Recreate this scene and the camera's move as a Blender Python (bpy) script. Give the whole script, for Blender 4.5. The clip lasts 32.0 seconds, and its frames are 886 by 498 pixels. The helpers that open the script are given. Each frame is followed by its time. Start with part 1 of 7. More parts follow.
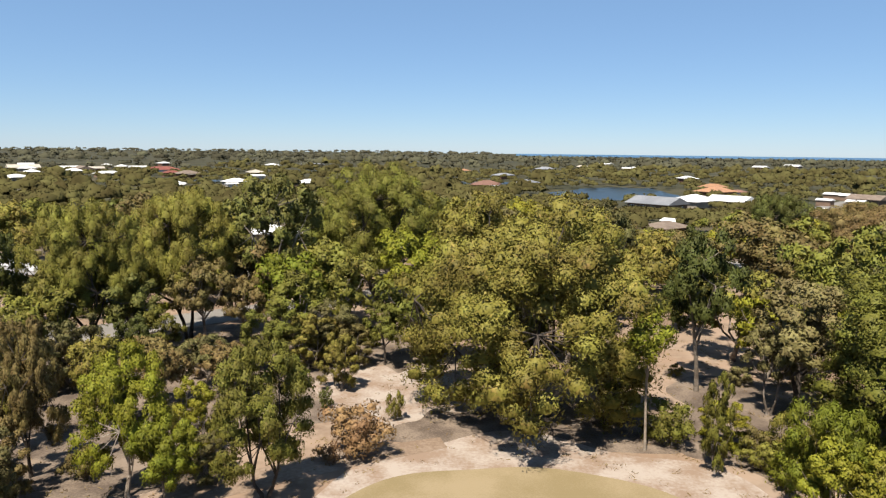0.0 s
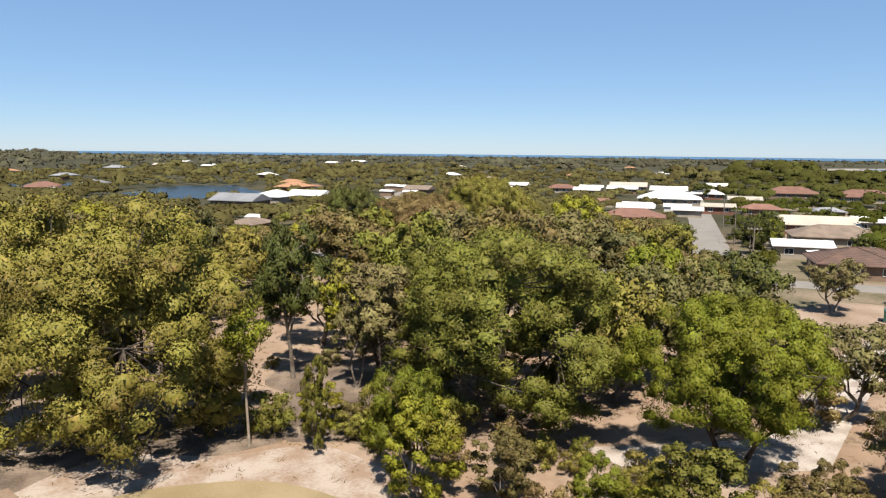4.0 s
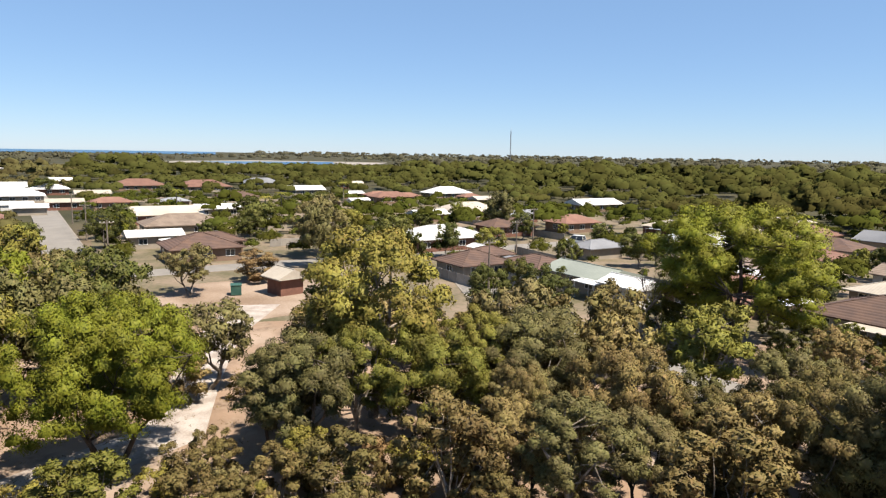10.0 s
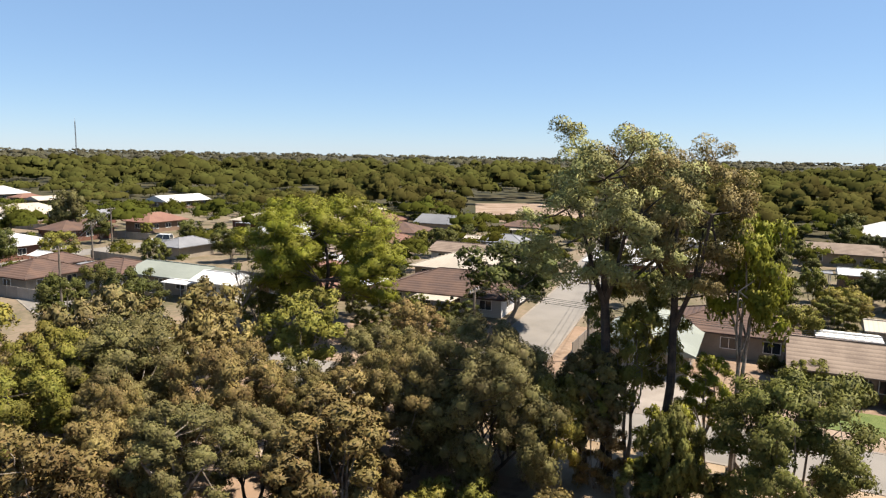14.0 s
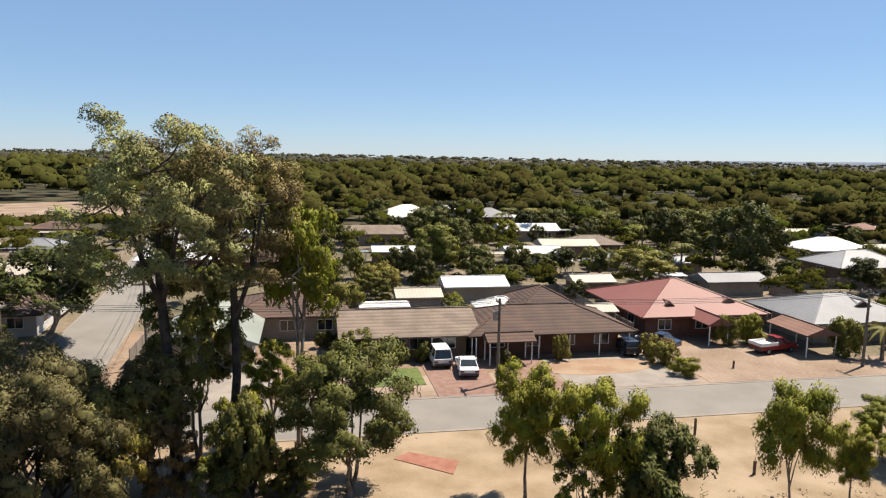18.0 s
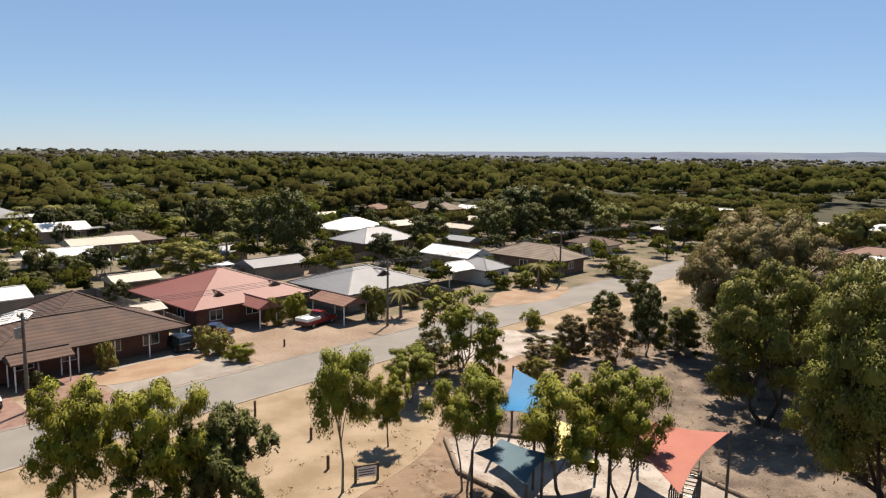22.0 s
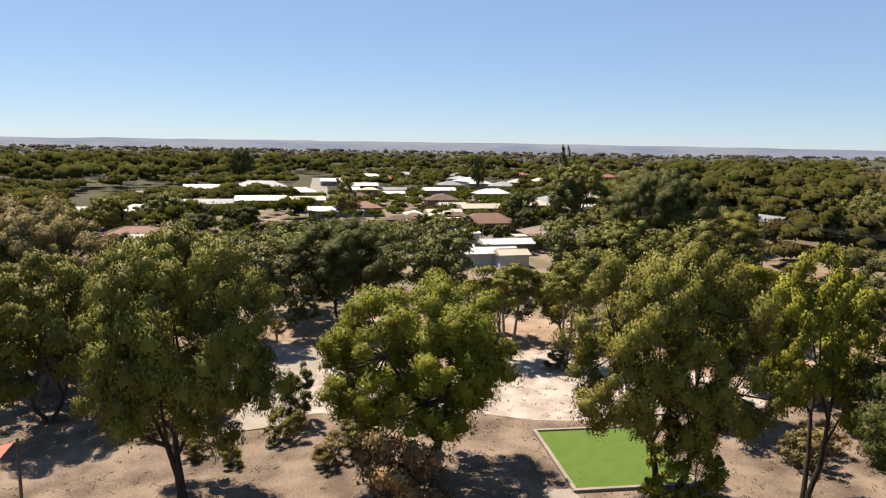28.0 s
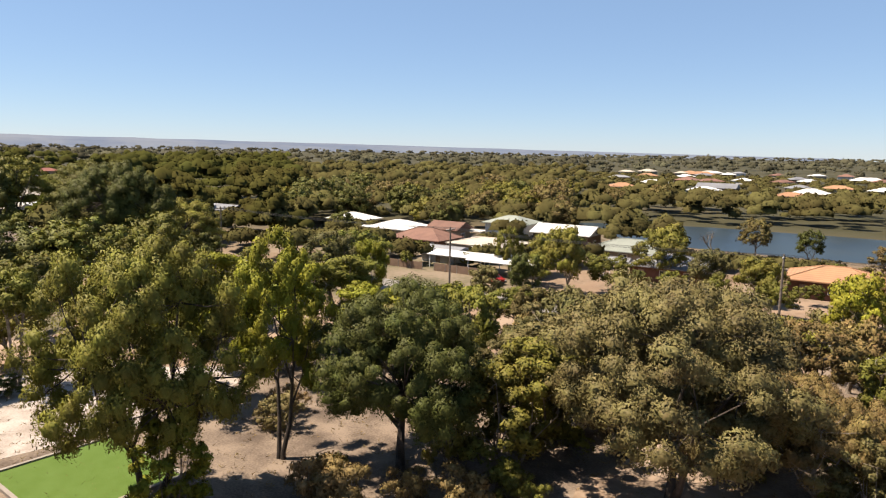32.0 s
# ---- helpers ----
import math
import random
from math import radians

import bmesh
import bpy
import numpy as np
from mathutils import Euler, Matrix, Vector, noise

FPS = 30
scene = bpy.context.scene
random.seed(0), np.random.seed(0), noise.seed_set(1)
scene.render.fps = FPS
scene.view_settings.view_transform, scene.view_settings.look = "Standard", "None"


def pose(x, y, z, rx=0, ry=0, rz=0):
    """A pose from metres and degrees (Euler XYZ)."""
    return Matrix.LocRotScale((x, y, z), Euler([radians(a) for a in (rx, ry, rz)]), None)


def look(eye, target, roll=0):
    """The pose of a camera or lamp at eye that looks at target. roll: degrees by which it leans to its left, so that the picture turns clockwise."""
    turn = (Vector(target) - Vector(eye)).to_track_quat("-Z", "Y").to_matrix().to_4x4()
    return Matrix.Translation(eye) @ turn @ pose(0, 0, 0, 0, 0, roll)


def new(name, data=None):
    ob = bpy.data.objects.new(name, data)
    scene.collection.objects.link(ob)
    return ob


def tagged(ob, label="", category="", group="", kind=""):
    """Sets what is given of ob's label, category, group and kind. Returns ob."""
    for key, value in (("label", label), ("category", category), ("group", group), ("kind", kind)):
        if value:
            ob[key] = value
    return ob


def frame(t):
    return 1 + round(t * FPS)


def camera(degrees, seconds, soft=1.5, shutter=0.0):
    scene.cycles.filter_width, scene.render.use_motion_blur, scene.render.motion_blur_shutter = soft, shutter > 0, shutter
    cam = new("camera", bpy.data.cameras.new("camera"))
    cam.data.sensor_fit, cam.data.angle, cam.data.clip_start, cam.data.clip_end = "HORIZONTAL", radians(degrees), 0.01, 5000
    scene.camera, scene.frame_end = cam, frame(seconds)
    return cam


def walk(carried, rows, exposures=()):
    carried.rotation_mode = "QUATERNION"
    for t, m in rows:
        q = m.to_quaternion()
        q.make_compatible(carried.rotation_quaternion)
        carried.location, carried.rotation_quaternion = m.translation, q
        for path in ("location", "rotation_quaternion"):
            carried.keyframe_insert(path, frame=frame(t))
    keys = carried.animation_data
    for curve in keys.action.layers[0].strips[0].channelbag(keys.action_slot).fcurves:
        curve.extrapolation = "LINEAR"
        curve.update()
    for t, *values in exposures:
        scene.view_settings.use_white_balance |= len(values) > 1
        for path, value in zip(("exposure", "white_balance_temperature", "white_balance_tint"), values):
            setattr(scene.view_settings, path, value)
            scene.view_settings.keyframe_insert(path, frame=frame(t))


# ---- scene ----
cam = camera(65.4, 32.0, soft=1.2)
# hovering on the spot and turning: seconds, yaw, pitch, roll
ROWS = [
    (0.0, -0.00, -8.14, -0.62),
    (0.5, -4.17, -8.07, -0.55),
    (1.0, -8.67, -8.04, -0.59),
    (1.5, -13.44, -8.01, -0.57),
    (2.0, -17.90, -7.99, -0.60),
    (2.5, -22.13, -8.00, -0.55),
    (3.0, -26.25, -7.99, -0.60),
    (3.5, -29.98, -8.02, -0.57),
    (5.5, -44.76, -7.98, -0.72),
    (6.0, -48.81, -7.95, -0.72),
    (6.5, -53.31, -7.93, -0.69),
    (7.0, -57.79, -7.90, -0.60),
    (7.5, -62.25, -7.90, -0.61),
    (8.0, -66.68, -7.94, -0.77),
    (8.5, -71.04, -7.92, -0.71),
    (9.0, -75.40, -7.94, -0.63),
    (9.5, -79.75, -7.94, -0.85),
    (10.0, -84.08, -7.91, -0.99),
    (10.5, -88.36, -7.86, -1.00),
    (11.0, -92.66, -7.87, -0.91),
    (11.5, -96.93, -7.84, -0.94),
    (12.0, -101.01, -7.84, -0.94),
    (12.5, -104.99, -7.85, -1.02),
    (13.0, -109.05, -7.83, -0.99),
    (13.5, -113.09, -7.82, -1.04),
    (15.5, -130.98, -7.69, -1.00),
    (16.0, -135.51, -7.70, -1.10),
    (16.5, -140.05, -7.69, -1.09),
    (17.0, -144.52, -7.70, -1.09),
    (17.5, -148.95, -7.68, -1.09),
    (18.0, -153.39, -7.72, -1.09),
    (18.5, -157.89, -7.72, -1.07),
    (19.0, -162.16, -7.74, -1.10),
    (19.5, -166.81, -7.78, -1.15),
    (20.0, -171.53, -7.82, -1.05),
    (20.5, -176.19, -7.83, -1.01),
    (21.0, -180.84, -7.87, -1.05),
    (21.5, -185.50, -7.93, -1.01),
    (22.0, -190.24, -7.89, -0.89),
    (22.5, -194.88, -7.91, -0.92),
    (23.0, -199.60, -7.92, -0.96),
    (23.5, -204.28, -7.99, -0.93),
    (24.0, -208.99, -8.02, -0.86),
    (24.5, -213.65, -7.98, -0.92),
    (25.0, -218.48, -8.09, -0.95),
    (25.5, -223.08, -8.06, -0.95),
    (27.5, -241.87, -8.17, -0.81),
    (28.0, -246.91, -8.19, -0.86),
    (28.5, -252.00, -8.24, -0.94),
    (29.0, -257.24, -8.23, -0.98),
    (29.5, -262.81, -8.25, -1.08),
    (30.0, -268.26, -8.17, -1.16),
    (30.5, -273.73, -8.16, -1.17),
    (31.0, -279.09, -8.12, -1.21),
    (31.5, -284.50, -8.11, -1.23),
    (32.0, -289.92, -8.13, -1.07),
]
walk(cam, [(t, pose(0, 0, 20, 90 + pitch, roll, yaw)) for t, yaw, pitch, roll in ROWS],
     exposures=((0.0, 1.14, 6450, 10), (8.0, 1.24, 6450, 12), (13.0, 1.38, 6700, 12), (17.0, 1.21, 6700, 12), (21.0, 1.04, 6800, 13), (25.0, 1.04, 6950, 14), (28.0, 1.25, 7100, 15), (32.0, 1.33, 7100, 15)))

# ---- daylight ----
SUN_FROM = Vector((-0.43, -0.90, 1.85)).normalized()
world = bpy.data.worlds.new("world")
scene.world = world
world.use_nodes = True
wn = world.node_tree
sky = wn.nodes.new("ShaderNodeTexSky")
sky.sky_type = "NISHITA"
sky.sun_disc = False
sky.sun_elevation = math.asin(SUN_FROM.z)
sky.sun_rotation = math.atan2(SUN_FROM.x, SUN_FROM.y)
sky.altitude = 1800
sky.air_density, sky.dust_density, sky.ozone_density = 1.0, 0.3, 5.0
wn.nodes["Background"].inputs["Strength"].default_value = 0.05
# thin even summer haze over the whole sky
tint = wn.nodes.new("ShaderNodeMixRGB")
tint.inputs[0].default_value = 0.38
tint.inputs[2].default_value = (3.1, 5.4, 8.7, 1)
wn.links.new(sky.outputs[0], tint.inputs[1])
wn.links.new(tint.outputs[0], wn.nodes["Background"].inputs["Color"])
sun = new("sun", bpy.data.lights.new("sun", "SUN"))
sun.data.energy, sun.data.angle, sun.data.color = 5.0, radians(0.6), (1.0, 0.92, 0.79)
sun.matrix_world = look((0, 0, 100), Vector((0, 0, 100)) - SUN_FROM)

# ---- materials ----


def mat(name, a, b=None, scale=1.0, rough=0.85, metal=0.0, fine=12.0, bump=0.0, spec=0.3, stripes=None, random_tint=0.0, where="Object"):
    """Two colours mixed by a coarse and a fine noise; stripes: (axis, per metre, strength) for ribs or courses."""
    m = bpy.data.materials.new(name)
    m.use_nodes = True
    n, l = m.node_tree.nodes, m.node_tree.links
    p = n["Principled BSDF"]
    p.inputs["Roughness"].default_value, p.inputs["Metallic"].default_value = rough, metal
    p.inputs["Specular IOR Level"].default_value = spec
    b = b or tuple(c * 0.75 for c in a)
    co = n.new("ShaderNodeTexCoord")
    n1, n2 = n.new("ShaderNodeTexNoise"), n.new("ShaderNodeTexNoise")
    n1.inputs["Scale"].default_value, n1.inputs["Detail"].default_value = scale, 4.0
    n2.inputs["Scale"].default_value, n2.inputs["Detail"].default_value = scale * fine, 3.0
    for k in (n1, n2):
        l.new(co.outputs[where], k.inputs["Vector"])
    add = n.new("ShaderNodeMath")
    add.operation = "MULTIPLY_ADD"
    l.new(n2.outputs[0], add.inputs[0])
    add.inputs[1].default_value = 0.45
    l.new(n1.outputs[0], add.inputs[2])
    ramp = n.new("ShaderNodeValToRGB")
    ramp.color_ramp.elements[0].position, ramp.color_ramp.elements[1].position = 0.58, 0.86
    ramp.color_ramp.elements[0].color, ramp.color_ramp.elements[1].color = (*a, 1), (*b, 1)
    l.new(add.outputs[0], ramp.inputs[0])
    out = ramp.outputs[0]
    if random_tint:
        info, hsv, mr = n.new("ShaderNodeObjectInfo"), n.new("ShaderNodeHueSaturation"), n.new("ShaderNodeMapRange")
        l.new(info.outputs["Random"], mr.inputs[0])
        mr.inputs[3].default_value, mr.inputs[4].default_value = 1 - random_tint, 1 + random_tint
        l.new(mr.outputs[0], hsv.inputs["Value"])
        l.new(out, hsv.inputs["Color"])
        out = hsv.outputs[0]
    height = n2.outputs[0]
    if stripes:
        sep, wav = n.new("ShaderNodeSeparateXYZ"), n.new("ShaderNodeMath")
        l.new(co.outputs["Object"], sep.inputs[0])
        sc = n.new("ShaderNodeMath")
        sc.operation = "MULTIPLY"
        sc.inputs[1].default_value = stripes[1] * 2 * math.pi
        l.new(sep.outputs[stripes[0]], sc.inputs[0])
        wav.operation = "SINE"
        l.new(sc.outputs[0], wav.inputs[0])
        dark, mr = n.new("ShaderNodeMixRGB"), n.new("ShaderNodeMapRange")
        dark.blend_type = "MULTIPLY"
        l.new(wav.outputs[0], mr.inputs[0])
        mr.inputs[1].default_value, mr.inputs[2].default_value = -1, -0.4
        mr.inputs[3].default_value, mr.inputs[4].default_value = stripes[2], 0
        l.new(mr.outputs[0], dark.inputs[0])
        l.new(out, dark.inputs[1])
        dark.inputs[2].default_value = (0.45, 0.42, 0.4, 1)
        out = dark.outputs[0]
        height = wav.outputs[0]
    l.new(out, p.inputs["Base Color"])
    if bump:
        bp = n.new("ShaderNodeBump")
        bp.inputs["Strength"].default_value, bp.inputs["Distance"].default_value = bump, 0.05
        l.new(height, bp.inputs["Height"])
        l.new(bp.outputs[0], p.inputs["Normal"])
    return m


def leaf_mat(name, dark, light, tip, tip_share=0.15, through_light=0.05, wide=0.25, patchy=0.42, gloss=0.12, range_=(0.72, 1.3), speckle=1.0):
    """Leaves: each leaf has its own shade, each tree its own tint."""
    m = bpy.data.materials.new(name)
    m.use_nodes = True
    n, l = m.node_tree.nodes, m.node_tree.links
    geo, info = n.new("ShaderNodeNewGeometry"), n.new("ShaderNodeObjectInfo")
    ramp = n.new("ShaderNodeValToRGB")
    e = ramp.color_ramp.elements
    dark = [0.42 * speckle * a + (1 - 0.42 * speckle) * b for a, b in zip(dark, light)]
    e[0].position, e[0].color = 0.0, (*dark, 1)
    e[1].position, e[1].color = 1.0 - tip_share, (*light, 1)
    t = e.new(1.0)
    t.color = (*[0.5 * speckle * a + (1 - 0.5 * speckle) * b for a, b in zip(tip, light)], 1)
    l.new(geo.outputs["Random Per Island"], ramp.inputs[0])
    hsv, mr, mh = n.new("ShaderNodeHueSaturation"), n.new("ShaderNodeMapRange"), n.new("ShaderNodeMapRange")
    l.new(info.outputs["Random"], mr.inputs[0])
    mr.inputs[3].default_value, mr.inputs[4].default_value = 1 - wide, 1 + wide
    l.new(mr.outputs[0], hsv.inputs["Value"])
    l.new(info.outputs["Random"], mh.inputs[0])
    mh.inputs[3].default_value, mh.inputs[4].default_value = 0.515, 0.485
    l.new(mh.outputs[0], hsv.inputs["Hue"])
    l.new(ramp.outputs[0], hsv.inputs["Color"])
    colour = hsv.outputs[0]
    if patchy:
        co, nz, h2, m2, m3 = n.new("ShaderNodeTexCoord"), n.new("ShaderNodeTexNoise"), n.new("ShaderNodeHueSaturation"), n.new("ShaderNodeMapRange"), n.new("ShaderNodeMapRange")
        nz.inputs["Scale"].default_value, nz.inputs["Detail"].default_value = patchy, 2.0
        l.new(co.outputs["Object"], nz.inputs["Vector"])
        for k, (a, c), to in ((m2, range_, "Value"), (m3, (0.486, 0.514), "Hue")):
            l.new(nz.outputs[0], k.inputs[0])
            k.inputs[1].default_value, k.inputs[2].default_value, k.inputs[3].default_value, k.inputs[4].default_value = 0.3, 0.7, a, c
            l.new(k.outputs[0], h2.inputs[to])
        l.new(colour, h2.inputs["Color"])
        colour = h2.outputs[0]
    p = n["Principled BSDF"]
    p.inputs["Roughness"].default_value = 0.6
    p.inputs["Specular IOR Level"].default_value = gloss
    l.new(colour, p.inputs["Base Color"])
    tr, mix = n.new("ShaderNodeBsdfTranslucent"), n.new("ShaderNodeMixShader")
    l.new(colour, tr.inputs["Color"])
    mix.inputs[0].default_value = through_light
    l.new(p.outputs[0], mix.inputs[1])
    l.new(tr.outputs[0], mix.inputs[2])
    l.new(mix.outputs[0], n["Material Output"].inputs["Surface"])
    return m


LEAF = {
    "olive": leaf_mat("leaf olive", (0.062, 0.064, 0.011), (0.138, 0.124, 0.024), (0.205, 0.142, 0.044)),
    "lime": leaf_mat("leaf lime", (0.070, 0.079, 0.007), (0.150, 0.152, 0.015), (0.225, 0.190, 0.026)),
    "green": leaf_mat("leaf green", (0.065, 0.070, 0.011), (0.138, 0.131, 0.024), (0.208, 0.166, 0.042)),
    "deep": leaf_mat("leaf deep green", (0.037, 0.045, 0.011), (0.083, 0.086, 0.020), (0.147, 0.130, 0.039)),
    "garden": leaf_mat("leaf garden green", (0.023, 0.028, 0.006), (0.051, 0.053, 0.011), (0.088, 0.078, 0.020)),
    "grey": leaf_mat("leaf grey green", (0.060, 0.056, 0.019), (0.115, 0.100, 0.037), (0.170, 0.125, 0.064)),
    "silver": leaf_mat("leaf silver green", (0.095, 0.100, 0.032), (0.195, 0.198, 0.070), (0.290, 0.280, 0.130), 0.2),
    "silverbrown": leaf_mat("leaf silver brown", (0.092, 0.073, 0.022), (0.177, 0.137, 0.050), (0.249, 0.175, 0.088), 0.2),
    "brown": leaf_mat("leaf brown olive", (0.068, 0.055, 0.018), (0.134, 0.102, 0.036), (0.205, 0.122, 0.056), 0.22),
    "yellow": leaf_mat("leaf yellow green", (0.088, 0.085, 0.015), (0.165, 0.140, 0.028), (0.235, 0.175, 0.045)),
    "dry": leaf_mat("leaf dry", (0.082, 0.053, 0.020), (0.177, 0.118, 0.050), (0.245, 0.166, 0.074), 0.3),
}
LEAF_WORDS = {"olive": "olive-green", "lime": "bright lime-green", "green": "mid-green", "deep": "dark green", "garden": "glossy dark green", "grey": "grey-green", "silver": "silvery green", "silverbrown": "silvery brown-green", "brown": "brownish olive", "yellow": "yellow-green", "dry": "dry straw-brown"}
M_BARK = mat("bark", (0.085, 0.065, 0.048), (0.24, 0.205, 0.17), 1.5, bump=0.5, random_tint=0.25)
M_PALE_BARK = mat("pale bark", (0.245, 0.205, 0.162), (0.147, 0.118, 0.088), 2.0, bump=0.3)
M_DARK_BARK = mat("dark bark", (0.024, 0.020, 0.016), (0.064, 0.049, 0.039), 1.5, bump=0.5)
M_ASPHALT = mat("asphalt", (0.139, 0.128, 0.114), (0.170, 0.156, 0.139), 0.25, 0.9, fine=60, bump=0.15)
M_KERB = mat("kerb concrete", (0.20, 0.175, 0.148), (0.16, 0.14, 0.12), 0.8, fine=20)
M_CONCRETE = mat("concrete", (0.220, 0.193, 0.167), (0.167, 0.144, 0.122), 0.5, fine=25)
M_SAND = mat("dry sand", (0.147, 0.101, 0.068), (0.235, 0.179, 0.135), 0.12, 0.95, fine=30, bump=0.3)
M_WHITE_SAND = mat("white sand", (0.315, 0.280, 0.250), (0.205, 0.170, 0.142), 0.5, 0.95, fine=14, bump=0.4)
M_PATCHY = mat("patchy pale sand", (0.185, 0.130, 0.093), (0.275, 0.232, 0.195), 0.45, 0.95, fine=9, bump=0.4)
M_DIRT = mat("red-brown dirt", (0.196, 0.122, 0.078), (0.245, 0.176, 0.118), 0.4, 0.95, fine=20, bump=0.4)
M_LITTER = mat("leaf litter", (0.070, 0.051, 0.038), (0.165, 0.126, 0.094), 0.35, 0.95, fine=18, bump=0.6)
M_DRY_GRASS = mat("dry grass", (0.165, 0.118, 0.070), (0.25, 0.19, 0.13), 0.3, 0.95, fine=40, bump=0.4)
M_OVAL = mat("thin dry turf", (0.160, 0.122, 0.061), (0.211, 0.163, 0.095), 0.2, 0.95, fine=50, bump=0.4)
M_LAWN = mat("green lawn", (0.058, 0.083, 0.020), (0.098, 0.118, 0.034), 1.2, 0.95, fine=30, bump=0.5)
M_TURF = mat("artificial turf", (0.049, 0.090, 0.008), (0.058, 0.102, 0.014), 1.0, 0.9, fine=40, bump=0.3)
M_PAVING = mat("red block paving", (0.147, 0.083, 0.064), (0.186, 0.118, 0.093), 1.5, 0.9, fine=12)
M_BRICKPAD = mat("brick red pad", (0.186, 0.073, 0.049), (0.225, 0.107, 0.073), 1.5, 0.9, fine=14)
M_WATER = mat("river water", (0.018, 0.029, 0.040), (0.025, 0.036, 0.043), 0.05, 0.3, fine=30, bump=0.12, spec=0.07)
M_SEA = mat("sea water", (0.029, 0.078, 0.147), (0.049, 0.107, 0.176), 0.002, 0.4, spec=0.4)
M_SALT = mat("pale flats", (0.220, 0.196, 0.176), (0.147, 0.137, 0.107), 0.01, 0.9)
M_GLASS = mat("window glass", (0.020, 0.025, 0.030), (0.030, 0.035, 0.040), 2, 0.08, spec=0.6)
M_FRAME = mat("white frame", (0.750, 0.740, 0.720), (0.650, 0.640, 0.620), 3, 0.5)
M_STEEL = mat("galvanised steel", (0.302, 0.302, 0.302), (0.216, 0.216, 0.216), 3, 0.45, 0.6)
M_DARK_METAL = mat("dark metal", (0.050, 0.050, 0.050), (0.090, 0.085, 0.080), 3, 0.5, 0.3)
M_POLE = mat("weathered timber pole", (0.107, 0.083, 0.064), (0.162, 0.137, 0.113), 3, 0.9, bump=0.3)
M_TIMBER = mat("weathered timber", (0.098, 0.064, 0.041), (0.147, 0.103, 0.069), 3, 0.9, bump=0.3)
M_LOG = mat("log edging", (0.205, 0.162, 0.122), (0.147, 0.107, 0.078), 3, 0.9)
M_TYRE = mat("tyre rubber", (0.020, 0.020, 0.020), (0.030, 0.030, 0.030), 5, 0.8)
M_WIRE = mat("cable", (0.030, 0.030, 0.030), (0.050, 0.050, 0.050), 5, 0.6)
ROOF = {
    "white": mat("white sheet roof", (0.564, 0.557, 0.543), (0.465, 0.458, 0.445), 0.2, 0.5, stripes=(0, 2.2, 0.25)),
    "cream": mat("cream sheet roof", (0.367, 0.324, 0.266), (0.296, 0.261, 0.214), 0.2, 0.6, stripes=(0, 2.2, 0.25), random_tint=0.12),
    "grey": mat("grey sheet roof", (0.190, 0.192, 0.200), (0.145, 0.147, 0.155), 0.2, 0.5, stripes=(0, 2.2, 0.3), random_tint=0.2),
    "salmon": mat("salmon tile roof", (0.162, 0.086, 0.062), (0.128, 0.066, 0.049), 0.4, 0.8, stripes=(2, 5.0, 0.5), random_tint=0.15),
    "red": mat("red tile roof", (0.176, 0.058, 0.041), (0.137, 0.044, 0.034), 0.4, 0.8, stripes=(2, 5.0, 0.5), random_tint=0.1),
    "coral": mat("faded red sheet roof", (0.175, 0.067, 0.052), (0.156, 0.055, 0.044), 0.15, 0.55, stripes=(0, 2.5, 0.15)),
    "brown": mat("brown tile roof", (0.093, 0.056, 0.041), (0.064, 0.041, 0.034), 0.5, 0.85, stripes=(2, 5.0, 0.6), bump=0.3, random_tint=0.15),
    "tan": mat("weathered tan tile roof", (0.175, 0.135, 0.105), (0.125, 0.094, 0.073), 0.5, 0.85, stripes=(2, 5.0, 0.5), bump=0.3),
    "green": mat("pale green sheet roof", (0.205, 0.222, 0.19), (0.16, 0.175, 0.15), 0.2, 0.55, stripes=(0, 2.2, 0.2), random_tint=0.15),
    "orange": mat("orange tile roof", (0.274, 0.147, 0.078), (0.225, 0.122, 0.069), 0.4, 0.8, stripes=(2, 5.0, 0.4), random_tint=0.15),
}
ROOF_WORDS = {"white": "white metal-sheet", "cream": "cream metal-sheet", "grey": "grey metal-sheet", "salmon": "salmon tiled", "red": "red tiled", "coral": "faded red metal-sheet", "brown": "brown tiled", "tan": "weathered tan tiled", "green": "pale green metal-sheet", "orange": "orange tiled"}
WALL = [
    mat("cream render", (0.269, 0.230, 0.181), (0.220, 0.186, 0.147), 0.6, 0.9),
    mat("red brick", (0.162, 0.078, 0.054), (0.122, 0.058, 0.041), 1.0, 0.9, stripes=(2, 6.0, 0.3)),
    mat("tan brick", (0.196, 0.132, 0.093), (0.156, 0.103, 0.073), 1.0, 0.9, stripes=(2, 6.0, 0.3)),
    mat("white boards", (0.488, 0.481, 0.460), (0.418, 0.404, 0.384), 0.6, 0.8, stripes=(2, 5.0, 0.3)),
]
# ---- mesh helpers ----
GX, GY = 0.79, 0.613


def W(u, v, z=0.0):
    """From the street grid (u along the streets, v across) to the world."""
    return Vector((u * GX - v * GY, u * GY + v * GX, z))


GRID = math.degrees(math.atan2(GY, GX))


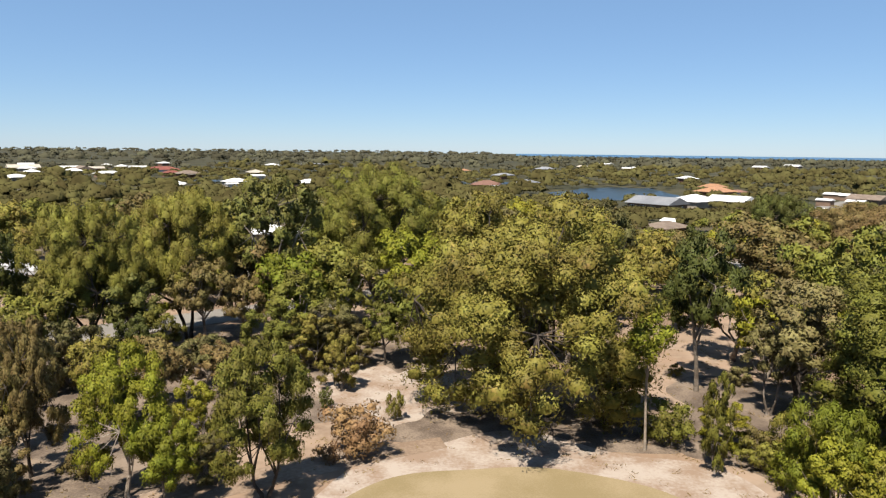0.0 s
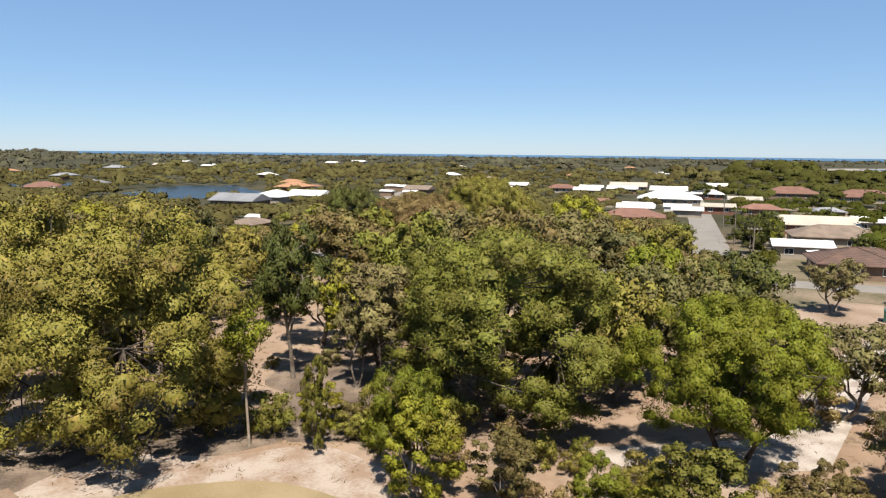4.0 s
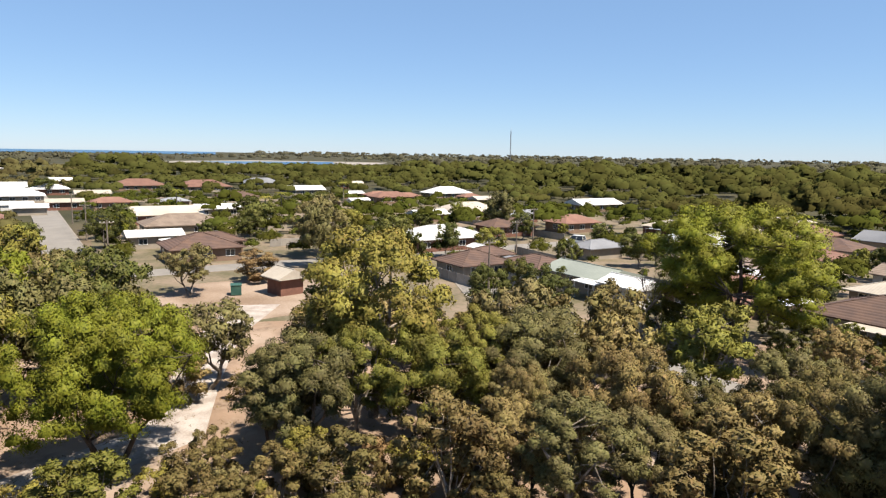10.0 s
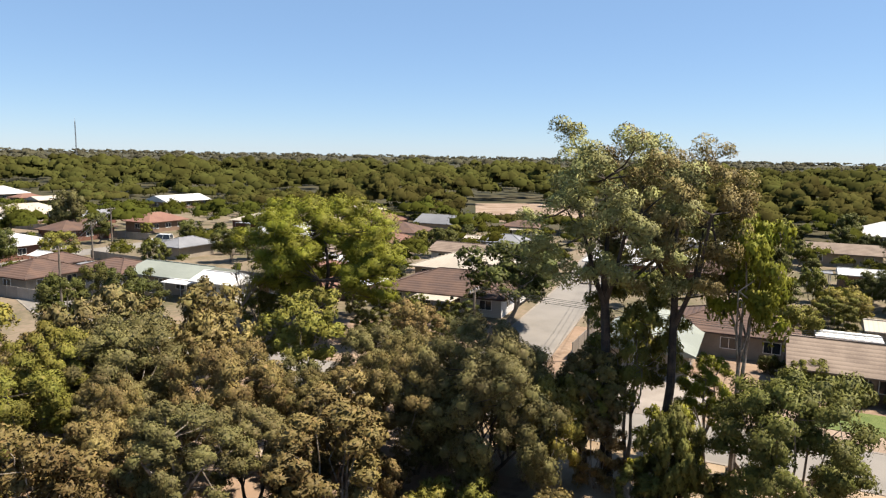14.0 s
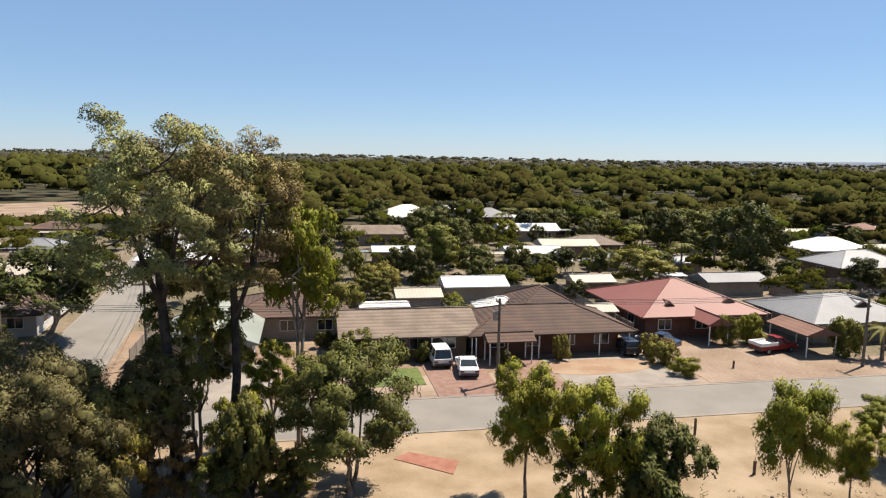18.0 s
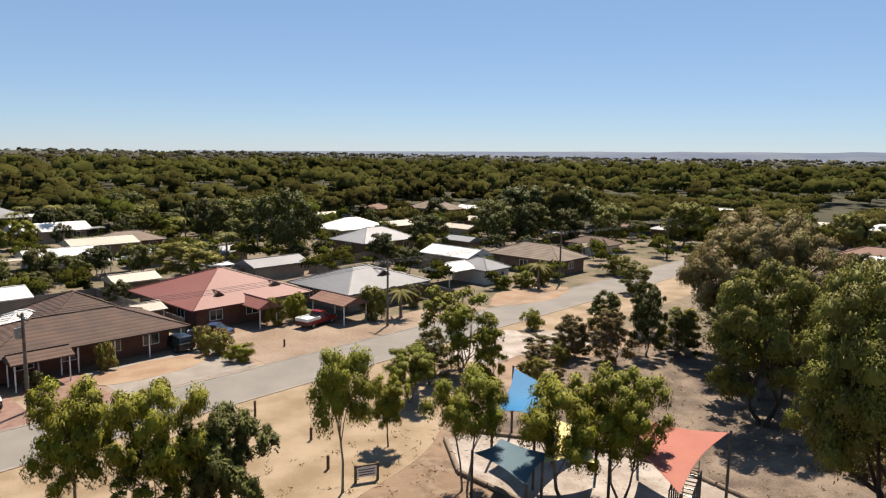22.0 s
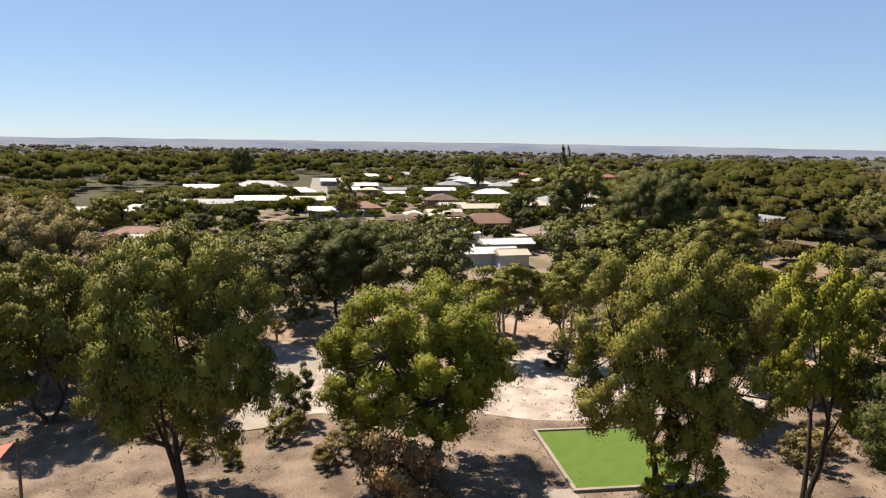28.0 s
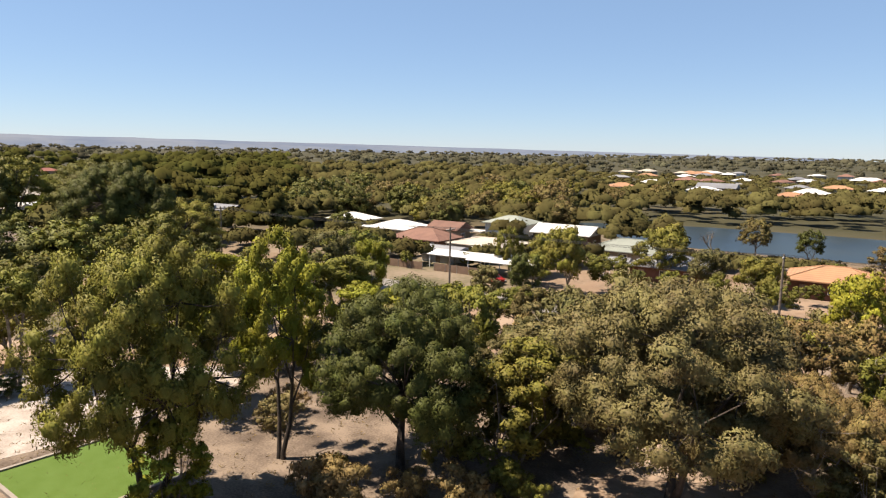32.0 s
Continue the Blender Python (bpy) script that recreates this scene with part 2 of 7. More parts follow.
class Shape:
    def __init__(self):
        self.v, self.f = [], []

    def face(self, pts):
        k = len(self.v)
        self.v += [tuple(p) for p in pts]
        self.f.append(tuple(range(k, k + len(pts))))
        return self

    def box(self, x0, y0, z0, x1, y1, z1, m=None):
        c = [(x, y, z) for z in (z0, z1) for x, y in ((x0, y0), (x1, y0), (x1, y1), (x0, y1))]
        if m is not None:
            c = [tuple(m @ Vector(p)) for p in c]
        k = len(self.v)
        self.v += c
        self.f += [tuple(k + i for i in q) for q in ((3, 2, 1, 0), (4, 5, 6, 7), (0, 1, 5, 4), (1, 2, 6, 5), (2, 3, 7, 6), (3, 0, 4, 7))]
        return self

    def prism(self, pts, h0, h1):
        """A flat outline of (x, y), raised from h0 to h1."""
        k, n = len(self.v), len(pts)
        self.v += [(x, y, h0) for x, y in pts] + [(x, y, h1) for x, y in pts]
        self.f += [tuple(range(k + n, k + 2 * n)), tuple(range(k + n - 1, k - 1, -1))]
        self.f += [(k + i, k + (i + 1) % n, k + n + (i + 1) % n, k + n + i) for i in range(n)]
        return self

    def tube(self, pts, radii, n=6, cap=True):
        pts = [Vector(p) for p in pts]
        k = len(self.v)
        for i, p in enumerate(pts):
            d = (pts[min(i + 1, len(pts) - 1)] - pts[max(i - 1, 0)]).normalized()
            a = d.orthogonal().normalized()
            if i and (a.dot(last) < 0.2):
                a = (last - d * last.dot(d)).normalized()
            elif i:
                a = (last - d * last.dot(d)).normalized()
            last, b = a, d.cross(a)
            self.v += [tuple(p + (a * math.cos(2 * math.pi * j / n) + b * math.sin(2 * math.pi * j / n)) * radii[i]) for j in range(n)]
        for i in range(len(pts) - 1):
            self.f += [(k + i * n + j, k + i * n + (j + 1) % n, k + (i + 1) * n + (j + 1) % n, k + (i + 1) * n + j) for j in range(n)]
        if cap:
            self.f += [tuple(k + (len(pts) - 1) * n + j for j in range(n)), tuple(k + n - 1 - j for j in range(n))]
        return self

    def mesh(self, name, material):
        me = bpy.data.meshes.new(name)
        me.from_pydata(self.v, [], self.f)
        me.materials.append(material)
        me.update()
        return me


def part(name, shape, material, parent=None, label=""):
    me = shape.mesh(name, material) if isinstance(shape, Shape) else shape
    ob = new(name, me)
    if parent is not None:
        ob.parent = parent
    return tagged(ob, label)


def flat(name, pts, material, h=0.02, low=-0.3, label="", category="ground"):
    """A piece of ground, path or road: an outline on the ground with a small thickness."""
    pts = [(p[0], p[1]) for p in pts]
    area = sum(a[0] * b[1] - b[0] * a[1] for a, b in zip(pts, pts[1:] + pts[:1]))
    ob = new(name, Shape().prism(pts if area > 0 else pts[::-1], low, h).mesh(name, material))
    return tagged(ob, label, category, kind="structure")


def blob(cx, cy, rx, ry, rot=0.0, n=40, wob=0.08, seed=0):
    """An uneven rounded outline."""
    r = random.Random(seed)
    ph = [r.uniform(0, 6.28) for _ in range(4)]
    out = []
    for i in range(n):
        a = 2 * math.pi * i / n
        k = 1 + wob * (math.sin(2 * a + ph[0]) + 0.6 * math.sin(3 * a + ph[1]) + 0.5 * math.sin(5 * a + ph[2]) + 0.35 * math.sin(9 * a + ph[3]))
        x, y = rx * k * math.cos(a), ry * k * math.sin(a)
        c, s = math.cos(radians(rot)), math.sin(radians(rot))
        out.append((cx + x * c - y * s, cy + x * s + y * c))
    return out


# ---- ground ----
def ground_material():
    m = bpy.data.materials.new("ground")
    m.use_nodes = True
    n, l = m.node_tree.nodes, m.node_tree.links
    p = n["Principled BSDF"]
    p.inputs["Roughness"].default_value, p.inputs["Specular IOR Level"].default_value = 0.95, 0.2
    co = n.new("ShaderNodeTexCoord")

    def noise_at(scale, detail=5.0):
        k = n.new("ShaderNodeTexNoise")
        k.inputs["Scale"].default_value, k.inputs["Detail"].default_value = scale, detail
        l.new(co.outputs["Object"], k.inputs["Vector"])
        return k.outputs[0]

    def ramp(value, stops):
        k = n.new("ShaderNodeValToRGB")
        e = k.color_ramp.elements
        while len(e) < len(stops):
            e.new(0.5)
        for el, (pos, col) in zip(e, stops):
            el.position, el.color = pos, (*col, 1)
        l.new(value, k.inputs[0])
        return k.outputs[0]

    def mix(fac, a, b):
        k = n.new("ShaderNodeMixRGB")
        l.new(fac, k.inputs[0]), l.new(a, k.inputs[1]), l.new(b, k.inputs[2])
        return k.outputs[0]

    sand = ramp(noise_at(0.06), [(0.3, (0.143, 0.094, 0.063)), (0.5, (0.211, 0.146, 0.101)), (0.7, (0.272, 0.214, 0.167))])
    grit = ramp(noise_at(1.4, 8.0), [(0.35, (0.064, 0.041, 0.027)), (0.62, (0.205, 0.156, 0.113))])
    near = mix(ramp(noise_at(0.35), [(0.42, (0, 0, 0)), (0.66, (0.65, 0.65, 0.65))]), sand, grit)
    # dark olive far ground: shade under the woodland is put into this colour
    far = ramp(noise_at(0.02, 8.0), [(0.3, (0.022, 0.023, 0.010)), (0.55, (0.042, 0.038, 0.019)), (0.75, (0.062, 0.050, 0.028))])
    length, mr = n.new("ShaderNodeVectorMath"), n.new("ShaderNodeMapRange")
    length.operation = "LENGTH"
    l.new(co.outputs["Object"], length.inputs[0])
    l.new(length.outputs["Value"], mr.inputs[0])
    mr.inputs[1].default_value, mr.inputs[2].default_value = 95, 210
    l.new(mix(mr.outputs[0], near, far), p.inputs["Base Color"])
    bp = n.new("ShaderNodeBump")
    bp.inputs["Strength"].default_value, bp.inputs["Distance"].default_value = 0.5, 0.12
    l.new(noise_at(1.8, 8.0), bp.inputs["Height"])
    l.new(bp.outputs[0], p.inputs["Normal"])
    return m


def ground_sheet():
    s, rings, n = Shape(), [0, 60, 150, 300, 700, 1500, 3000, 4900], 72
    s.v.append((0, 0, 0))
    for r in rings[1:]:
        s.v += [(r * math.cos(2 * math.pi * i / n), r * math.sin(2 * math.pi * i / n), 0.0) for i in range(n)]
    s.f += [(0, 1 + i, 1 + (i + 1) % n) for i in range(n)]
    for k in range(len(rings) - 2):
        s.f += [(1 + k * n + i, 1 + (k + 1) * n + i, 1 + (k + 1) * n + (i + 1) % n, 1 + k * n + (i + 1) % n) for i in range(n)]
    tagged(new("ground", s.mesh("ground", ground_material())), "sandy dry ground with leaf litter and scrub, under-tree shade in its far colour", "ground", kind="structure")


ground_sheet()


def strip(u0, v0, u1, v1, wide):
    a, b = W(u0, v0), W(u1, v1)
    d = (b - a).normalized()
    s = Vector((-d.y, d.x, 0)) * wide / 2
    return [a - s, b - s, b + s, a + s]


def road(u0, v0, u1, v1, wide, h=0.03):
    flat("road", strip(u0, v0, u1, v1, wide), M_ASPHALT, h, label="pale grey sealed suburban road", category="road")
    a, b = W(u0, v0), W(u1, v1)
    d = (b - a).normalized()
    s = Vector((-d.y, d.x, 0))
    for k in (-1, 1):
        o = s * k * (wide / 2 + 0.15)
        e = s * 0.15
        flat("kerb", [a + o - e, b + o - e, b + o + e, a + o + e], M_KERB, h + 0.025, label="low concrete kerb along the road", category="kerb")


road(-330, -50.7, 62, -50.7, 6.6)
road(20.8, -54.2, 24.5, -106, 6.4, 0.034)
road(24.5, -105, 35, -190, 6.4, 0.036)
road(118, -8, 340, -8, 7.0, 0.03)
road(118, -130, 118, 74, 6.0, 0.038)
road(-220, 84, 114, 79, 6.2, 0.042)
road(-278, 22, -470, 38, 8.0, 0.03)
road(232, 108, 320, 126, 8.0, 0.03)
road(66, -50.7, 114, -72, 5.0, 0.046)
flat("verge", strip(-70, -57, 18, -57, 6.0), M_SAND, 0.012, label="bare sandy verge beside the road", category="verge")
flat("verge", strip(-120, -43.2, 20, -43.2, 8.0), M_DRY_GRASS, 0.012, label="dry sandy grass verge beside the road", category="verge")
flat("dry_grass_oval", blob(4.5, 28.8, 12.5, 13.5, 0, 96, 0.03, 4), M_OVAL, 0.03, label="oval of thin dry yellowing turf", category="grass")
flat("sand_ring", blob(6.5, 29.0, 17.4, 16.0, 0, 96, 0.12, 5), M_PATCHY, 0.012, label="pale sand ring round the turf oval", category="path")
flat("sand_clearing", blob(-20.3, -68.6, 9, 4.5, 37, 56, 0.2, 48), M_WHITE_SAND, 0.018, label="pale trampled sand beside the road", category="ground")
flat("sand_track", [(-30, 23), (-15, 36), (-5.5, 41.5), (0.5, 44.5), (0, 46.2), (-7, 43.6), (-17, 38), (-33, 25)], M_SAND, 0.02, label="worn sandy foot track", category="path")
flat("sand_clearing", blob(-4.0, 56, 5.6, 8.5, 10, 64, 0.22, 7), M_PATCHY, 0.02, label="pale sand clearing between the trees", category="ground")
flat("sand_clearing", blob(88, 36, 13, 18, 30, 40, 0.1, 9), M_SAND, 0.02, label="wide sandy clearing with tyre marks", category="ground")
flat("sand_track", [(86, 30), (70, 29), (56, 25), (44, 21), (33, 27), (33, 32), (45, 26), (54, 29), (70, 33.5), (84, 36)], M_WHITE_SAND, 0.026, label="pale sand track through the trees", category="path")
flat("sand_clearing", blob(-58, -12, 9, 15, 10, 40, 0.12, 11), M_WHITE_SAND, 0.02, label="pale trampled sand under the trees", category="ground")
flat("sand_clearing", blob(-50, -35, 7, 12, -30, 40, 0.12, 12), M_WHITE_SAND, 0.016, label="pale trampled sand under the trees", category="ground")
flat("dry_grass", blob(12, -38, 26, 10, 36, 48, 0.08, 13), M_DRY_GRASS, 0.016, label="bleached dry grass and sand", category="ground")
flat("litter_patch", blob(-24, -52, 14, 7, 36, 48, 0.12, 14), M_LITTER, 0.014, label="brown leaf litter on sand", category="ground")
flat("sand_clearing", [(184, -107), (160, -130), (239, -193), (250, -145)], M_SAND, 0.03, label="bare sand clearing before the woodland", category="ground")
flat("river", blob(-118, 135, 62, 24, 32, 48, 0.1, 15), M_WATER, 0.05, label="still dark river behind the houses", category="water")
flat("river", blob(85, 340, 26, 60, -25, 40, 0.12, 16), M_WATER, 0.05, label="still dark river between the trees", category="water")
flat("river", blob(-60, 430, 120, 18, 5, 40, 0.12, 17), M_WATER, 0.05, label="still dark river between the trees", category="water")
flat("lake", [(1050, 500), (1140, 430), (1240, 330), (970, 255), (930, 360)], M_SEA, 0.6, label="shallow blue lake beyond the town", category="water")
flat("lake_flats", [(1000, 560), (1300, 500), (1300, 240), (900, 200), (700, 330)], M_SALT, 0.3, label="pale lake flats", category="ground")


def polar(a, d):
    return (d * math.sin(radians(a)), d * math.cos(radians(a)))


flat("sea", [polar(a, 2700) for a in range(6, 68, 3)] + [polar(a, 4880) for a in range(66, 4, -3)], M_SEA, 1.5, label="blue sea at the horizon", category="water")


def hills():
    s = Shape()
    az = [170 + 1.5 * i for i in range(101)]
    for a in az:
        k = max(0.0, math.sin(radians((a - 170) * 180 / 150)))
        top = 14 + 62 * k ** 1.2 * (0.9 + 0.1 * noise.noise((a * 0.25, 0, 0))) + 6 * noise.noise((a * 0.6, 3, 0)) * k
        for r, z in ((4300, -2), (4600, top * 0.7), (4850, top), (4890, -2)):
            x, y = polar(a, r)
            s.v.append((x, y, z))
    for i in range(len(az) - 1):
        s.f += [(4 * i + j, 4 * i + 4 + j, 4 * i + 5 + j, 4 * i + 1 + j) for j in range(3)]
    # blue-grey base colour stands for the air haze before the range
    m = mat("hazed far range", (0.065, 0.085, 0.126), (0.095, 0.112, 0.143), 0.0025, 1.0, fine=5)
    tagged(new("backdrop_hills", s.mesh("hills", m)), "low range on the horizon, coloured blue-grey for haze", "hills", kind="structure")


hills()


def edge_of_town(a):
    """How far out the houses reach in the direction a (degrees clockwise)."""
    return float(np.interp(a % 360, [0, 50, 60, 75, 95, 110, 125, 150, 180, 200, 215, 232, 245, 258, 266, 300, 325, 360], [120, 120, 330, 285, 255, 225, 180, 195, 185, 170, 190, 250, 330, 320, 120, 120, 120, 120]))


M_YARDS = mat("sandy yards and dry lawns", (0.160, 0.122, 0.086), (0.075, 0.066, 0.034), 0.11, 0.95, fine=14, bump=0.3)
flat("suburb_yards", [polar(a, edge_of_town(a) - 6) for a in range(57, 262, 2)] + [polar(a, 82) for a in range(261, 56, -2)], M_YARDS, 0.008, label="sandy yards and dry lawns between the houses", category="ground")
flat("riverside_yards", [polar(a, 168) for a in range(279, 300, 3)] + [polar(a, 92) for a in range(299, 278, -3)], M_YARDS, 0.008, label="sandy yards before the river houses", category="ground")
flat("leaf_litter", blob(-45, 4, 17, 34, 0, 48, 0.12, 41), M_LITTER, 0.006, label="brown leaf litter under the trees", category="ground")
flat("leaf_litter", blob(-36, -36, 14, 18, 30, 48, 0.12, 42), M_LITTER, 0.007, label="brown leaf litter under the trees", category="ground")
flat("leaf_litter", blob(-26, 42, 11, 12, 0, 48, 0.14, 44), M_LITTER, 0.005, label="brown leaf litter under the trees", category="ground")
flat("leaf_litter", blob(-22, 62, 24, 16, 0, 48, 0.12, 43), M_LITTER, 0.006, label="brown leaf litter under the trees", category="ground")

flat("leaf_litter", blob(-40, -57, 12, 15, 35, 48, 0.14, 45), M_LITTER, 0.009, label="brown leaf litter under the trees", category="ground")
flat("leaf_litter", blob(25, 50, 9, 9, 0, 48, 0.16, 46), M_LITTER, 0.007, label="brown leaf litter under the trees", category="ground")
flat("leaf_litter", blob(7, 49, 11, 6.5, 0, 48, 0.16, 47), M_LITTER, 0.010, label="brown leaf litter under the trees", category="ground")
flat("leaf_litter", blob(-31, -38, 6, 9, 30, 48, 0.16, 50), M_LITTER, 0.013, label="brown leaf litter under the trees", category="ground")
flat("leaf_litter", blob(-34, -22, 9, 16, 20, 48, 0.16, 49), M_LITTER, 0.011, label="brown leaf litter under the trees", category="ground")

# ---- trees ----


def leaf_cloud(rng, centres, radii, per, length, flatten=0.72, low=-0.45, droop=0.35, fill=0.3, slim=1.0, hubs=None, lift=-0.1, clumpy=0.9, whole=0.5, rough=0.2, skirt=0.0, core=0, solid=0.88):
    """Pointed leaves on the outside of rounded tufts with hanging skirts, as one mesh of loose triangles."""
    c, r = np.array(centres), np.array(radii)
    n = len(c) * per
    k = np.repeat(np.arange(len(c)), per)
    z = rng.uniform(low, 1.0, n)
    a = rng.uniform(0, 2 * np.pi, n)
    q = np.sqrt(1 - z * z)
    d = np.stack([q * np.cos(a), q * np.sin(a), z], 1)
    rad = r[k] * np.where(rng.random(n) < fill, rng.uniform(0.3, 0.9, n), rng.uniform(0.82, 1.15, n))
    p = c[k] + d * rad[:, None] * [1, 1, flatten]
    # the lower leaves hang down in uneven fringes
    hang = np.clip(0.35 - z, 0, 1) * (0.6 + 0.8 * np.sin(a * 3 + k * 1.7) ** 2)
    p[:, 2] -= skirt * hang * r[k] * rng.uniform(0.2, 1.2, n)
    out = p - (c if hubs is None else np.array(hubs))[k]
    out /= np.linalg.norm(out, axis=1, keepdims=True) + 1e-6
    soft = d * clumpy + out * whole + rng.normal(size=(n, 3)) * rough + [0, 0, lift]
    soft /= np.linalg.norm(soft, axis=1, keepdims=True)
    nrm = soft + rng.normal(size=(n, 3)) * 0.5
    nrm /= np.linalg.norm(nrm, axis=1, keepdims=True)
    nrm *= np.where((nrm * soft).sum(1, keepdims=True) < 0, -1, 1)
    t = rng.normal(size=(n, 3))
    t[:, 2] -= droop * 1.5
    t -= (t * nrm).sum(1, keepdims=True) * nrm
    t /= np.linalg.norm(t, axis=1, keepdims=True)
    s = np.cross(nrm, t)
    ln = length * rng.uniform(0.6, 1.35, n)[:, None]
    wd = ln * rng.uniform(0.24, 0.40, n)[:, None] * slim
    v = np.stack([p - t * ln * 0.4 + s * wd, p - t * ln * 0.4 - s * wd, p + t * ln * 0.6], 1).reshape(-1, 3)
    soft = np.repeat(soft, 3, 0)
    if core:
        # dense uneven inner foliage of each tuft
        rings, m = ((-0.3, 0.3, 0.72) if core > 1 else (-0.2, 0.55)), (7 if core > 1 else 5)
        g = [np.array([(math.sqrt(1 - q * q) * math.cos(6.2832 * (j + 0.5 * i) / m), math.sqrt(1 - q * q) * math.sin(6.2832 * (j + 0.5 * i) / m), q) for j in range(m)]) for i, q in enumerate(rings)]
        tri = []
        for lo, hi in zip(g, g[1:]):
            for j in range(m):
                tri += [lo[j], lo[(j + 1) % m], hi[j], lo[(j + 1) % m], hi[(j + 1) % m], hi[j]]
        for j in range(m):
            tri += [g[-1][j], g[-1][(j + 1) % m], np.array([0, 0, 1.0])]
        tri = np.array(tri)
        kk = np.repeat(np.arange(len(c)), len(tri))
        dd = np.tile(tri, (len(c), 1))
        wob = 1 + 0.16 * np.sin(dd[:, 0] * 5 + kk * 2.1) + 0.14 * np.sin(dd[:, 1] * 6 + kk * 3.7)
        cv = c[kk] + dd * (r[kk] * solid * wob)[:, None] * [1, 1, flatten]
        o2 = cv - (c if hubs is None else np.array(hubs))[kk]
        o2 /= np.linalg.norm(o2, axis=1, keepdims=True) + 1e-6
        cs = dd * clumpy + o2 * whole + [0, 0, lift]
        cs /= np.linalg.norm(cs, axis=1, keepdims=True)
        v, soft = np.concatenate([v, cv]), np.concatenate([soft, cs])
    return v, soft


def leaf_mesh(name, v, material, soft=None):
    me = bpy.data.meshes.new(name)
    n = len(v) // 3
    me.vertices.add(len(v))
    me.vertices.foreach_set("co", v.astype(np.float32).ravel())
    me.loops.add(3 * n)
    me.loops.foreach_set("vertex_index", np.arange(3 * n, dtype=np.int32))
    me.polygons.add(n)
    me.polygons.foreach_set("loop_start", np.arange(0, 3 * n, 3, dtype=np.int32))
    me.update(calc_edges=True)
    if soft is not None:
        at = me.attributes.new("custom_normal", "FLOAT_VECTOR", "POINT")
        at.data.foreach_set("vector", soft.astype(np.float32).ravel())
    me.materials.append(material)
    return me


PROTO = {}


def tree_kind(name, seed, h, w, clear, clumps, per, length, clump=0.17, stems=1, thick=0.022, bark=None, flatten=0.95, droop=0.35, low=-0.7, shell=0.68, word="gum tree", bend=0.1, fill=0.3, slim=1.0, dome=0.75, twigs=True, skirt=0.6, full=False, core=1):
    rng, r = np.random.default_rng(seed), random.Random(seed)
    wood = Shape()
    zc, ca = h * (1 + clear) / 2, h * (1 - clear) / 2
    cent, rad, joints = [], [], []
    for s in range(stems):
        a = 6.28 * s / stems + r.uniform(0, 2)
        off = 0.0 if stems == 1 else w * 0.035
        lean = w * (bend if stems == 1 else 0.13)
        base = Vector((off * math.cos(a), off * math.sin(a), -0.3))
        top = Vector((lean * math.cos(a), lean * math.sin(a), h * (clear + 0.12)))
        mid = base.lerp(top, 0.5) + Vector((r.uniform(-1, 1), r.uniform(-1, 1), 0)) * w * 0.03
        r0 = thick * h / (stems ** 0.5)
        wood.tube([base, base + Vector((0, 0, 0.6)), mid, top], [r0 * 1.5, r0 * 1.05, r0 * 0.85, r0 * 0.65], 8)
        limbs = 4 if stems == 1 else 3
        for j in range(limbs + 1):
            b = a + 6.28 * j / limbs + r.uniform(-0.5, 0.5)
            out = w * r.uniform(0.16, 0.28) if j < limbs else w * 0.03
            st = mid.lerp(top, r.uniform(0.3, 1.0)) if j < limbs else top
            e = Vector((top.x + out * math.cos(b), top.y + out * math.sin(b), zc + ca * r.uniform(-0.35, 0.25) if j < limbs else zc + ca * 0.45))
            m = st.lerp(e, 0.5) + Vector((r.uniform(-1, 1), r.uniform(-1, 1), -0.5)) * w * 0.04
            wood.tube([st, m, e], [r0 * 0.5, r0 * 0.36, r0 * 0.22], 6)
            joints.append((e, m, r0 * 0.2))
    rc = w * clump
    lobes = max(5, clumps // 3)
    for i in range(lobes):
        z = 1 - (1.95 if full else 1.8) * (i + 0.4) / lobes
        a = i * 2.39996 + r.uniform(-0.5, 0.5)
        q = math.sqrt(max(0, 1 - z * z))
        q = q ** dome if z > 0 or not full else 1 - 0.14 * z * z
        k = r.uniform(shell, 0.95) if i % 4 or i == 0 else r.uniform(0.15, shell)
        k *= 1 + 0.14 * math.sin(2 * a + seed) + 0.10 * math.sin(3 * a + 2 * seed)
        lr = rc * r.uniform(0.75, 1.35)
        p = Vector(((w / 2 - lr * 0.7) * q * math.cos(a) * k, (w / 2 - lr * 0.7) * q * math.sin(a) * k, zc + (ca - lr * flatten * (0.2 if full and z < 0 else 0.8)) * z * (1 if full and z < 0 else 0.6 + 0.4 * k)))
        j = min(joints, key=lambda o: (o[0] - p).length)
        st = j[0] if (j[0] - p).length < (j[1] - p).length + w * 0.1 else j[1]
        m = st.lerp(p, 0.55) + Vector((r.uniform(-1, 1), r.uniform(-1, 1), -0.4)) * w * 0.03
        wood.tube([st, m, p], [j[2], j[2] * 0.7, j[2] * 0.45], 5, False)
        subs = max(2, round(clumps / lobes * (lr / (rc * 1.05)) ** 2))
        for g in range(subs):
            sz = 1.0 - 1.35 * (g + r.uniform(0.2, 0.8)) / subs
            sa = g * 2.39996 + r.uniform(-0.5, 0.5)
            sq = math.sqrt(1 - sz * sz)
            c = p + Vector((sq * math.cos(sa), sq * math.sin(sa), sz * flatten)) * lr * r.uniform(0.55, 0.95)
            rr = rc * r.uniform(0.55, 0.95)
            cent.append(tuple(c)), rad.append(rr)
            u = r.uniform(0.3, 1.0)
            if twigs:
                wood.tube([m.lerp(p, u), p.lerp(c, 0.5) - Vector((0, 0, rr * 0.3)), c], [j[2] * 0.4, j[2] * 0.25, j[2] * 0.12], 3, False)
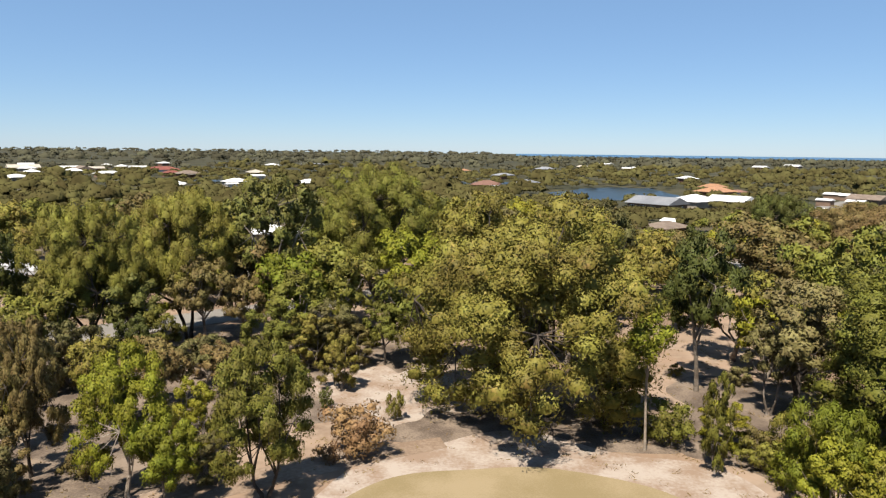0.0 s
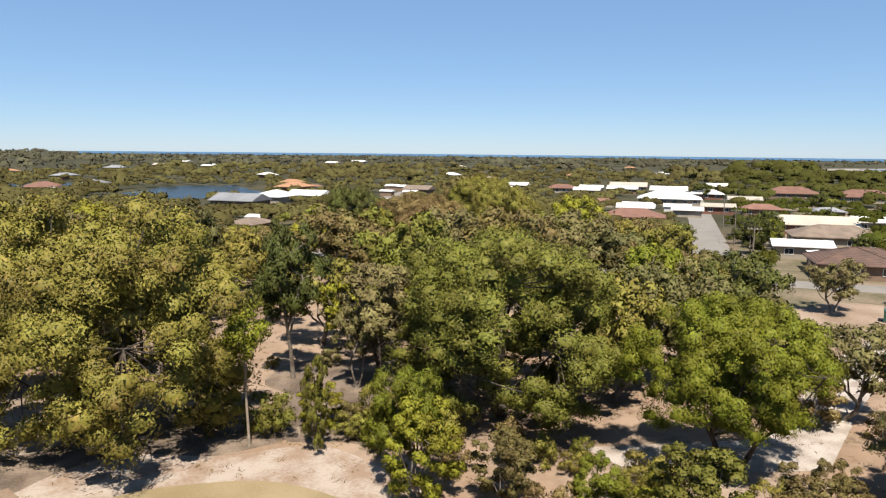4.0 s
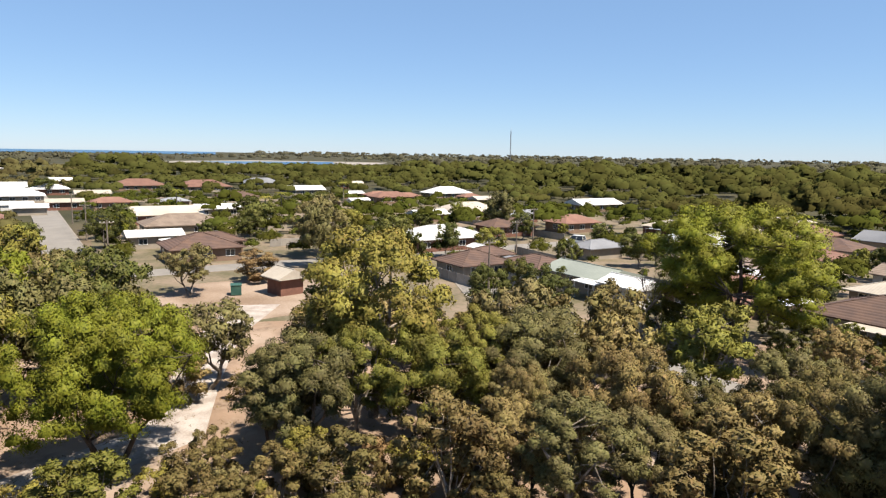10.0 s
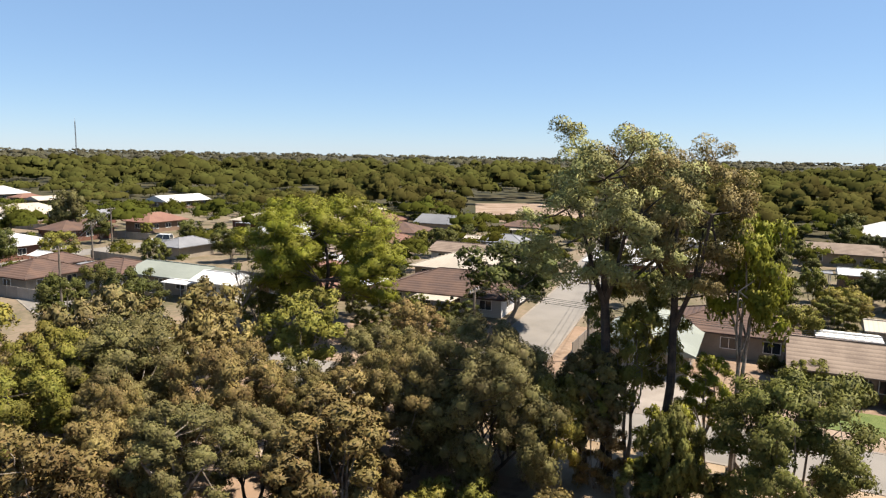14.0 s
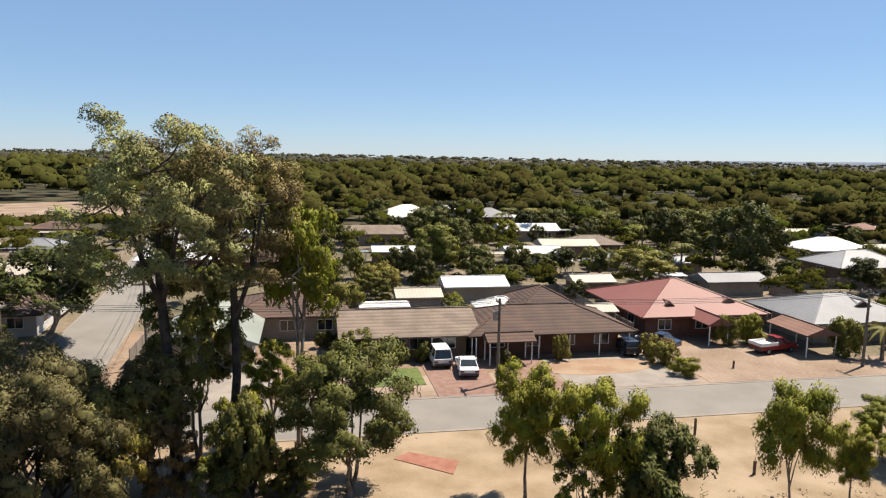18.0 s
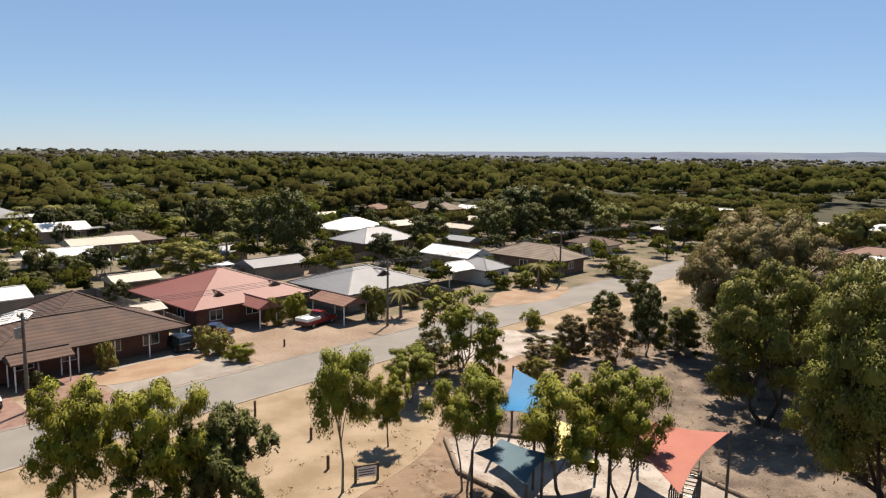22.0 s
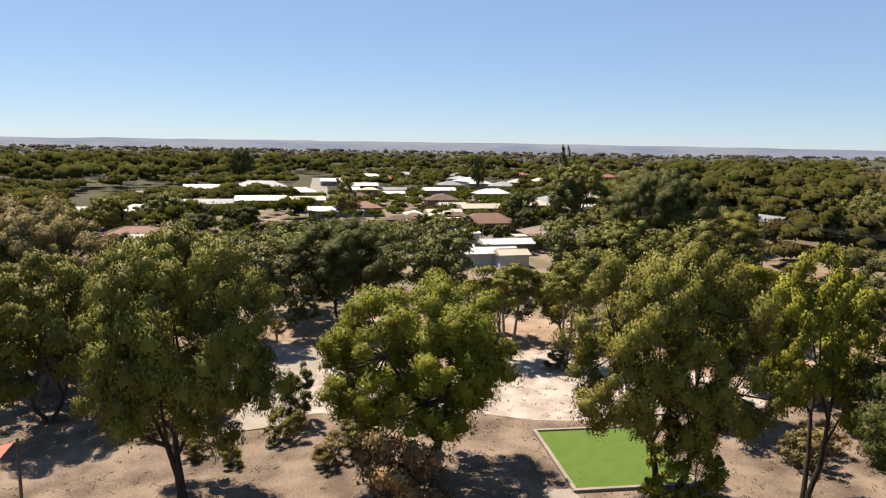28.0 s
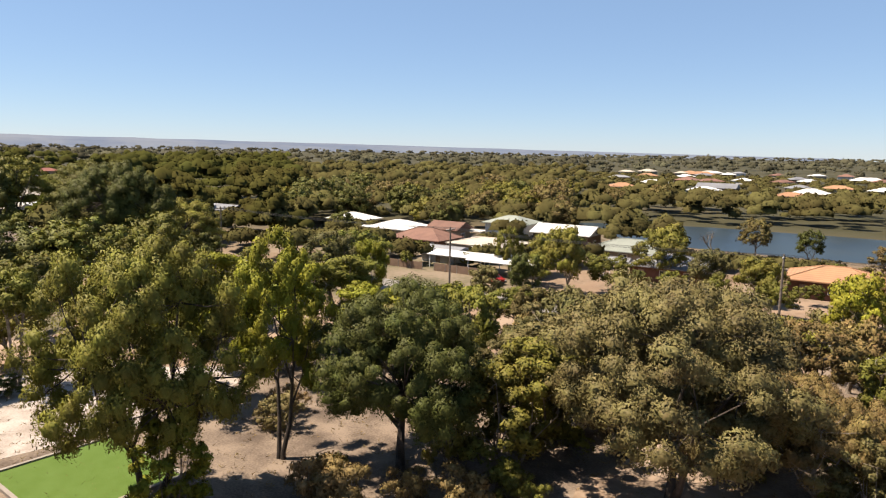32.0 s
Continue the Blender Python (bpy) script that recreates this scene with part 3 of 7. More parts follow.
    lv, ln = leaf_cloud(rng, cent, rad, per, length, flatten, low, droop, fill, slim, hubs=[(x * 0.3, y * 0.3, zc - ca * 0.3) for x, y, z in cent], skirt=skirt, core=core, solid=0.6)
    crown = leaf_mesh("crown", lv, LEAF["olive"], ln)
    PROTO[name] = (wood.mesh("trunk", bark or M_BARK), crown, h, w, word)


for i in range(4):
    tree_kind(f"broad{i}", 11 + i, 15, 17, 0.14, 255, 500, 0.18, 0.066, droop=0.6, slim=0.8, stems=(1, 2, 1, 3)[i], thick=0.028, low=-0.25, fill=0.2, word="broad spreading gum tree", bark=M_DARK_BARK)
for i in range(2):
    tree_kind(f"dome{i}", 211 + i, 15, 17, 0.05, 310, 430, 0.18, 0.066, droop=0.6, slim=0.8, stems=3 - i, thick=0.028, low=-0.4, fill=0.2, word="broad dome-crowned gum tree", bark=M_DARK_BARK, full=True, skirt=0.8)
for i in range(3):
    tree_kind(f"gumlow{i}", 221 + i, 10, 8, 0.08, 110, 360, 0.165, 0.085, droop=0.8, slim=0.8, stems=1 + i % 2, low=-0.4, fill=0.2, word="gum tree with low branches", bark=M_DARK_BARK if i else M_BARK, skirt=0.9)
for i in range(6):
    tree_kind(f"gum{i}", 31 + i, 10, 7.5, 0.24, 104, 290, 0.16, 0.08, droop=0.6, slim=0.8, stems=1 + i % 2, low=-0.25, fill=0.2, word="gum tree", bark=M_BARK if i not in (1, 3) else M_DARK_BARK)
for i in range(4):
    tree_kind(f"gumfar{i}", 41 + i, 10, 7.5, 0.26, 66, 125, 0.28, 0.1, droop=0.3, slim=0.8, stems=1 + i % 2, low=-0.25, fill=0.2, word="gum tree", bark=M_BARK if i != 1 else M_DARK_BARK)
for i in range(4):
    tree_kind(f"gumwide{i}", 141 + i, 9, 9.5, 0.14, 102, 360, 0.165, 0.082, droop=0.6, slim=0.8, stems=1 + i % 3, thick=0.026, low=-0.25, fill=0.2, word="spreading gum tree", bark=M_BARK if i != 1 else M_DARK_BARK)
for i in range(3):
    tree_kind(f"gumfarwide{i}", 151 + i, 9, 9.5, 0.16, 84, 78, 0.34, 0.09, droop=0.3, slim=0.8, stems=1 + i % 2, thick=0.026, low=-0.25, fill=0.2, word="spreading gum tree", bark=M_BARK)
for i in range(2):
    tree_kind(f"tall{i}", 51 + i, 22.4, 10, 0.46, 118, 330, 0.18, 0.085, core=0, droop=0.6, slim=0.7, low=-0.25, thick=0.015, stems=1, word="tall gum tree towering over the park", bark=M_DARK_BARK, shell=0.72, bend=0.06, dome=0.285)
for i in range(2):
    tree_kind(f"weep{i}", 61 + i, 8, 4.6, 0.22, 54, 420, 0.18, 0.12, stems=1 + i, thick=0.012, word="slender weeping young gum tree", droop=2.0, flatten=1.3, low=-0.8, fill=0.5, slim=0.55, dome=0.6)
for i in range(3):
    tree_kind(f"bushy{i}", 71 + i, 5, 4, 0.06, 84, 160, 0.125, 0.09, stems=3, word="bushy young tree", flatten=0.85, full=True, dome=0.65)
for i in range(2):
    tree_kind(f"umbrella{i}", 81 + i, 9, 6, 0.48, 45, 230, 0.18, 0.11, stems=2, word="thin-stemmed umbrella-crowned tree", flatten=0.55)
for i in range(2):
    tree_kind(f"sapling2{i}", 86 + i, 8.5, 5.0, 0.36, 45, 420, 0.18, 0.12, stems=2 - i, thick=0.010, word="slim pale-stemmed young gum tree", bark=M_PALE_BARK, droop=1.8, flatten=1.3, low=-0.8, fill=0.5, slim=0.55, dome=0.6)
tree_kind("sapling0", 91, 9.6, 3.2, 0.56, 10, 400, 0.19, 0.24, thick=0.010, word="lone slim sapling with a pale stem", bark=M_PALE_BARK, bend=0.2)
tree_kind("casuarina0", 95, 7, 4.4, 0.0, 130, 190, 0.26, 0.075, word="dark feathery she-oak", droop=-1.8, flatten=2.2, bark=M_DARK_BARK, shell=0.35, fill=0.7, slim=0.4)
for i in range(2):
    tree_kind(f"hedge{i}", 131 + i, 1.8, 3.0, 0.0, 40, 160, 0.11, 0.12, stems=3, word="dense rounded garden shrub", full=True, flatten=0.8, shell=0.5, fill=0.15)
for i in range(3):
    tree_kind(f"shrub{i}", 97 + i, 2.4, 3.6, 0.01, 30, 140, 0.13, 0.14, stems=3, word="low shrub", flatten=0.8, full=True)
for i in range(4):
    tree_kind(f"mid{i}", 111 + i, 9, 8.5, 0.1, 66, 125, 0.34, 0.105, slim=0.8, stems=1 + i % 2, word="gum tree between the houses", low=-0.5, fill=0.1, twigs=False)

COUNT = {}
SORT = {"shrub": "shrub", "hedge": "shrub", "mid": "garden_tree", "bushy": "bushy_tree", "weep": "young_gum_tree", "sapling2": "young_gum_tree", "sapling": "young_gum_tree", "casuarina": "she_oak", "umbrella": "umbrella_tree"}
PLANTED = []


def plant(kind, x, y, h, w, leaf, turn=None):
    if kind == "gum" and math.hypot(x, y) > 52:
        kind = "gumfar"
    if kind in ("gum", "gumfar") and h / w < 1.12:
        kind += "wide"
    variants = [k for k in PROTO if k.rstrip("0123456789") == kind.rstrip("0123456789") and (k[:-1] == kind)]
    i = COUNT[kind] = COUNT.get(kind, -1) + 1
    trunk, crown, h0, w0, word = PROTO[variants[i % len(variants)]]
    name = SORT.get(kind, "gum_tree")
    PLANTED.append((x, y, w))
    ob = new(name)
    ob.matrix_world = Matrix.Translation((x, y, 0)) @ Matrix.Rotation(turn if turn is not None else i * 2.1 + x, 4, "Z") @ Matrix.Diagonal((w / w0, w / w0, h / h0, 1))
    tagged(ob, f"{LEAF_WORDS[leaf]} {word} on sandy ground", name.replace("_", " "), "trees of the park" if math.hypot(x, y) < 95 else "trees of the suburb")
    part("trunk", trunk, None, ob)
    c = part("crown", crown, None, ob)
    c.material_slots[0].link = "OBJECT"
    c.material_slots[0].material = LEAF[leaf]
    return ob


plant("dome", 6.4, 50.5, 16.4, 20.8, "olive")
plant("gum", 21.7, 56.3, 13.8, 6.8, "deep")
plant("sapling", 13.9, 44.4, 9.7, 3.2, "lime")
plant("bushy", 17.4, 41.2, 6.7, 2.4, "olive")
plant("gumlow", -18.0, 37.4, 9.2, 5.6, "lime")
plant("gumlow", -10.0, 37.2, 9.8, 6.2, "olive")
plant("shrub", -5.5, 43.0, 3.5, 4.8, "dry")
plant("shrub", -3.3, 49.2, 2.4, 1.5, "olive")
plant("shrub", -8.9, 51.6, 1.6, 1.3, "deep")
plant("bushy", -8.4, 62.2, 4.1, 4.7, "brown")
plant("gum", -5.2, 62.8, 6.1, 5.0, "olive")
plant("broad", -33.1, 62.9, 15.0, 10.6, "green")
plant("broad", -26.5, 70.9, 15.9, 11.8, "green")
plant("gum", -18.0, 74.4, 17.6, 10.5, "deep")
plant("broad", -7.9, 87.9, 17.8, 17.0, "green")
plant("gum", 4.5, 95.5, 14.5, 11.0, "green")
plant("gumlow", -24.9, 39.7, 10.0, 4.2, "brown")
plant("gumlow", -28.4, 43.3, 8.0, 4.3, "olive")
plant("bushy", -30.5, 55.2, 6.2, 5.3, "grey")
plant("gum", -18.9, 73.0, 10.0, 8.2, "brown")
plant("bushy", -10.3, 63.5, 5.8, 6.1, "grey")
plant("gum", -29.2, 62.9, 9.1, 7.2, "deep")
plant("gum", -23.6, 66.3, 9.5, 6.8, "brown")
plant("gum", -41.3, 62.7, 12.7, 6.1, "deep")
plant("gum", 19.4, 83.1, 14.2, 8.7, "grey")
plant("dome", 32.3, 39.7, 14.4, 19.6, "green")
plant("gum", 27.5, 51.1, 10.8, 9.2, "grey")
plant("broad", 59.7, 96.1, 13.2, 18.8, "brown")
plant("broad", 51.5, 104.8, 14.0, 11.5, "deep")
plant("broad", 78.1, 104.0, 15.8, 17.4, "yellow")
plant("broad", 72.9, 90.6, 14.4, 14.4, "green")
plant("gum", 90.5, 91.8, 12.4, 12.2, "lime")
plant("gum", 69.5, 62.0, 10.3, 13.1, "grey")
plant("gum", 81.4, 64.6, 10.1, 10.3, "olive")
plant("broad", 38.2, 24.2, 11.4, 12.8, "lime")
plant("gum", 55.6, 35.3, 11.5, 8.8, "deep")
plant("gum", 53.5, 24.7, 7.7, 8.7, "grey")
plant("bushy", 20.0, 32.1, 6.3, 4.8, "lime")
plant("bushy", 23.6, 28.6, 4.6, 4.4, "brown")
plant("bushy", 25.9, 23.9, 4.2, 3.8, "lime")
plant("bushy", 28.8, 19.8, 5.6, 5.8, "olive")
plant("bushy", 32.8, 16.4, 4.5, 4.6, "brown")
plant("gum", 90.0, 44.3, 7.0, 8.9, "grey")
plant("bushy", 101.2, 38.9, 4.8, 8.2, "dry")
plant("gum", 126.0, 36.0, 12.2, 12.4, "grey")
plant("gum", 28.4, 65.0, 9.1, 11.2, "olive")
plant("gum", 49.6, 10.1, 14.8, 12.8, "olive")
plant("gum", 42.2, 13.5, 8.3, 9.0, "grey")
plant("gum", 44.6, 5.2, 8.2, 8.6, "olive")
plant("gum", 49.6, 1.7, 8.9, 6.8, "olive")
plant("gum", 57.7, -0.4, 9.6, 9.1, "grey")
plant("broad", 73.0, -23.5, 15.3, 20.4, "lime")
plant("gum", 67.0, -43.5, 10.5, 13.4, "deep")
plant("gum", 50.2, -1.8, 9.1, 11.2, "grey")
plant("gum", 60.1, -8.3, 9.2, 9.4, "brown")
plant("gum", 50.7, -14.4, 9.6, 7.5, "green")
plant("gum", 47.1, -19.3, 7.5, 7.5, "grey")
plant("dome", 34.3, -21.0, 10.3, 11.0, "grey")
plant("bushy", 33.0, -10.7, 7.5, 8.3, "brown")
plant("bushy", 35.8, 2.8, 7.4, 6.8, "brown")
plant("gum", 34.7, -3.7, 7.8, 6.9, "grey")
plant("gum", 41.3, 14.7, 8.0, 6.7, "grey")
plant("gum", 43.9, 10.0, 8.5, 6.7, "olive")
plant("weep", 31.4, -24.0, 7.4, 4.8, "yellow")
plant("bushy", 35.7, 9.4, 4.8, 6.0, "brown")
plant("gum", 49.8, 6.0, 8.4, 5.0, "green")
plant("gum", 37.3, -17.8, 7.8, 8.0, "brown")
plant("gum", 42.1, -7.2, 8.3, 8.0, "brown")
plant("gum", 40.7, -0.7, 7.5, 4.7, "brown")
plant("bushy", 74.1, 2.4, 8.1, 6.5, "deep")
plant("bushy", 83.8, -4.3, 7.0, 6.9, "deep")
plant("broad", -28.2, -27.6, 15.8, 12.4, "green")
plant("gumlow", -32.8, -44.6, 12.7, 9.3, "green")
plant("broad", -41.7, -58.6, 14.7, 15.5, "silverbrown")
plant("broad", -65.4, -40.0, 12.3, 14.7, "deep")
plant("gum", -66.4, -29.5, 12.0, 10.0, "deep")
plant("broad", -36.5, -16.7, 12.5, 13.3, "lime")
plant("umbrella", -62.1, -19.3, 9.6, 6.9, "olive")
plant("umbrella", -63.0, -14.0, 10.1, 6.5, "green")
plant("broad", -39.3, -2.8, 15.2, 12.1, "green")
plant("gum", -43.2, 4.8, 14.8, 7.2, "lime")
plant("broad", -39.7, 11.9, 11.7, 12.5, "deep")
plant("bushy", -39.0, 14.9, 5.4, 3.5, "yellow")
plant("bushy", -37.4, -1.4, 6.1, 4.5, "lime")
plant("broad", -117.9, -11.2, 17.2, 16.9, "deep")
plant("broad", -118.0, -3.2, 11.6, 16.5, "green")
plant("gum", -98.8, -21.2, 10.6, 14.1, "deep")
plant("gum", -81.1, 15.8, 10.3, 7.5, "grey")
plant("weep", -79.7, 20.1, 9.6, 4.6, "lime")
plant("broad", -30.6, 25.1, 13.4, 16.1, "grey")
plant("gum", -41.5, 52.4, 10.7, 6.9, "lime")
plant("sapling2", -72.3, 29.1, 4.8, 4.9, "lime")
plant("gum", -67.6, 32.9, 5.4, 7.2, "green")
plant("gum", -49.3, 25.5, 6.8, 5.2, "grey")
plant("gum", -59.2, 35.8, 6.8, 6.2, "grey")
plant("bushy", -40.5, -28.4, 4.3, 3.2, "deep")
plant("shrub", -32.3, -16.1, 4.6, 6.1, "dry")
plant("gum", -69.6, -22.5, 7.2, 7.9, "olive")
plant("gum", -70.3, -15.6, 7.9, 8.1, "olive")
plant("gum", -78.2, -33.5, 11.0, 8.0, "deep")
plant("gum", -75.0, -40.1, 11.5, 9.1, "deep")
plant("gum", -65.2, 14.1, 5.3, 6.1, "grey")
plant("bushy", -60.9, -14.2, 1.9, 2.6, "deep")
plant("gum", -51.3, 18.7, 6.7, 7.4, "olive")
plant("gum", -43.4, 20.6, 6.8, 5.7, "grey")
plant("gum", -54.0, 14.7, 7.3, 7.5, "grey")
plant("gum", -59.4, -41.0, 4.7, 3.3, "deep")
plant("gum", -63.5, 3.3, 6.4, 6.9, "grey")
plant("gum", -56.6, 8.5, 6.8, 4.5, "olive")
plant("tall", 32.0, -28.6, 22.0, 11.2, "silver")
plant("tall", 30.4, -31.4, 21.6, 9.6, "silverbrown")
plant("umbrella", 28.4, -35.7, 17.3, 6.6, "lime")
plant("gum", 32.4, -27.0, 7.1, 4.2, "olive")
plant("gum", 30.2, -35.3, 7.6, 4.7, "lime")
plant("gum", 21.9, -32.3, 9.5, 10.2, "deep")
plant("bushy", 27.6, -29.3, 6.0, 4.4, "lime")
plant("bushy", 26.8, -26.6, 3.5, 3.5, "deep")
plant("bushy", 24.5, -30.0, 2.8, 3.2, "olive")
plant("weep", 12.5, -36.6, 8.2, 5.2, "lime")
plant("weep", 8.3, -35.5, 8.6, 5.3, "lime")
plant("bushy", 8.5, -34.9, 5.4, 3.7, "lime")
plant("casuarina", 5.1, -36.4, 6.9, 5.7, "deep")
plant("sapling2", -1.3, -38.9, 9.0, 4.5, "lime")
plant("weep", -4.6, -44.9, 5.0, 3.0, "lime")
plant("weep", -7.2, -53.0, 4.7, 4.9, "lime")
plant("bushy", -12.8, -60.6, 8.0, 7.7, "lime")
plant("bushy", -9.4, -57.1, 5.0, 3.6, "grey")
plant("bushy", -14.8, -57.3, 5.0, 2.8, "lime")
plant("sapling2", -8.5, -38.0, 7.5, 5.4, "lime")
plant("weep", -13.6, -35.3, 7.8, 5.8, "lime")
plant("weep", -17.1, -35.1, 8.2, 5.2, "lime")
plant("shrub", -19.0, -57.5, 2.0, 3.5, "yellow")
plant("shrub", -24.3, -74.4, 2.4, 2.8, "lime")
plant("bushy", -22.2, -64.9, 2.2, 3.7, "grey")
plant("bushy", -25.2, -63.3, 3.6, 3.3, "grey")
plant("bushy", -31.4, -70.3, 3.6, 4.4, "olive")
plant("bushy", -32.5, -62.8, 7.3, 3.8, "deep")
plant("bushy", -45.9, -93.3, 4.7, 5.8, "olive")
plant("bushy", -37.4, -64.7, 4.5, 4.3, "lime")
plant("bushy", -35.9, -62.7, 4.9, 4.7, "deep")
plant("bushy", -36.6, -71.1, 6.0, 4.5, "deep")
plant("broad", -165.6, -18.0, 15.9, 22.2, "deep")
plant("gum", -150.1, -2.6, 9.7, 17.5, "deep")
plant("gum", -174.9, -40.8, 21.4, 3.6, "deep")
plant("gum", -163.5, -35.5, 17.5, 13.5, "green")
plant("gum", 32.4, -30.7, 12.5, 6.7, "olive")
plant("casuarina", 26.0, -28.0, 7.0, 4.1, "deep")
plant("bushy", 30.9, -26.8, 5.4, 3.6, "brown")
plant("bushy", 25.1, -30.8, 2.5, 2.9, "deep")
plant("gum", 32.6, -27.5, 8.5, 5.8, "brown")
plant("bushy", -24.5, -63.0, 4.6, 3.7, "brown")
plant("bushy", -31.6, -71.2, 5.1, 4.7, "deep")
plant("bushy", -20.9, -62.3, 2.0, 3.1, "brown")
plant("bushy", -17.7, -53.3, 3.3, 2.5, "yellow")
plant("bushy", -27.9, -60.9, 5.4, 4.4, "brown")
plant("bushy", -24.2, -74.6, 2.1, 2.2, "green")
plant("gum", 100.9, 138.9, 15.3, 19.8, "brown")
plant("gum", -106.0, 104.5, 8.0, 7.5, "brown")
plant("gum", -98.0, 110.0, 6.5, 6.0, "deep")
plant("bushy", -84.0, 112.0, 5.0, 6.0, "brown")
plant("bushy", -25.6, 60.4, 5.7, 4.7, "olive")
plant("bushy", -15.2, 60.8, 5.8, 6.0, "green")
plant("bushy", -20.8, 59.0, 3.9, 3.3, "brown")
plant("hedge", 40.6, -57.9, 1.7, 2.8, "garden")
plant("hedge", 38.2, -58.4, 1.6, 2.6, "garden")
plant("hedge", 41.8, -56.7, 1.9, 2.4, "garden")
plant("bushy", -33.6, 51.1, 5.4, 4.7, "brown")
plant("bushy", -31.1, 53.7, 5.1, 3.2, "grey")
plant("bushy", -16.1, 43.5, 5.0, 3.5, "lime")
plant("weep", -15.0, 35.9, 5.3, 3.9, "lime")
plant("bushy", -26.0, 56.6, 5.9, 4.4, "deep")
plant("gum", -19.8, 66.9, 7.5, 4.8, "brown")
plant("bushy", -12.0, 61.7, 5.4, 5.6, "olive")
plant("gum", 25.4, 51.0, 7.7, 4.3, "grey")
plant("weep", 19.9, 33.3, 7.6, 4.4, "lime")
plant("gum", -33.7, 59.3, 9.2, 6.1, "olive")
plant("bushy", -24.8, 36.6, 5.0, 3.4, "brown")
plant("bushy", -8.5, 55.7, 4.9, 3.7, "olive")


# ---- houses ----
def window_mesh(wide, high):
    return Shape().box(-wide / 2, -0.03, 0, wide / 2, 0.02, high)


WIN_G = window_mesh(1.5, 1.1).mesh("pane", M_GLASS)
WIN_F = Shape()
for q in ((-0.82, -0.05, -0.06, 0.82, 0.02, 0.0), (-0.82, -0.05, 1.1, 0.82, 0.02, 1.16), (-0.82, -0.05, 0, -0.75, 0.02, 1.1), (0.75, -0.05, 0, 0.82, 0.02, 1.1), (-0.03, -0.05, 0, 0.03, 0.02, 1.1)):
    WIN_F.box(*q)
WIN_F = WIN_F.mesh("frame", M_FRAME)
DOOR = Shape().box(-0.45, -0.04, 0, 0.45, 0.02, 2.05).mesh("door", mat("painted door", (0.18, 0.12, 0.09), (0.25, 0.18, 0.13), 2, 0.6))


def roof_shape(L, D, z, rise, over=0.7, hip=True, thick=0.16):
    s = Shape()
    x, y = L / 2 + over, D / 2 + over
    e = [(-x, -y), (x, -y), (x, y), (-x, y)]
    k = min(x - 0.3, y) if hip else 0.0
    r = [(-x + k, 0, z + rise), (x - k, 0, z + rise)]
    low, up = [(a, b, z - thick) for a, b in e], [(a, b, z) for a, b in e]
    s.face([up[0], up[1], r[1], r[0]]).face([up[2], up[3], r[0], r[1]]).face([up[1], up[2], r[1]]).face([up[3], up[0], r[0]])
    s.face(low[::-1])
    for i in range(4):
        j = (i + 1) % 4
        s.face([low[i], low[j], up[j], up[i]])
    ends = [(r[0], r[1])] + ([(r[0], up[0]), (r[0], up[3]), (r[1], up[1]), (r[1], up[2])] if hip else [])
    return s, ends


def capped_roof(ob, material, *size):
    """A roof and, on the nearer buildings, its ridge and hip caps."""
    s, ends = roof_shape(*size)
    top = part("roof", s, material, ob)
    if ob.matrix_world.translation.length < 150:
        for a, b in ends:
            part("ridge_cap", Shape().tube([Vector(a) + Vector((0, 0, 0.02)), Vector(b) + Vector((0, 0, 0.02))], [0.09, 0.09], 5), material, top)


HOUSES = []


def house(u, v, L, D, roof, wall=0, eave=2.5, rise=None, hip=True, turn=0.0, windows=True, name="house", extra="", base=0.0, over=0.7):
    ob = new(name)
    ob.matrix_world = Matrix.Translation(W(u, v, base)) @ Matrix.Rotation(radians(GRID + turn), 4, "Z")
    tagged(ob, f"single-storey {'cream-walled' if wall in (0, 3) else 'brick'} {name.replace('_', ' ')} with a {ROOF_WORDS[roof]} roof{extra}", name, "houses of the suburb")
    rise = rise if rise is not None else min(L, D) * 0.19
    w = Shape().box(-L / 2, -D / 2, -0.2, L / 2, D / 2, eave - 0.17)
    part("wall", w, WALL[wall], ob)
    capped_roof(ob, ROOF[roof], L, D, eave, rise, over, hip)
    if not hip:
        for x in (-L / 2, L / 2):
            g = Shape()
            g.prism([(-D / 2, eave), (D / 2, eave), (0, eave + rise - 0.1)], -0.08, 0.08)
            n = len(g.v)
            for i in range(n - 6, n):
                a, b, c = g.v[i]
                g.v[i] = (x + c, a, b)
            part("gable", g, WALL[wall], ob)
    if windows:
        spots = []
        for k in range(max(1, int(L / 3.6))):
            x = -L / 2 + (k + 0.5) * L / max(1, int(L / 3.6))
            spots += [(x, -D / 2 - 0.025, 0), (x, D / 2 + 0.025, 180)]
        for k in range(max(1, int(D / 5))):
            y = -D / 2 + (k + 0.5) * D / max(1, int(D / 5))
            spots += [(L / 2 + 0.025, y, 90), (-L / 2 - 0.025, y, -90)]
        for k, (x, y, a) in enumerate(spots):
            if k == 0:
                d = part("door", DOOR, None, ob)
                d.matrix_local = pose(x, y, 0, 0, 0, a)
                continue
            wn_ = part("window", WIN_F, None, ob)
            wn_.matrix_local = pose(x, y, 0.95, 0, 0, a)
            part("pane", WIN_G, None, wn_)
    HOUSES.append((W(u, v), max(L, D)))
    return ob


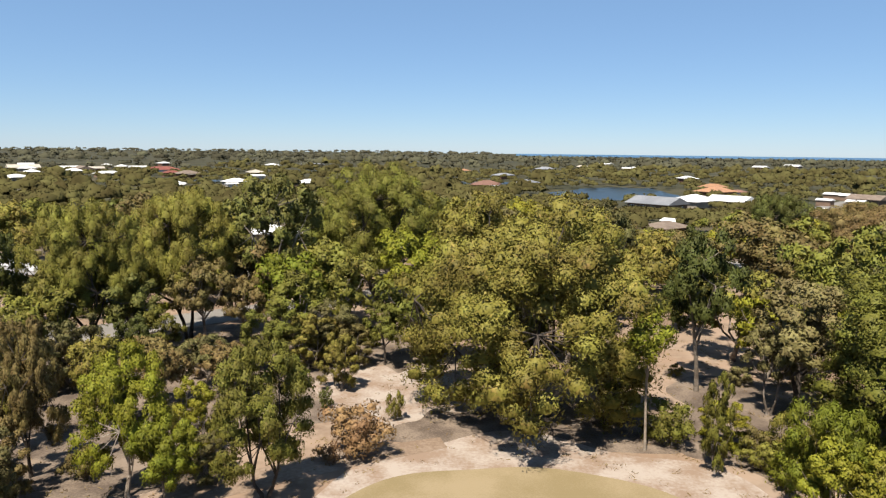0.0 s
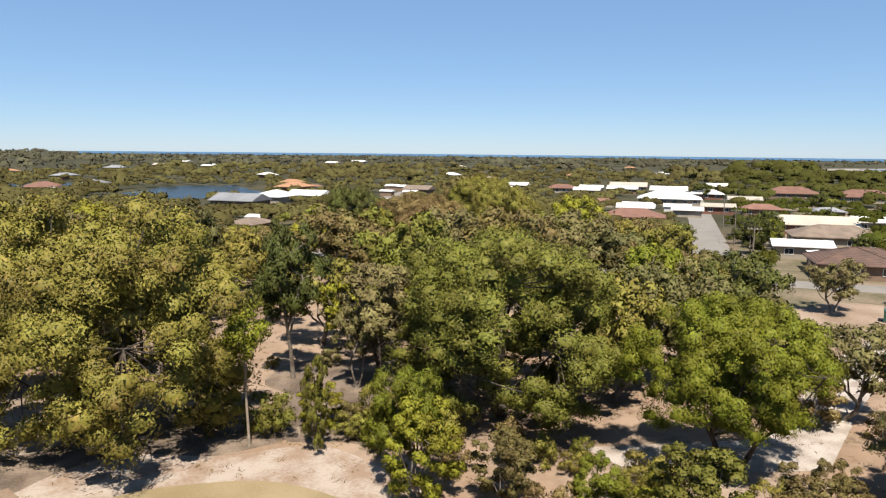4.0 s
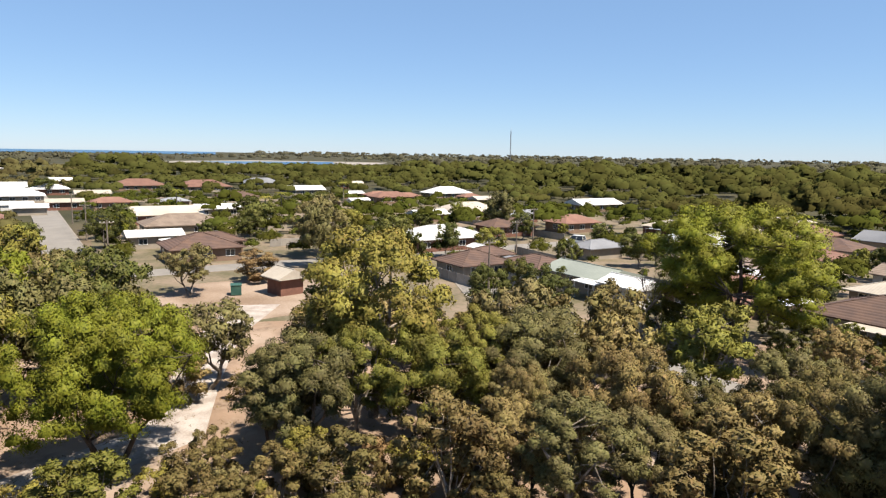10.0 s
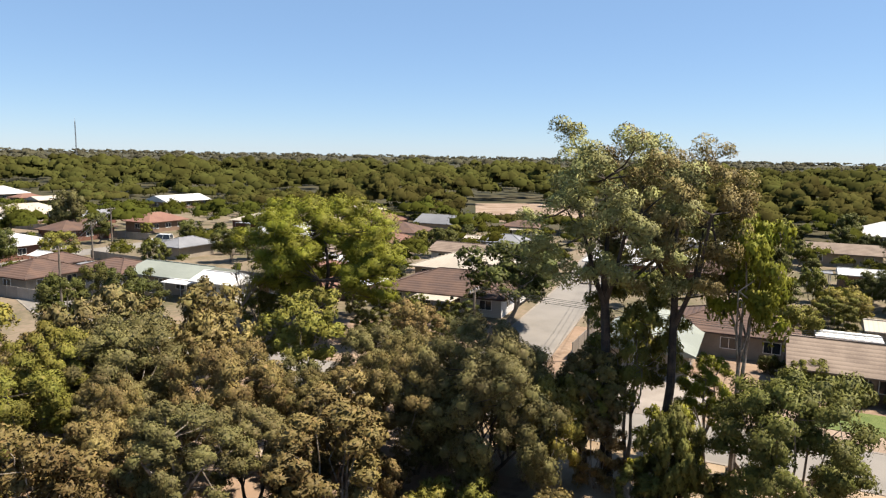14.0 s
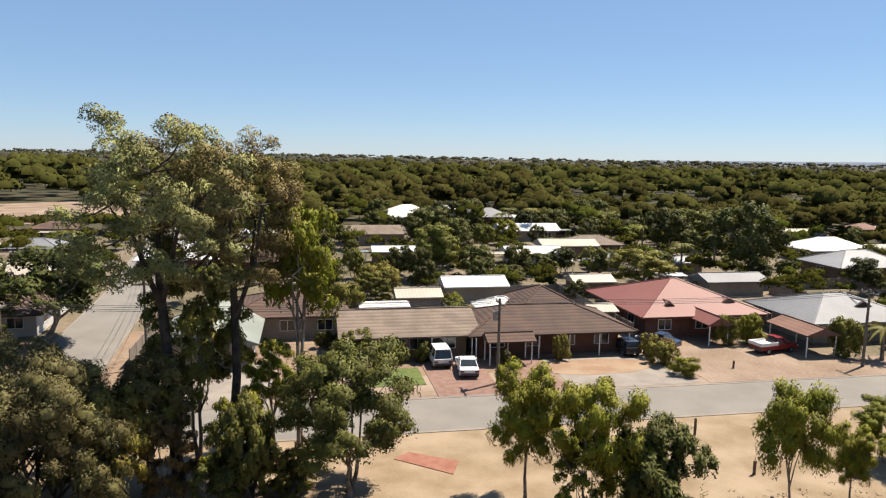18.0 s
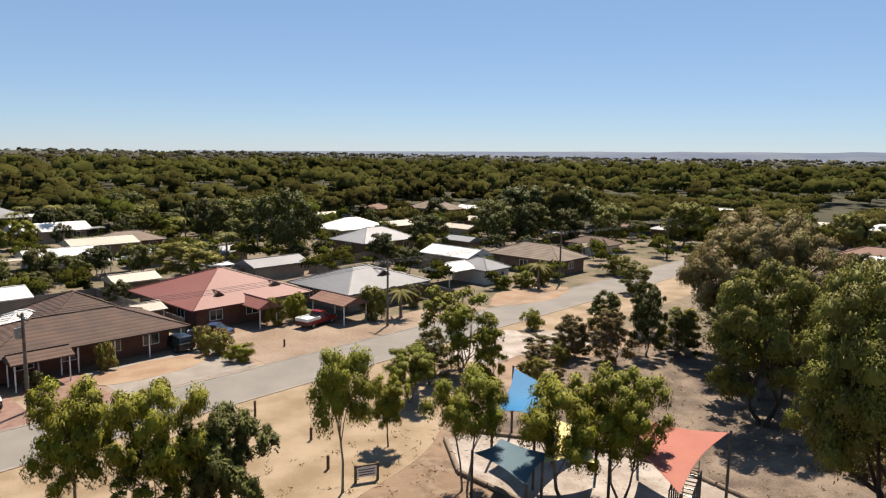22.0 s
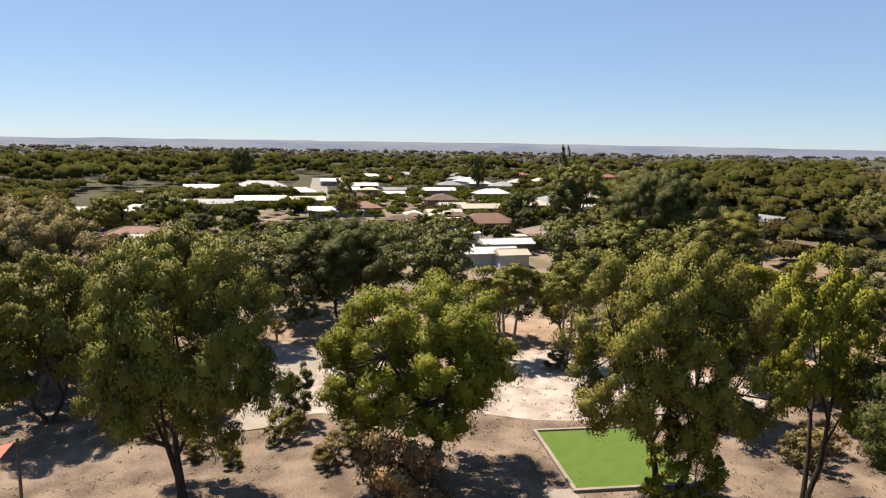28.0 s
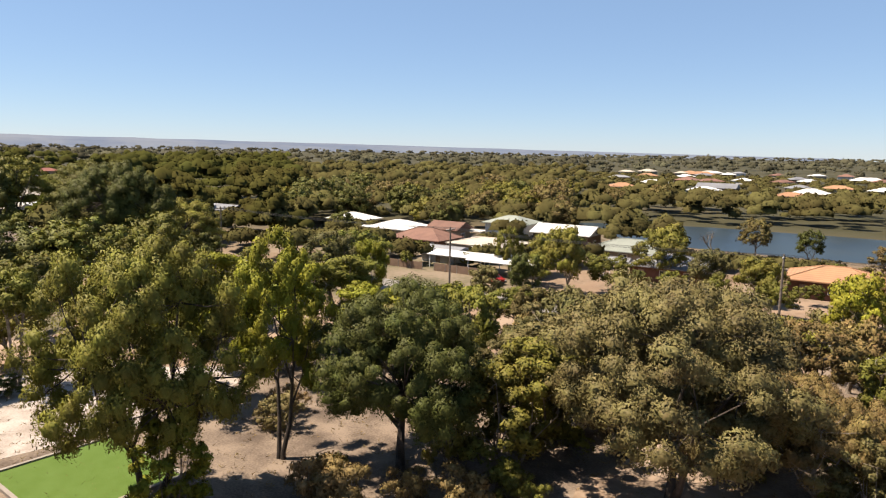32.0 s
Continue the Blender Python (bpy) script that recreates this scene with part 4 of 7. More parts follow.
def patio(ob, L, D, side, material, wide):
    """A flat sheet awning on thin posts against the house."""
    y0, y1 = side * (D / 2 + 0.3), side * (D / 2 + 3.8)
    s = Shape().box(-wide / 2, min(y0, y1), 2.25, wide / 2, max(y0, y1), 2.33)
    for x in (-wide / 2 + 0.1, wide / 2 - 0.1):
        s.tube([(x, y1 - side * 0.15, -0.1), (x, y1 - side * 0.15, 2.25)], [0.06, 0.06], 5)
    part("patio_roof", s, material, ob, "flat metal-sheet patio awning")


def home(u, v, L, D, roof):
    r = random.Random(int(u * 7 + v * 13))
    far = math.hypot(u, v)
    if L < D:
        L, D = D, L
    turn = 90 if r.random() < 0.4 else 0
    ob = house(u, v, max(L, 9), max(D, 7), roof, r.randrange(4), 2.5 + r.uniform(0, 0.3), hip=r.random() < 0.7 or roof in ("brown", "red", "salmon", "orange"), turn=turn + r.uniform(-3, 3), windows=far < 260)
    if r.random() < 0.6:
        patio(ob, max(L, 9), max(D, 7), r.choice((-1, 1)), ROOF[r.choice(["white", "cream", "grey"])], r.uniform(4, 7))


home(86, -72, 6, 6, "brown")
home(64, -92, 6, 6, "white")
home(50, -117, 6, 6, "tan")
home(47, -134, 7, 6, "grey")
home(54, -165, 7, 6, "brown")
home(-196, 96, 6, 6, "cream")
home(-154, 131, 8, 6, "grey")
home(-4, 114, 12, 9, "orange")
home(-75, 402, 20, 13, "grey")
home(-205, 724, 24, 13, "cream")
home(-142, 680, 23, 13, "orange")
home(-116, 510, 17, 13, "salmon")
home(-28, 381, 16, 12, "white")
home(-33, 345, 13, 9, "orange")
home(-28, 770, 24, 13, "salmon")
home(-8, 637, 24, 13, "white")
home(161, 568, 24, 13, "red")
home(151, 475, 15, 11, "tan")
home(366, 713, 22, 13, "grey")
home(110, 598, 24, 13, "tan")
home(77, 657, 22, 13, "cream")
home(137, 353, 12, 9, "white")
home(61, 139, 6, 6, "white")
home(10, 114, 6, 6, "white")
home(239, 272, 12, 9, "salmon")
home(205, 143, 16, 12, "grey")
home(232, 146, 15, 12, "white")
home(297, 176, 15, 12, "orange")
home(244, 138, 14, 10, "white")
home(143, 97, 6, 6, "tan")
home(507, 487, 16, 12, "grey")
home(302, 113, 12, 9, "tan")


# the river houses across the west road
house(-113, 137, 10, 8, "white", 3)
house(-91, 127, 12, 9, "white", 0, 2.7, 1.6)
house(-80, 130, 7, 6, "salmon", 0, 3.0, 1.5, hip=False)
house(-77, 116, 11, 8, "salmon", 1, 2.6, 2.0)
house(-68, 137, 9.5, 7.5, "green", 3, 4.6, 1.5)
house(-63, 117, 12, 9, "cream", 0, 2.5, 1.0)
house(-55, 137, 12, 8, "white", 2, 3.4, 1.5, hip=False)
house(-66, 106, 7, 5, "grey", 3, 2.3, 0.5, hip=False)
house(-47, 101, 5, 4.5, "white", 0, 2.3, 0.9, hip=False, windows=False, name="garage")
house(-38, 126, 13, 9, "green", 0, 2.6, 1.8)
house(-27, 112, 11, 8, "grey", 1, 2.6, 1.7)

# houses and sheds of the back streets
house(-106, -124, 13.4, 9.4, "white", 0, 2.6, 2.2, windows=True, over=0.7)
house(-95, -104, 13.6, 9.5, "grey", 2, 2.6, 2.3, windows=True, over=0.7)
house(-93, -80, 10.1, 6.0, "white", 0, 2.3, 1.2, hip=False, turn=90, windows=False, name="garden_shed", over=0.7)
house(-85, -68, 7.0, 5.6, "grey", 3, 2.3, 1.4, turn=90, windows=False, name="garden_shed", over=0.35)
house(-101, -68, 13.8, 8.3, "tan", 2, 2.6, 2.0, turn=90, windows=True, over=0.7)
house(-126, -71, 8.8, 5.3, "brown", 3, 2.3, 1.3, turn=90, windows=False, name="garden_shed", over=0.7)
house(-119, -123, 8.3, 4.9, "cream", 2, 2.3, 1.0, hip=False, windows=False, name="garden_shed", over=0.7)
house(-164, -150, 15.1, 9.0, "tan", 2, 2.6, 2.2, turn=90, windows=True, over=0.7)
house(-174, -143, 8.9, 5.3, "white", 0, 2.3, 1.1, hip=False, turn=90, windows=False, name="garden_shed", over=0.7)
house(-145, -116, 8.0, 4.8, "cream", 2, 2.3, 1.0, hip=False, turn=90, windows=False, name="garden_shed", over=0.35)
house(-127, -108, 7.9, 4.0, "cream", 0, 2.3, 0.8, hip=False, turn=90, windows=False, name="garden_shed", over=0.35)
house(-150, -163, 8.4, 5.9, "salmon", 3, 2.3, 1.4, windows=False, name="garden_shed", over=0.35)
house(-121, -151, 9.2, 6.5, "cream", 3, 2.3, 1.3, hip=False, windows=False, name="garden_shed", over=0.7)
house(-109, -92, 6.4, 3.8, "grey", 2, 2.3, 0.8, hip=False, turn=90, windows=False, name="garden_shed", over=0.35)
house(-63, -93, 9.0, 4.6, "grey", 0, 2.3, 0.9, hip=False, windows=False, name="garden_shed", over=0.7)
house(-168, -89, 4.8, 3.8, "salmon", 0, 2.3, 0.9, turn=90, windows=False, name="garden_shed", over=0.35)
house(-136, -85, 4.8, 3.8, "cream", 2, 2.3, 0.8, hip=False, turn=90, windows=False, name="garden_shed", over=0.35)
house(-53, -160, 12.4, 6.2, "white", 0, 2.6, 1.2, hip=False, windows=True, over=0.7)
house(-52, -132, 10.8, 5.4, "cream", 2, 2.6, 1.1, hip=False, windows=True, over=0.7)
house(-58, -134, 10.8, 6.5, "tan", 1, 2.6, 1.6, windows=True, over=0.7)
house(-42, -124, 9.8, 4.9, "white", 3, 2.3, 1.0, hip=False, windows=False, name="garden_shed", over=0.7)
house(-41, -94, 5.9, 3.8, "cream", 2, 2.3, 0.8, hip=False, windows=False, name="garden_shed", over=0.35)
house(-65, -110, 6.0, 3.8, "grey", 0, 2.3, 0.9, windows=False, name="garden_shed", over=0.35)
house(-53, -116, 4.8, 3.8, "grey", 0, 2.3, 0.8, hip=False, windows=False, name="garden_shed", over=0.35)
house(-129, -231, 9.8, 6.8, "salmon", 2, 2.3, 1.6, windows=False, name="garden_shed", over=0.7)
house(-29, -199, 16.0, 12.8, "white", 0, 2.6, 3.1, windows=True, over=0.7)
house(-51, -198, 16.1, 9.6, "grey", 1, 2.6, 2.3, windows=True, over=0.7)
house(-45, -228, 8.8, 5.3, "white", 2, 2.3, 1.1, hip=False, windows=False, name="garden_shed", over=0.7)
house(-15, -155, 13.0, 7.8, "tan", 0, 2.6, 1.6, hip=False, windows=True, over=0.7)
house(-16, -127, 7.6, 3.8, "white", 2, 2.3, 0.8, hip=False, windows=False, name="garden_shed", over=0.35)
house(-23, -93, 8.6, 5.2, "white", 0, 2.3, 1.0, hip=False, windows=False, name="garden_shed", over=0.35)
house(-14, -86, 5.4, 3.8, "cream", 0, 2.3, 0.8, hip=False, windows=False, name="garden_shed", over=0.35)
house(-53, -161, 13.8, 6.8, "white", 1, 2.6, 1.4, hip=False, windows=True, over=0.7)
house(3, -117, 13.1, 7.8, "brown", 1, 2.6, 1.9, windows=True, over=0.7)
house(7, -131, 8.8, 4.4, "white", 0, 2.3, 0.9, hip=False, windows=False, name="garden_shed", over=0.7)
house(10, -158, 7.8, 4.0, "white", 3, 2.3, 0.8, hip=False, windows=False, name="garden_shed", over=0.35)
house(137, -104, 12.8, 7.7, "brown", 1, 2.6, 1.8, turn=90, windows=True, over=0.7)
house(175, -104, 10.0, 6.0, "white", 2, 2.3, 1.2, hip=False, turn=90, windows=False, name="garden_shed", over=0.7)
house(178, -120, 18.4, 11.0, "cream", 2, 2.6, 2.6, turn=90, windows=True, over=0.7)
house(162, -127, 11.3, 5.6, "grey", 1, 2.6, 1.1, hip=False, turn=90, windows=True, over=0.7)
house(137, -126, 11.5, 8.0, "salmon", 2, 2.6, 1.9, turn=90, windows=True, over=0.7)
house(262, -165, 19.0, 11.4, "white", 2, 2.6, 2.7, turn=90, windows=True, over=0.7)
house(239, -162, 8.4, 5.9, "salmon", 2, 2.3, 1.4, turn=90, windows=False, name="garden_shed", over=0.7)
house(224, -159, 10.1, 6.1, "cream", 2, 2.3, 1.2, hip=False, turn=90, windows=False, name="garden_shed", over=0.7)
house(256, -128, 10.3, 6.2, "salmon", 1, 2.6, 1.5, turn=90, windows=True, over=0.7)
house(250, -138, 10.1, 6.0, "salmon", 0, 2.3, 1.4, turn=90, windows=False, name="garden_shed", over=0.7)
house(234, -109, 7.4, 3.8, "white", 3, 2.3, 0.8, hip=False, turn=90, windows=False, name="garden_shed", over=0.35)
house(100, -72, 7.9, 5.5, "brown", 0, 2.3, 1.3, turn=90, windows=False, name="garden_shed", over=0.35)
house(99, -98, 8.8, 5.3, "grey", 0, 2.3, 1.3, turn=90, windows=False, name="garden_shed", over=0.7)
house(186, -181, 19.3, 9.7, "white", 2, 2.6, 1.9, hip=False, turn=90, windows=True, over=0.7)
house(-199, 17, 5.9, 3.8, "white", 0, 2.3, 0.9, turn=90, windows=False, name="garden_shed", over=0.35)
house(-212, 32, 5.2, 3.8, "salmon", 3, 2.3, 0.9, turn=90, windows=False, name="garden_shed", over=0.35)
house(-173, 34, 5.6, 4.0, "brown", 2, 2.3, 1.0, turn=90, windows=False, name="garden_shed", over=0.35)
house(-187, 41, 4.8, 3.8, "white", 3, 2.3, 0.9, turn=90, windows=False, name="garden_shed", over=0.35)
house(-189, 50, 9.1, 5.5, "cream", 2, 2.3, 1.1, hip=False, turn=90, windows=False, name="garden_shed", over=0.7)
house(-162, 54, 14.3, 8.6, "salmon", 1, 2.6, 2.1, turn=90, windows=True, over=0.7)
house(-143, 43, 4.8, 3.8, "white", 3, 2.3, 0.8, hip=False, turn=90, windows=False, name="garden_shed", over=0.35)
house(-126, 46, 9.2, 3.8, "white", 2, 2.3, 0.8, hip=False, turn=90, windows=False, name="garden_shed", over=0.7)
house(-112, 42, 5.2, 3.8, "cream", 3, 2.3, 0.8, hip=False, turn=90, windows=False, name="garden_shed", over=0.35)
house(-121, 35, 4.8, 3.8, "white", 2, 2.3, 0.8, hip=False, turn=90, windows=False, name="garden_shed", over=0.35)
house(-115, 39, 8.5, 3.8, "white", 3, 2.3, 0.8, hip=False, turn=90, windows=False, name="garden_shed", over=0.7)
house(-270, 92, 13.4, 8.0, "white", 0, 2.6, 1.9, turn=90, windows=True, over=0.7)
house(-351, 113, 10.3, 7.2, "white", 0, 2.6, 1.7, turn=90, windows=True, over=0.7)
house(-257, 67, 6.1, 4.3, "salmon", 0, 2.3, 1.0, turn=90, windows=False, name="garden_shed", over=0.35)
house(-202, 65, 11.5, 5.8, "cream", 1, 2.6, 1.2, hip=False, turn=90, windows=True, over=0.7)
house(-304, 76, 7.0, 4.2, "white", 2, 2.3, 0.8, hip=False, turn=90, windows=False, name="garden_shed", over=0.35)
house(-299, 39, 4.8, 3.8, "white", 0, 2.3, 0.8, hip=False, turn=90, windows=False, name="garden_shed", over=0.35)
house(-204, -27, 15.7, 7.8, "white", 0, 2.6, 1.36, hip=False, turn=90, windows=True, over=0.7)
house(-225, -16, 14.5, 7.3, "grey", 2, 2.6, 1.26, hip=False, turn=90, windows=True, over=0.7)
house(-239, -0, 15.4, 7.7, "white", 2, 2.6, 1.34, hip=False, turn=90, windows=True, over=0.7)
house(-238, 14, 12.9, 6.5, "cream", 2, 2.6, 1.12, hip=False, turn=90, windows=True, over=0.7)
house(-204, 17, 7.4, 4.5, "white", 3, 2.3, 0.77, hip=False, turn=90, windows=False, name="garden_shed", over=0.35)
house(-148, -24, 11.0, 6.6, "salmon", 2, 2.6, 1.44, turn=90, windows=True, over=0.7)
house(-143, -23, 5.7, 3.7, "white", 2, 2.3, 0.64, hip=False, turn=90, windows=False, name="garden_shed", over=0.35)
house(-207, 28, 13.2, 7.9, "salmon", 0, 2.6, 1.72, turn=90, windows=True, over=0.7)
house(-233, -81, 9.1, 5.5, "white", 2, 2.3, 0.95, hip=False, turn=90, windows=False, name="garden_shed", over=0.7)
house(-305, -21, 18.7, 9.4, "white", 2, 2.6, 1.63, hip=False, turn=90, windows=True, over=0.7)
house(-324, 0, 21.8, 10.9, "grey", 1, 2.6, 2.37, turn=90, windows=True, over=0.7)
house(-331, 48, 11.7, 7.0, "white", 1, 2.6, 1.22, hip=False, turn=90, windows=True, over=0.7)
house(-292, 75, 13.1, 6.6, "white", 0, 2.6, 1.14, hip=False, turn=90, windows=True, over=0.7)
house(-175, 36, 5.8, 3.7, "brown", 3, 2.3, 0.8, turn=90, windows=False, name="garden_shed", over=0.35)
house(-216, 60, 8.0, 4.8, "cream", 2, 2.3, 0.84, hip=False, turn=90, windows=False, name="garden_shed", over=0.7)
house(-181, 51, 7.1, 4.2, "brown", 2, 2.3, 0.92, turn=90, windows=False, name="garden_shed", over=0.35)
house(-207, -47, 9.6, 4.8, "cream", 3, 2.3, 0.84, hip=False, turn=90, windows=False, name="garden_shed", over=0.7)
house(-163, -84, 7.4, 5.2, "salmon", 3, 2.3, 1.12, turn=90, windows=False, name="garden_shed", over=0.35)
house(-164, -71, 8.5, 5.1, "grey", 2, 2.3, 1.11, turn=90, windows=False, name="garden_shed", over=0.7)
house(-287, -38, 6.9, 4.1, "white", 0, 2.3, 0.71, hip=False, turn=90, windows=False, name="garden_shed", over=0.35)
house(-374, 38, 13.5, 8.1, "white", 0, 2.6, 1.4, hip=False, turn=90, windows=True, over=0.7)
house(-300, 57, 9.5, 5.7, "grey", 0, 2.3, 1.0, hip=False, turn=90, windows=False, name="garden_shed", over=0.7)
house(150, -24, 9.8, 5.9, "white", 0, 2.6, 1.02, hip=False, turn=90, windows=True, over=0.7)
house(137, -32, 11.2, 6.7, "brown", 2, 2.6, 1.46, turn=90, windows=True, over=0.7)
house(171, -34, 17.6, 10.6, "tan", 0, 2.6, 2.3, turn=90, windows=True, over=0.7)
house(199, -34, 19.1, 11.4, "cream", 1, 2.6, 1.99, hip=False, turn=90, windows=True, over=0.7)
house(247, -27, 11.8, 7.1, "salmon", 2, 2.6, 1.55, turn=90, windows=True, over=0.7)
house(291, 2, 23.1, 13.8, "white", 0, 2.6, 3.0, turn=90, windows=True, over=0.7)
house(202, 11, 16.4, 9.9, "salmon", 2, 2.6, 2.14, turn=90, windows=True, over=0.7)
house(349, 54, 14.4, 8.6, "salmon", 0, 2.6, 1.87, turn=90, windows=True, over=0.7)
house(363, 41, 10.9, 6.5, "white", 1, 2.6, 1.13, hip=False, turn=90, windows=True, over=0.7)
house(357, 25, 13.8, 8.3, "white", 2, 2.6, 1.44, hip=False, turn=90, windows=True, over=0.7)
house(356, -51, 23.0, 13.8, "salmon", 2, 2.6, 3.0, turn=90, windows=True, over=0.7)
house(340, -77, 23.4, 13.8, "salmon", 0, 2.6, 3.0, turn=90, windows=True, over=0.7)
house(302, -113, 16.7, 10.0, "white", 0, 2.6, 1.74, hip=False, turn=90, windows=True, over=0.7)
house(349, -157, 13.7, 8.2, "cream", 1, 2.6, 1.43, hip=False, turn=90, windows=True, over=0.7)
house(245, -128, 15.3, 9.2, "salmon", 2, 2.6, 2.0, turn=90, windows=True, over=0.7)
house(274, -124, 9.2, 5.5, "white", 2, 2.3, 0.96, hip=False, turn=90, windows=False, name="garden_shed", over=0.7)
house(251, -14, 9.9, 5.9, "cream", 1, 2.6, 1.03, hip=False, turn=90, windows=True, over=0.7)
house(212, -52, 12.0, 7.2, "white", 0, 2.6, 1.25, hip=False, turn=90, windows=True, over=0.7)
house(170, -56, 5.1, 3.7, "white", 0, 2.3, 0.64, hip=False, turn=90, windows=False, name="garden_shed", over=0.35)
house(264, -72, 14.0, 8.4, "brown", 0, 2.6, 1.82, turn=90, windows=True, over=0.7)
house(231, -95, 8.6, 5.2, "tan", 2, 2.3, 1.12, turn=90, windows=False, name="garden_shed", over=0.7)
house(372, -115, 19.7, 11.8, "grey", 0, 2.6, 2.56, turn=90, windows=True, over=0.7)
house(295, -26, 11.5, 6.9, "cream", 2, 2.6, 1.2, hip=False, turn=90, windows=True, over=0.7)
house(248, -1, 8.5, 5.1, "white", 3, 2.3, 0.89, hip=False, turn=90, windows=False, name="garden_shed", over=0.35)
house(250, -47, 8.9, 5.4, "grey", 2, 2.3, 1.17, turn=90, windows=False, name="garden_shed", over=0.7)

house(-309, 39, 7.1, 4.2, "white", 2, 2.3, 0.81, hip=False, turn=90, windows=False, name="garden_shed", over=0.35)
house(-300, 46, 7.4, 4.4, "cream", 2, 2.3, 1.05, turn=90, windows=False, name="garden_shed", over=0.35)
house(-182, 40, 5.0, 3.4, "salmon", 2, 2.3, 0.8, turn=90, windows=False, name="garden_shed", over=0.35)
house(-236, 62, 11.2, 6.7, "brown", 2, 2.6, 1.6, turn=90, windows=True, over=0.7)
house(-169, 48, 6.0, 3.6, "white", 2, 2.3, 0.69, hip=False, turn=90, windows=False, name="garden_shed", over=0.35)
house(-205, 101, 7.8, 4.7, "white", 3, 2.3, 0.89, hip=False, turn=90, windows=False, name="garden_shed", over=0.7)
house(-221, 120, 7.0, 4.2, "cream", 2, 2.3, 0.8, hip=False, turn=90, windows=False, name="garden_shed", over=0.35)
house(-256, 34, 9.1, 5.5, "brown", 2, 2.6, 1.3, turn=90, windows=True, over=0.7)
house(-276, 52, 7.7, 4.6, "white", 3, 2.3, 0.89, hip=False, turn=90, windows=False, name="garden_shed", over=0.7)
house(-212, 86, 11.5, 6.9, "cream", 1, 2.6, 1.65, turn=90, windows=True, over=0.7)
house(-282, 15, 12.2, 7.3, "white", 1, 2.6, 1.74, turn=90, windows=True, over=0.7)
house(231, 98, 6.5, 3.9, "white", 2, 2.3, 0.74, hip=False, turn=90, windows=False, name="garden_shed", over=0.35)
house(159, 106, 4.4, 3.4, "white", 2, 2.3, 0.64, hip=False, turn=90, windows=False, name="garden_shed", over=0.35)
house(248, 281, 12.1, 7.3, "salmon", 0, 2.6, 1.73, windows=True, over=0.7)
house(540, 517, 10.3, 6.2, "white", 1, 2.6, 1.18, hip=False, turn=90, windows=True, over=0.7)
house(626, 537, 16.4, 9.8, "cream", 0, 2.6, 1.87, hip=False, turn=90, windows=True, over=0.7)
house(626, 472, 17.5, 10.5, "white", 1, 2.6, 2.0, hip=False, turn=90, windows=True, over=0.7)
house(146, 495, 11.3, 6.8, "red", 1, 2.6, 1.61, windows=True, over=0.7)
house(129, 338, 5.6, 3.4, "white", 3, 2.3, 0.64, hip=False, windows=False, name="garden_shed", over=0.35)
house(106, 638, 14.5, 8.7, "white", 0, 2.6, 1.66, hip=False, windows=True, over=0.7)
house(122, 617, 12.8, 7.7, "cream", 1, 2.6, 1.47, hip=False, windows=True, over=0.7)
house(160, 636, 13.1, 7.8, "white", 0, 2.6, 1.49, hip=False, windows=True, over=0.7)
house(92, 766, 12.4, 7.4, "white", 2, 2.6, 1.42, hip=False, windows=True, over=0.7)
house(1014, 483, 21.8, 12.6, "white", 2, 2.6, 2.4, hip=False, turn=90, windows=True, over=0.7)
house(332, 198, 12.2, 7.3, "orange", 0, 2.6, 1.75, turn=90, windows=True, over=0.7)
house(883, 462, 16.9, 10.1, "white", 1, 2.6, 1.93, hip=False, turn=90, windows=True, over=0.7)
house(813, 658, 17.1, 10.2, "white", 1, 2.6, 1.95, hip=False, turn=90, windows=True, over=0.7)
house(181, 430, 8.5, 5.1, "white", 3, 2.3, 0.97, hip=False, windows=False, name="garden_shed", over=0.7)
house(336, 40, 11.4, 6.8, "white", 0, 2.6, 1.3, hip=False, turn=90, windows=True, over=0.7)
house(265, 25, 7.0, 4.2, "salmon", 0, 2.3, 1.0, turn=90, windows=False, name="garden_shed", over=0.35)
house(235, 12, 10.9, 6.5, "white", 0, 2.6, 1.24, hip=False, turn=90, windows=True, over=0.7)
house(354, 3, 16.3, 9.8, "white", 0, 2.6, 1.86, hip=False, turn=90, windows=True, over=0.7)
house(386, 24, 18.3, 11.0, "cream", 0, 2.6, 2.09, hip=False, turn=90, windows=True, over=0.7)
house(331, -13, 14.2, 8.5, "white", 1, 2.6, 2.03, turn=90, windows=True, over=0.7)
house(408, -24, 14.6, 8.8, "white", 2, 2.6, 1.67, hip=False, turn=90, windows=True, over=0.7)
house(342, 81, 7.8, 4.7, "white", 0, 2.3, 0.89, hip=False, turn=90, windows=False, name="garden_shed", over=0.7)
house(286, 111, 6.2, 3.7, "white", 0, 2.3, 0.71, hip=False, turn=90, windows=False, name="garden_shed", over=0.35)
house(330, 138, 6.8, 4.1, "white", 2, 2.3, 0.78, hip=False, turn=90, windows=False, name="garden_shed", over=0.35)
house(306, 170, 7.1, 4.2, "salmon", 3, 2.3, 1.01, turn=90, windows=False, name="garden_shed", over=0.35)
house(285, 122, 5.5, 3.4, "white", 2, 2.3, 0.64, hip=False, turn=90, windows=False, name="garden_shed", over=0.35)
house(326, 129, 7.6, 4.6, "white", 2, 2.3, 0.87, hip=False, turn=90, windows=False, name="garden_shed", over=0.35)
house(345, 103, 11.6, 7.0, "white", 2, 2.6, 1.33, hip=False, turn=90, windows=True, over=0.7)
house(245, 12, 9.0, 5.4, "white", 1, 2.6, 1.03, hip=False, turn=90, windows=True, over=0.7)
house(235, -4, 8.6, 5.2, "white", 0, 2.3, 0.99, hip=False, turn=90, windows=False, name="garden_shed", over=0.7)
